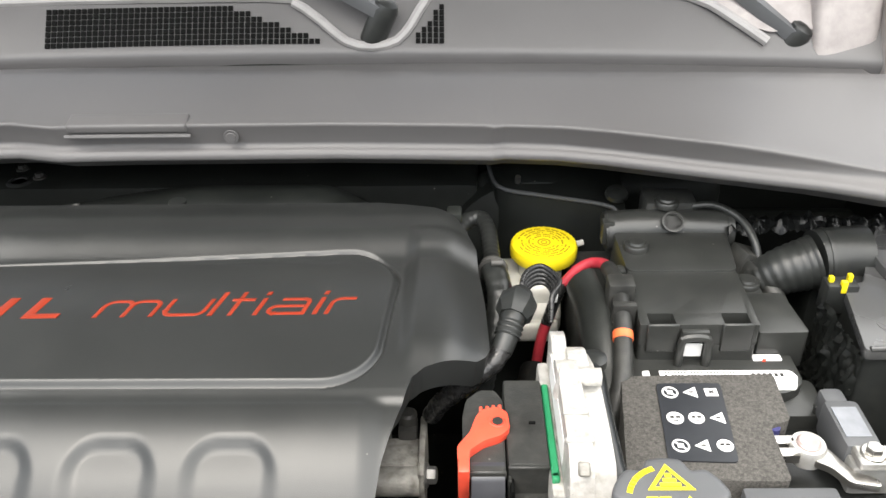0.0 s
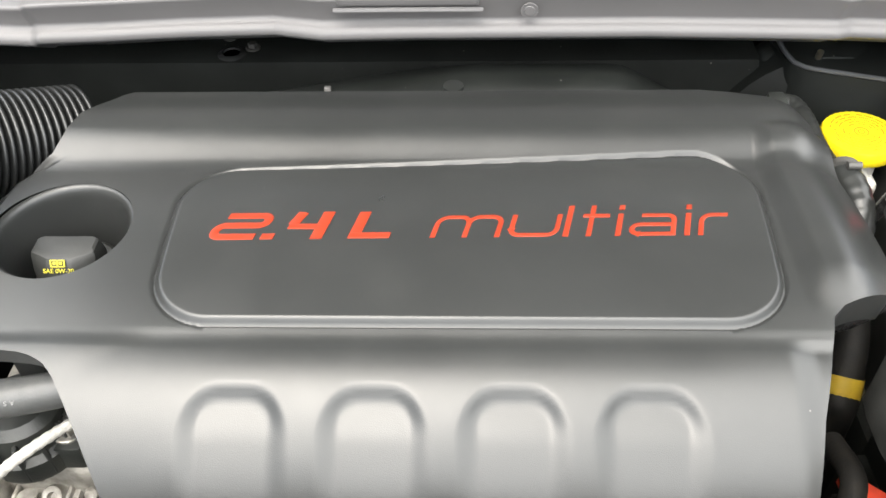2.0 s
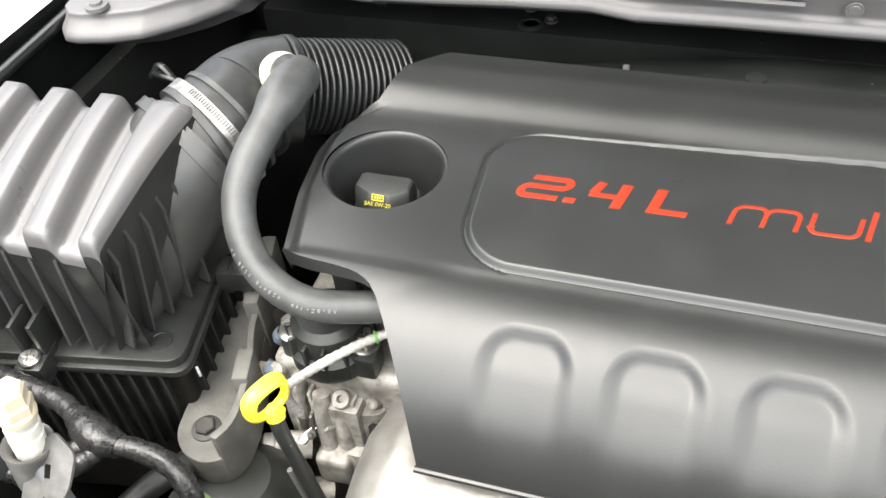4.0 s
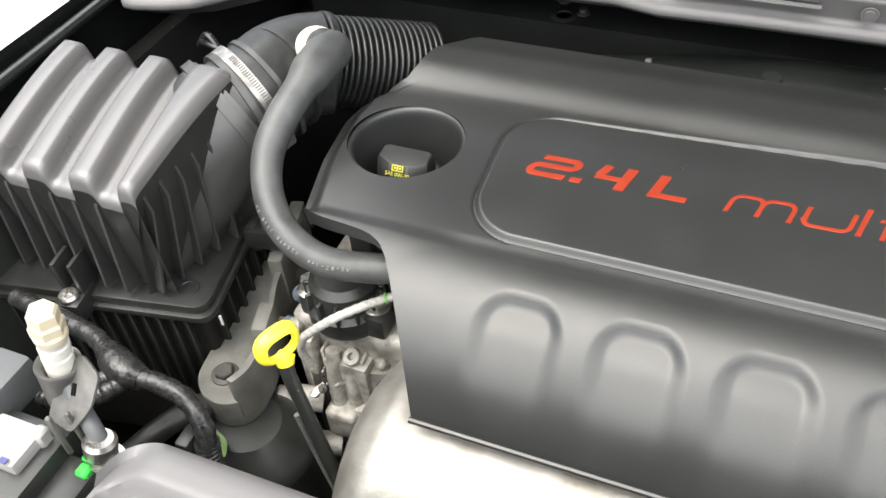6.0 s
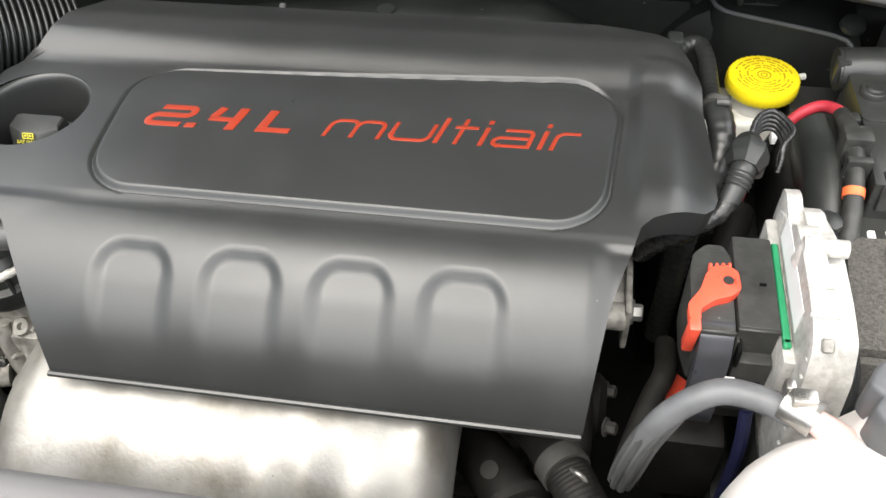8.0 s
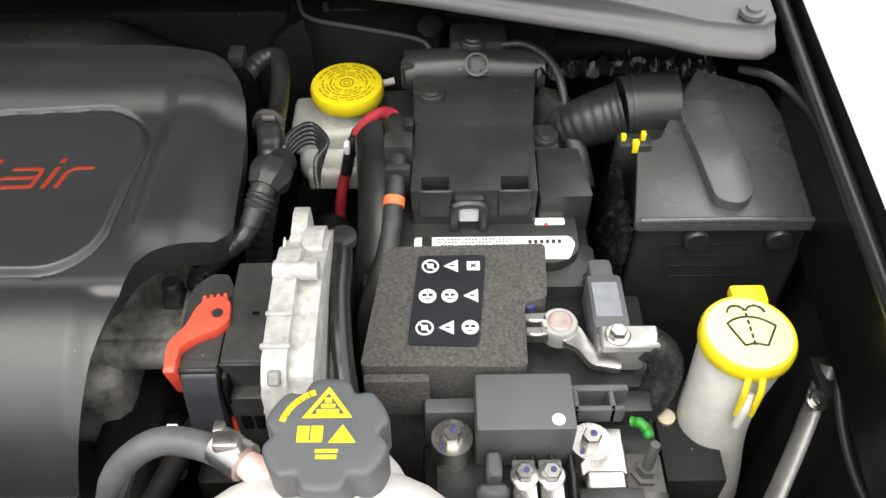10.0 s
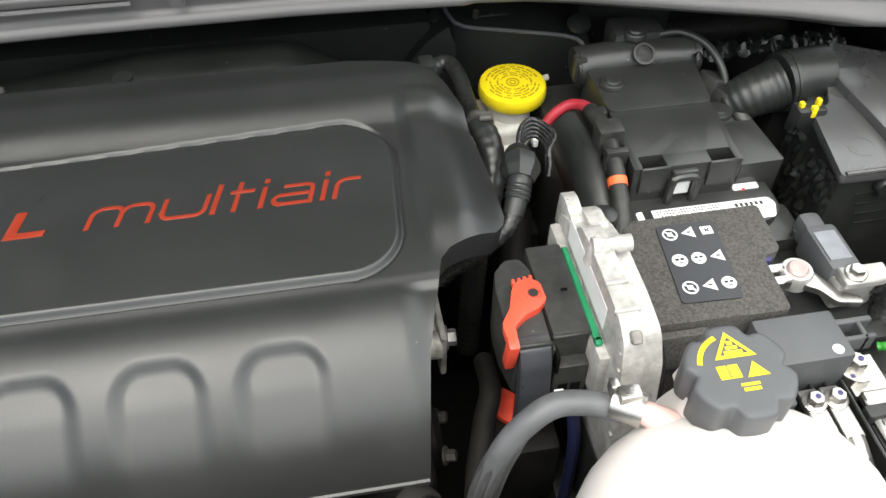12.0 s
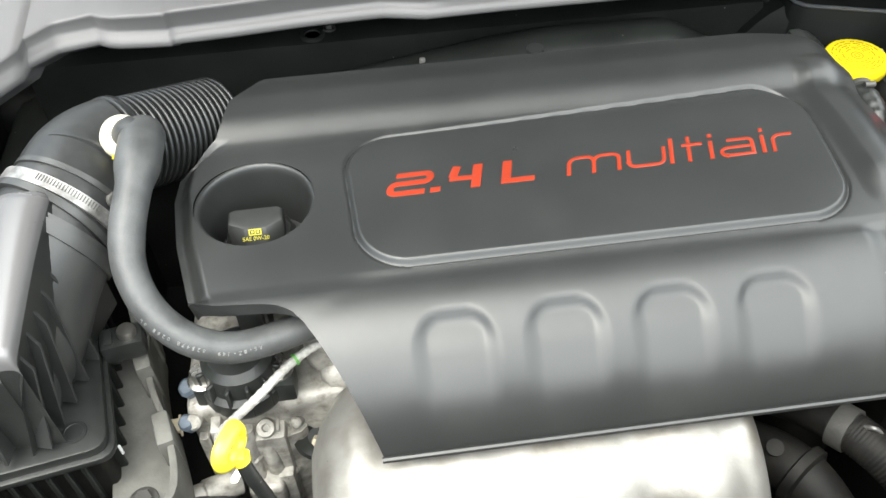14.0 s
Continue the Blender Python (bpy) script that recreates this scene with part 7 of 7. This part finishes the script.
for s in (-1, 1):
    for k in range(5):
        a = radians(20 + 32 * k) if s > 0 else radians(160 - 32 * k)
        pen.append(box(-0.0015, 0.0015, -0.0007, 0.0007, -0.0006, 0.0006, 0, turn=pose(0.3792 + s * 0.0062 + 0.006 * math.cos(a), 0.4350 + 0.006 * math.sin(a), wz, 0, 0, math.degrees(a) + 90)))
part("symbol", merged(*pen), DARK_INK, wcap, "black windscreen washer symbol")

# ---- power distribution block ----
block = thing("power_block", (0.25, 0.36, 0.76), "power distribution block with bolted cable lugs", "fuse block")
part("base", merged(box(0.175, 0.325, 0.285, 0.408, 0.755, 0.815, 0.004), box(0.268, 0.322, 0.395, 0.412, 0.79, 0.832, 0.003)), BLACK, block)
part("relay_cover", merged(box(0.201, 0.264, 0.3645, 0.4065, 0.815, 0.863, 0.003, 2)), GREY, block, "smooth grey relay cover")
part("white_dot", lathe([(0.0042, 0), (0.0042, 0.0008), (0, 0.0008)], (0.2525, 0.3715, 0.8626), (0, 0, 1), 20), WHITE, block)
for x in (0.226, 0.2375, 0.2495, 0.262):
    part("divider", box(x - 0.0015, x + 0.0015, 0.290, 0.364, 0.815, 0.834, 0.001, 1), BLACK, block)
for x in (0.231, 0.2478):
    part("cable_lug", merged(box(x - 0.0075, x + 0.0075, 0.316, 0.359, 0.830, 0.836, 0.002, 2), tube([(x, 0.318, 0.832), (x, 0.305, 0.828), (x - 0.002, 0.275, 0.81), (x - 0.002, 0.25, 0.74)], 0.0072, 14, 0.006)), ZINC, block, "crimped metal cable lug")
    bolt(block, (x, 0.347, 0.836), 0.0062, (0, 0, 1), 0.008)
    part("paint_dab", lathe([(0.0022, 0), (0.002, 0.0010), (0, 0.0012)], (x + 0.001, 0.3475, 0.8435), (0, 0, 1), 10), BLUE, block)
for x, y, z, r in ((0.2755, 0.370, 0.836, 0.0065), (0.186, 0.374, 0.836, 0.0065)):
    part("washer", lathe([(0.0125, -0.022), (0.0135, 0), (0.0135, 0.0018), (0, 0.0018)], (x, y, z), (0, 0, 1), 28), ZINC, block)
    bolt(block, (x, y, z + 0.0015), r, (0, 0, 1), 0.009, washer=False)
    part("paint_dab", merged(lathe([(0.0026, 0), (0.0022, 0.001), (0, 0.0014)], (x + 0.001, y + 0.001, z + 0.010), (0, 0, 1), 10), box(x - 0.008, x - 0.005, y - 0.009, y - 0.006, z + 0.0015, z + 0.0022, 0)), BLUE, block, "blue torque paint")
part("bus_bar", merged(box(0.268, 0.298, 0.350, 0.384, 0.822, 0.830, 0.001, 1), box(0.270, 0.296, 0.338, 0.352, 0.826, 0.834, 0.002, 1)), ZINC, block)
part("slot_frame", merged(box(0.266, 0.300, 0.388, 0.392, 0.83, 0.846, 0.001, 1), box(0.266, 0.270, 0.388, 0.404, 0.83, 0.846, 0.001, 1), box(0.290, 0.294, 0.388, 0.404, 0.83, 0.846, 0.001, 1), box(0.264, 0.304, 0.403, 0.408, 0.83, 0.846, 0.001, 1)), GREY, block)
part("fuse_carrier", merged(box(0.264, 0.304, 0.328, 0.338, 0.815, 0.838, 0.002), box(0.268, 0.298, 0.296, 0.328, 0.815, 0.828, 0.002)), BLACK, block)
part("side_lug", merged(box(0.270, 0.292, 0.308, 0.334, 0.828, 0.833, 0.002, 1), tube([(0.281, 0.312, 0.829), (0.280, 0.285, 0.818), (0.279, 0.26, 0.79)], 0.009, 12, 0.006)), BRIGHT, block)
bolt(block, (0.281, 0.324, 0.832), 0.0055, (0, 0, 1), 0.010)
part("stud", merged(lathe([(0.0035, 0), (0.0035, 0.030), (0.003, 0.032), (0, 0.032)], (0.309, 0.352, 0.828), (0.05, 0.1, 1), 12), lathe([(0.009, 0), (0.0095, 0.003), (0.0065, 0.004), (0.0065, 0.010), (0, 0.010)], (0.309, 0.352, 0.826), (0.05, 0.1, 1), 6)), IRON, block)
part("stud_terminal", merged(box(0.297, 0.322, 0.335, 0.368, 0.812, 0.826, 0.003), tube([(0.310, 0.34, 0.818), (0.312, 0.315, 0.812), (0.312, 0.28, 0.78)], 0.0135, 16, 0.004, ribs=0.001, pitch=0.01)), IRON, block)
part("small_plug", merged(box(0.207, 0.217, 0.345, 0.362, 0.82, 0.842, 0.002, 1), box(0.201, 0.222, 0.336, 0.346, 0.815, 0.832, 0.003, 1), tube([(0.212, 0.337, 0.822), (0.216, 0.32, 0.815), (0.222, 0.30, 0.80)], 0.0045, 10, 0.004)), GREY, block)
part("side_panel", box(0.168, 0.202, 0.392, 0.404, 0.80, 0.838, 0.003), GREY, block)

# negative pole and battery sensor
pole = thing("battery_clamp", (0.27, 0.455, 0.78), "zinc plated battery clamp on a grey pole sensor", "clamp")
part("tray_step", box(0.236, 0.33, 0.418, 0.50, 0.655, 0.826, 0.004), BLACK, pole)
part("pole_post", lathe([(0.0092, 0), (0.0086, 0.017), (0.007, 0.0185), (0, 0.0185)], (0.262, 0.451, 0.842), (0, 0, 1), 28), material("worn_lead", (0.46, 0.36, 0.34), 0.45, metal=0.4, vary=0.2, scale=80, bump=0.1), pole, "worn grey lead post")
part("ring", lathe([(0.0090, -0.008), (0.0125, -0.008), (0.0128, 0.004), (0.0118, 0.006), (0.0090, 0.006)], (0.262, 0.451, 0.852), (0, 0, 1), 32), BRIGHT, pole)
part("jaw", merged(box(0.237, 0.254, 0.440, 0.448, 0.848, 0.858, 0.0015, 1), box(0.237, 0.254, 0.452, 0.460, 0.848, 0.858, 0.0015, 1)), ZINC, pole)
part("bolt_pair", merged(lathe([(0.004, -0.01), (0.004, 0.014), (0, 0.014)], (0.2425, 0.466, 0.845), (0, 0, 1), 12)), BLUE, pole, "blue-marked clamp bolt")
arm = prism(rounded([(0.268, 0.458), (0.276, 0.450), (0.286, 0.428), (0.300, 0.421), (0.300, 0.414), (0.280, 0.418), (0.272, 0.432), (0.262, 0.438)], 0.004), 0.848, 0.854, 0.002)
part("arm", arm, ZINC, pole)
part("sensor", merged(box(0.283, 0.309, 0.440, 0.488, 0.835, 0.866, 0.005, 2), box(0.287, 0.305, 0.484, 0.506, 0.838, 0.862, 0.005, 2)), GREY, pole, "grey battery sensor")
part("sensor_label", box(0.286, 0.304, 0.449, 0.479, 0.8655, 0.8665, 0), material("pale_grey_label", (0.20, 0.21, 0.23), 0.5, vary=0.15, scale=90), pole)
part("shunt", merged(box(0.287, 0.326, 0.424, 0.442, 0.858, 0.866, 0.0015, 1), box(0.285, 0.32, 0.428, 0.445, 0.83, 0.858, 0.004)), BRIGHT, pole)
bolt(pole, (0.298, 0.433, 0.866), 0.006, (0, 0, 1), 0.007)
part("cable", tube([(0.320, 0.433, 0.856), (0.330, 0.430, 0.850), (0.334, 0.424, 0.835), (0.326, 0.415, 0.815), (0.315, 0.410, 0.80), (0.30, 0.405, 0.78)], 0.0125, 16, 0.004), TAPE, pole)
LEAF_GREEN = material("green_clip_plastic", (0.025, 0.24, 0.02), 0.4, vary=0.15, scale=80, bump=0.03)
alone("green_clip", tube([(0.3060, 0.3880, 0.8310), (0.3105, 0.3855, 0.8335), (0.3145, 0.3810, 0.8320), (0.3160, 0.3775, 0.8290)], 0.0034, 12, 0.002, ribs=0.0007, pitch=0.005), LEAF_GREEN, "small crumpled green tape on the battery cable", "tape")
ledge = thing("tank_ledge", (0.34, 0.42, 0.70), "black ledge with a round beige plug", "bracket")
part("ledge", box(0.330, 0.372, 0.36, 0.44, 0.46, 0.80, 0.004), DEEP, ledge)
part("plug", lathe([(0.006, 0), (0.0065, 0.003), (0, 0.004)], (0.338, 0.408, 0.80), (0, 0, 1), 18), BEIGE, ledge, "beige round plug")

# ---- right wing: release cable and prop rod ----
cable = thing("release_cable", (0.45, 0.45, 0.80), "thin black hood release cable clipped along the wing", "cable")
part("cable", tube([(0.415, 0.640, 0.930), (0.434, 0.615, 0.938), (0.452, 0.570, 0.935), (0.458, 0.520, 0.920), (0.460, 0.480, 0.90), (0.452, 0.440, 0.868), (0.445, 0.400, 0.84), (0.452, 0.36, 0.81), (0.468, 0.32, 0.79), (0.48, 0.28, 0.78)], 0.0032, 10, 0.006), RUBBER, cable)
part("clip", box(0.452, 0.480, 0.522, 0.545, 0.868, 0.895, 0.004), BLACK, cable)
prop = thing("steel_rail", (0.40, 0.36, 0.70), "bare steel rail leaning beside the washer neck", "rail")
part("rail", tube([(0.450, 0.43, 0.83), (0.425, 0.385, 0.80), (0.39, 0.33, 0.77), (0.36, 0.28, 0.74)], 0.0075, 12, 0.008, flat=0.5), IRON_PALE, prop)
part("post", box(0.44, 0.48, 0.405, 0.44, 0.46, 0.83, 0.004), DEEP, prop)
bolt(prop, (0.438, 0.408, 0.822), 0.0055, (0.2, -0.3, 1), 0.007)

# ---- clutter on the firewall ----
wall_bits = thing("firewall_insulation", (0.13, 0.78, 0.75), "black moulded insulation panel on the firewall", "panel")
part("panel", merged(prism(rounded([(0.045, 0.835), (0.052, 0.803), (0.064, 0.793), (0.165, 0.760), (0.180, 0.745), (0.19, 0.85), (0.045, 0.85)], 0.006), 0.70, 0.878, 0.003)), DEEP, wall_bits)
part("edge", tube([(0.045, 0.835, 0.888), (0.050, 0.805, 0.884), (0.062, 0.791, 0.881), (0.105, 0.778, 0.880), (0.158, 0.760, 0.880), (0.172, 0.748, 0.878), (0.175, 0.735, 0.868)], 0.0022, 8, 0.01), GREY, wall_bits, "pale worn panel edge")
part("rivet", lathe([(0.012, 0), (0.011, 0.004), (0.006, 0.005), (0, 0.008)], (0.173, 0.767, 0.887), (0, -0.3, 1), 20), BLACK, wall_bits)
part("stud", lathe([(0.003, 0), (0.003, 0.008), (0, 0.009)], (0.075, 0.800, 0.885), (0, -0.3, 1), 10), ZINC, wall_bits)
plenum = thing("intake_plenum", (-0.25, 0.74, 0.70), "black plastic plenum behind the engine cover", "plenum")
rows = []
for i in range(41):
    x = -0.50 + 0.455 * i / 40
    h = 0.882 + 0.033 * float(smooth(-0.50, -0.22, x)) * float(smooth(-0.045, -0.125, x))
    rows.append([(x, 0.695, 0.70), (x, 0.697, h - 0.014), (x, 0.705, h - 0.003), (x, 0.72, h), (x, 0.75, h - 0.004), (x, 0.775, h - 0.02), (x, 0.785, h - 0.05), (x, 0.785, 0.70)])
bm = grid_mesh(rows)
bmesh.ops.recalc_face_normals(bm, faces=bm.faces)
bmesh.ops.solidify(bm, geom=bm.faces[:], thickness=0.003)
part("cover", bm, DOME, plenum, "smooth domed cover", sharp=70)
part("foot", box(-0.48, -0.10, 0.69, 0.86, 0.46, 0.72, 0.01), DEEP, plenum)
part("clip", merged(box(-0.367, -0.361, 0.730, 0.735, 0.880, 0.9005, 0.0015)), IRON_PALE, plenum)
part("boss", lathe([(0.010, -0.02), (0.0085, 0.001), (0, 0.002)], (-0.255, 0.712, 0.9135), (0, 0, 1), 18), BLACK, plenum)
grommets = thing("firewall_bolt_set", (-0.45, 0.86, 0.80), "small bolts and a drain hole on the firewall", "fixing")
part("plate", box(-0.78, 0.035, 0.82, 0.91, 0.70, 0.872, 0.01, 2), DEEP, grommets)
part("hole_rim", lathe([(0.008, 0), (0.0085, 0.002), (0.013, 0.001), (0.014, 0)], (-0.474, 0.835, 0.872), (0, 0, 1), 24), RUBBER, grommets)
for x, y, z in ((-0.480, 0.860, 0.875), (-0.455, 0.845, 0.872), (-0.60, 0.86, 0.87)):
    bolt(grommets, (x, y, z), 0.005, (0, 0, 1), 0.006, IRON)
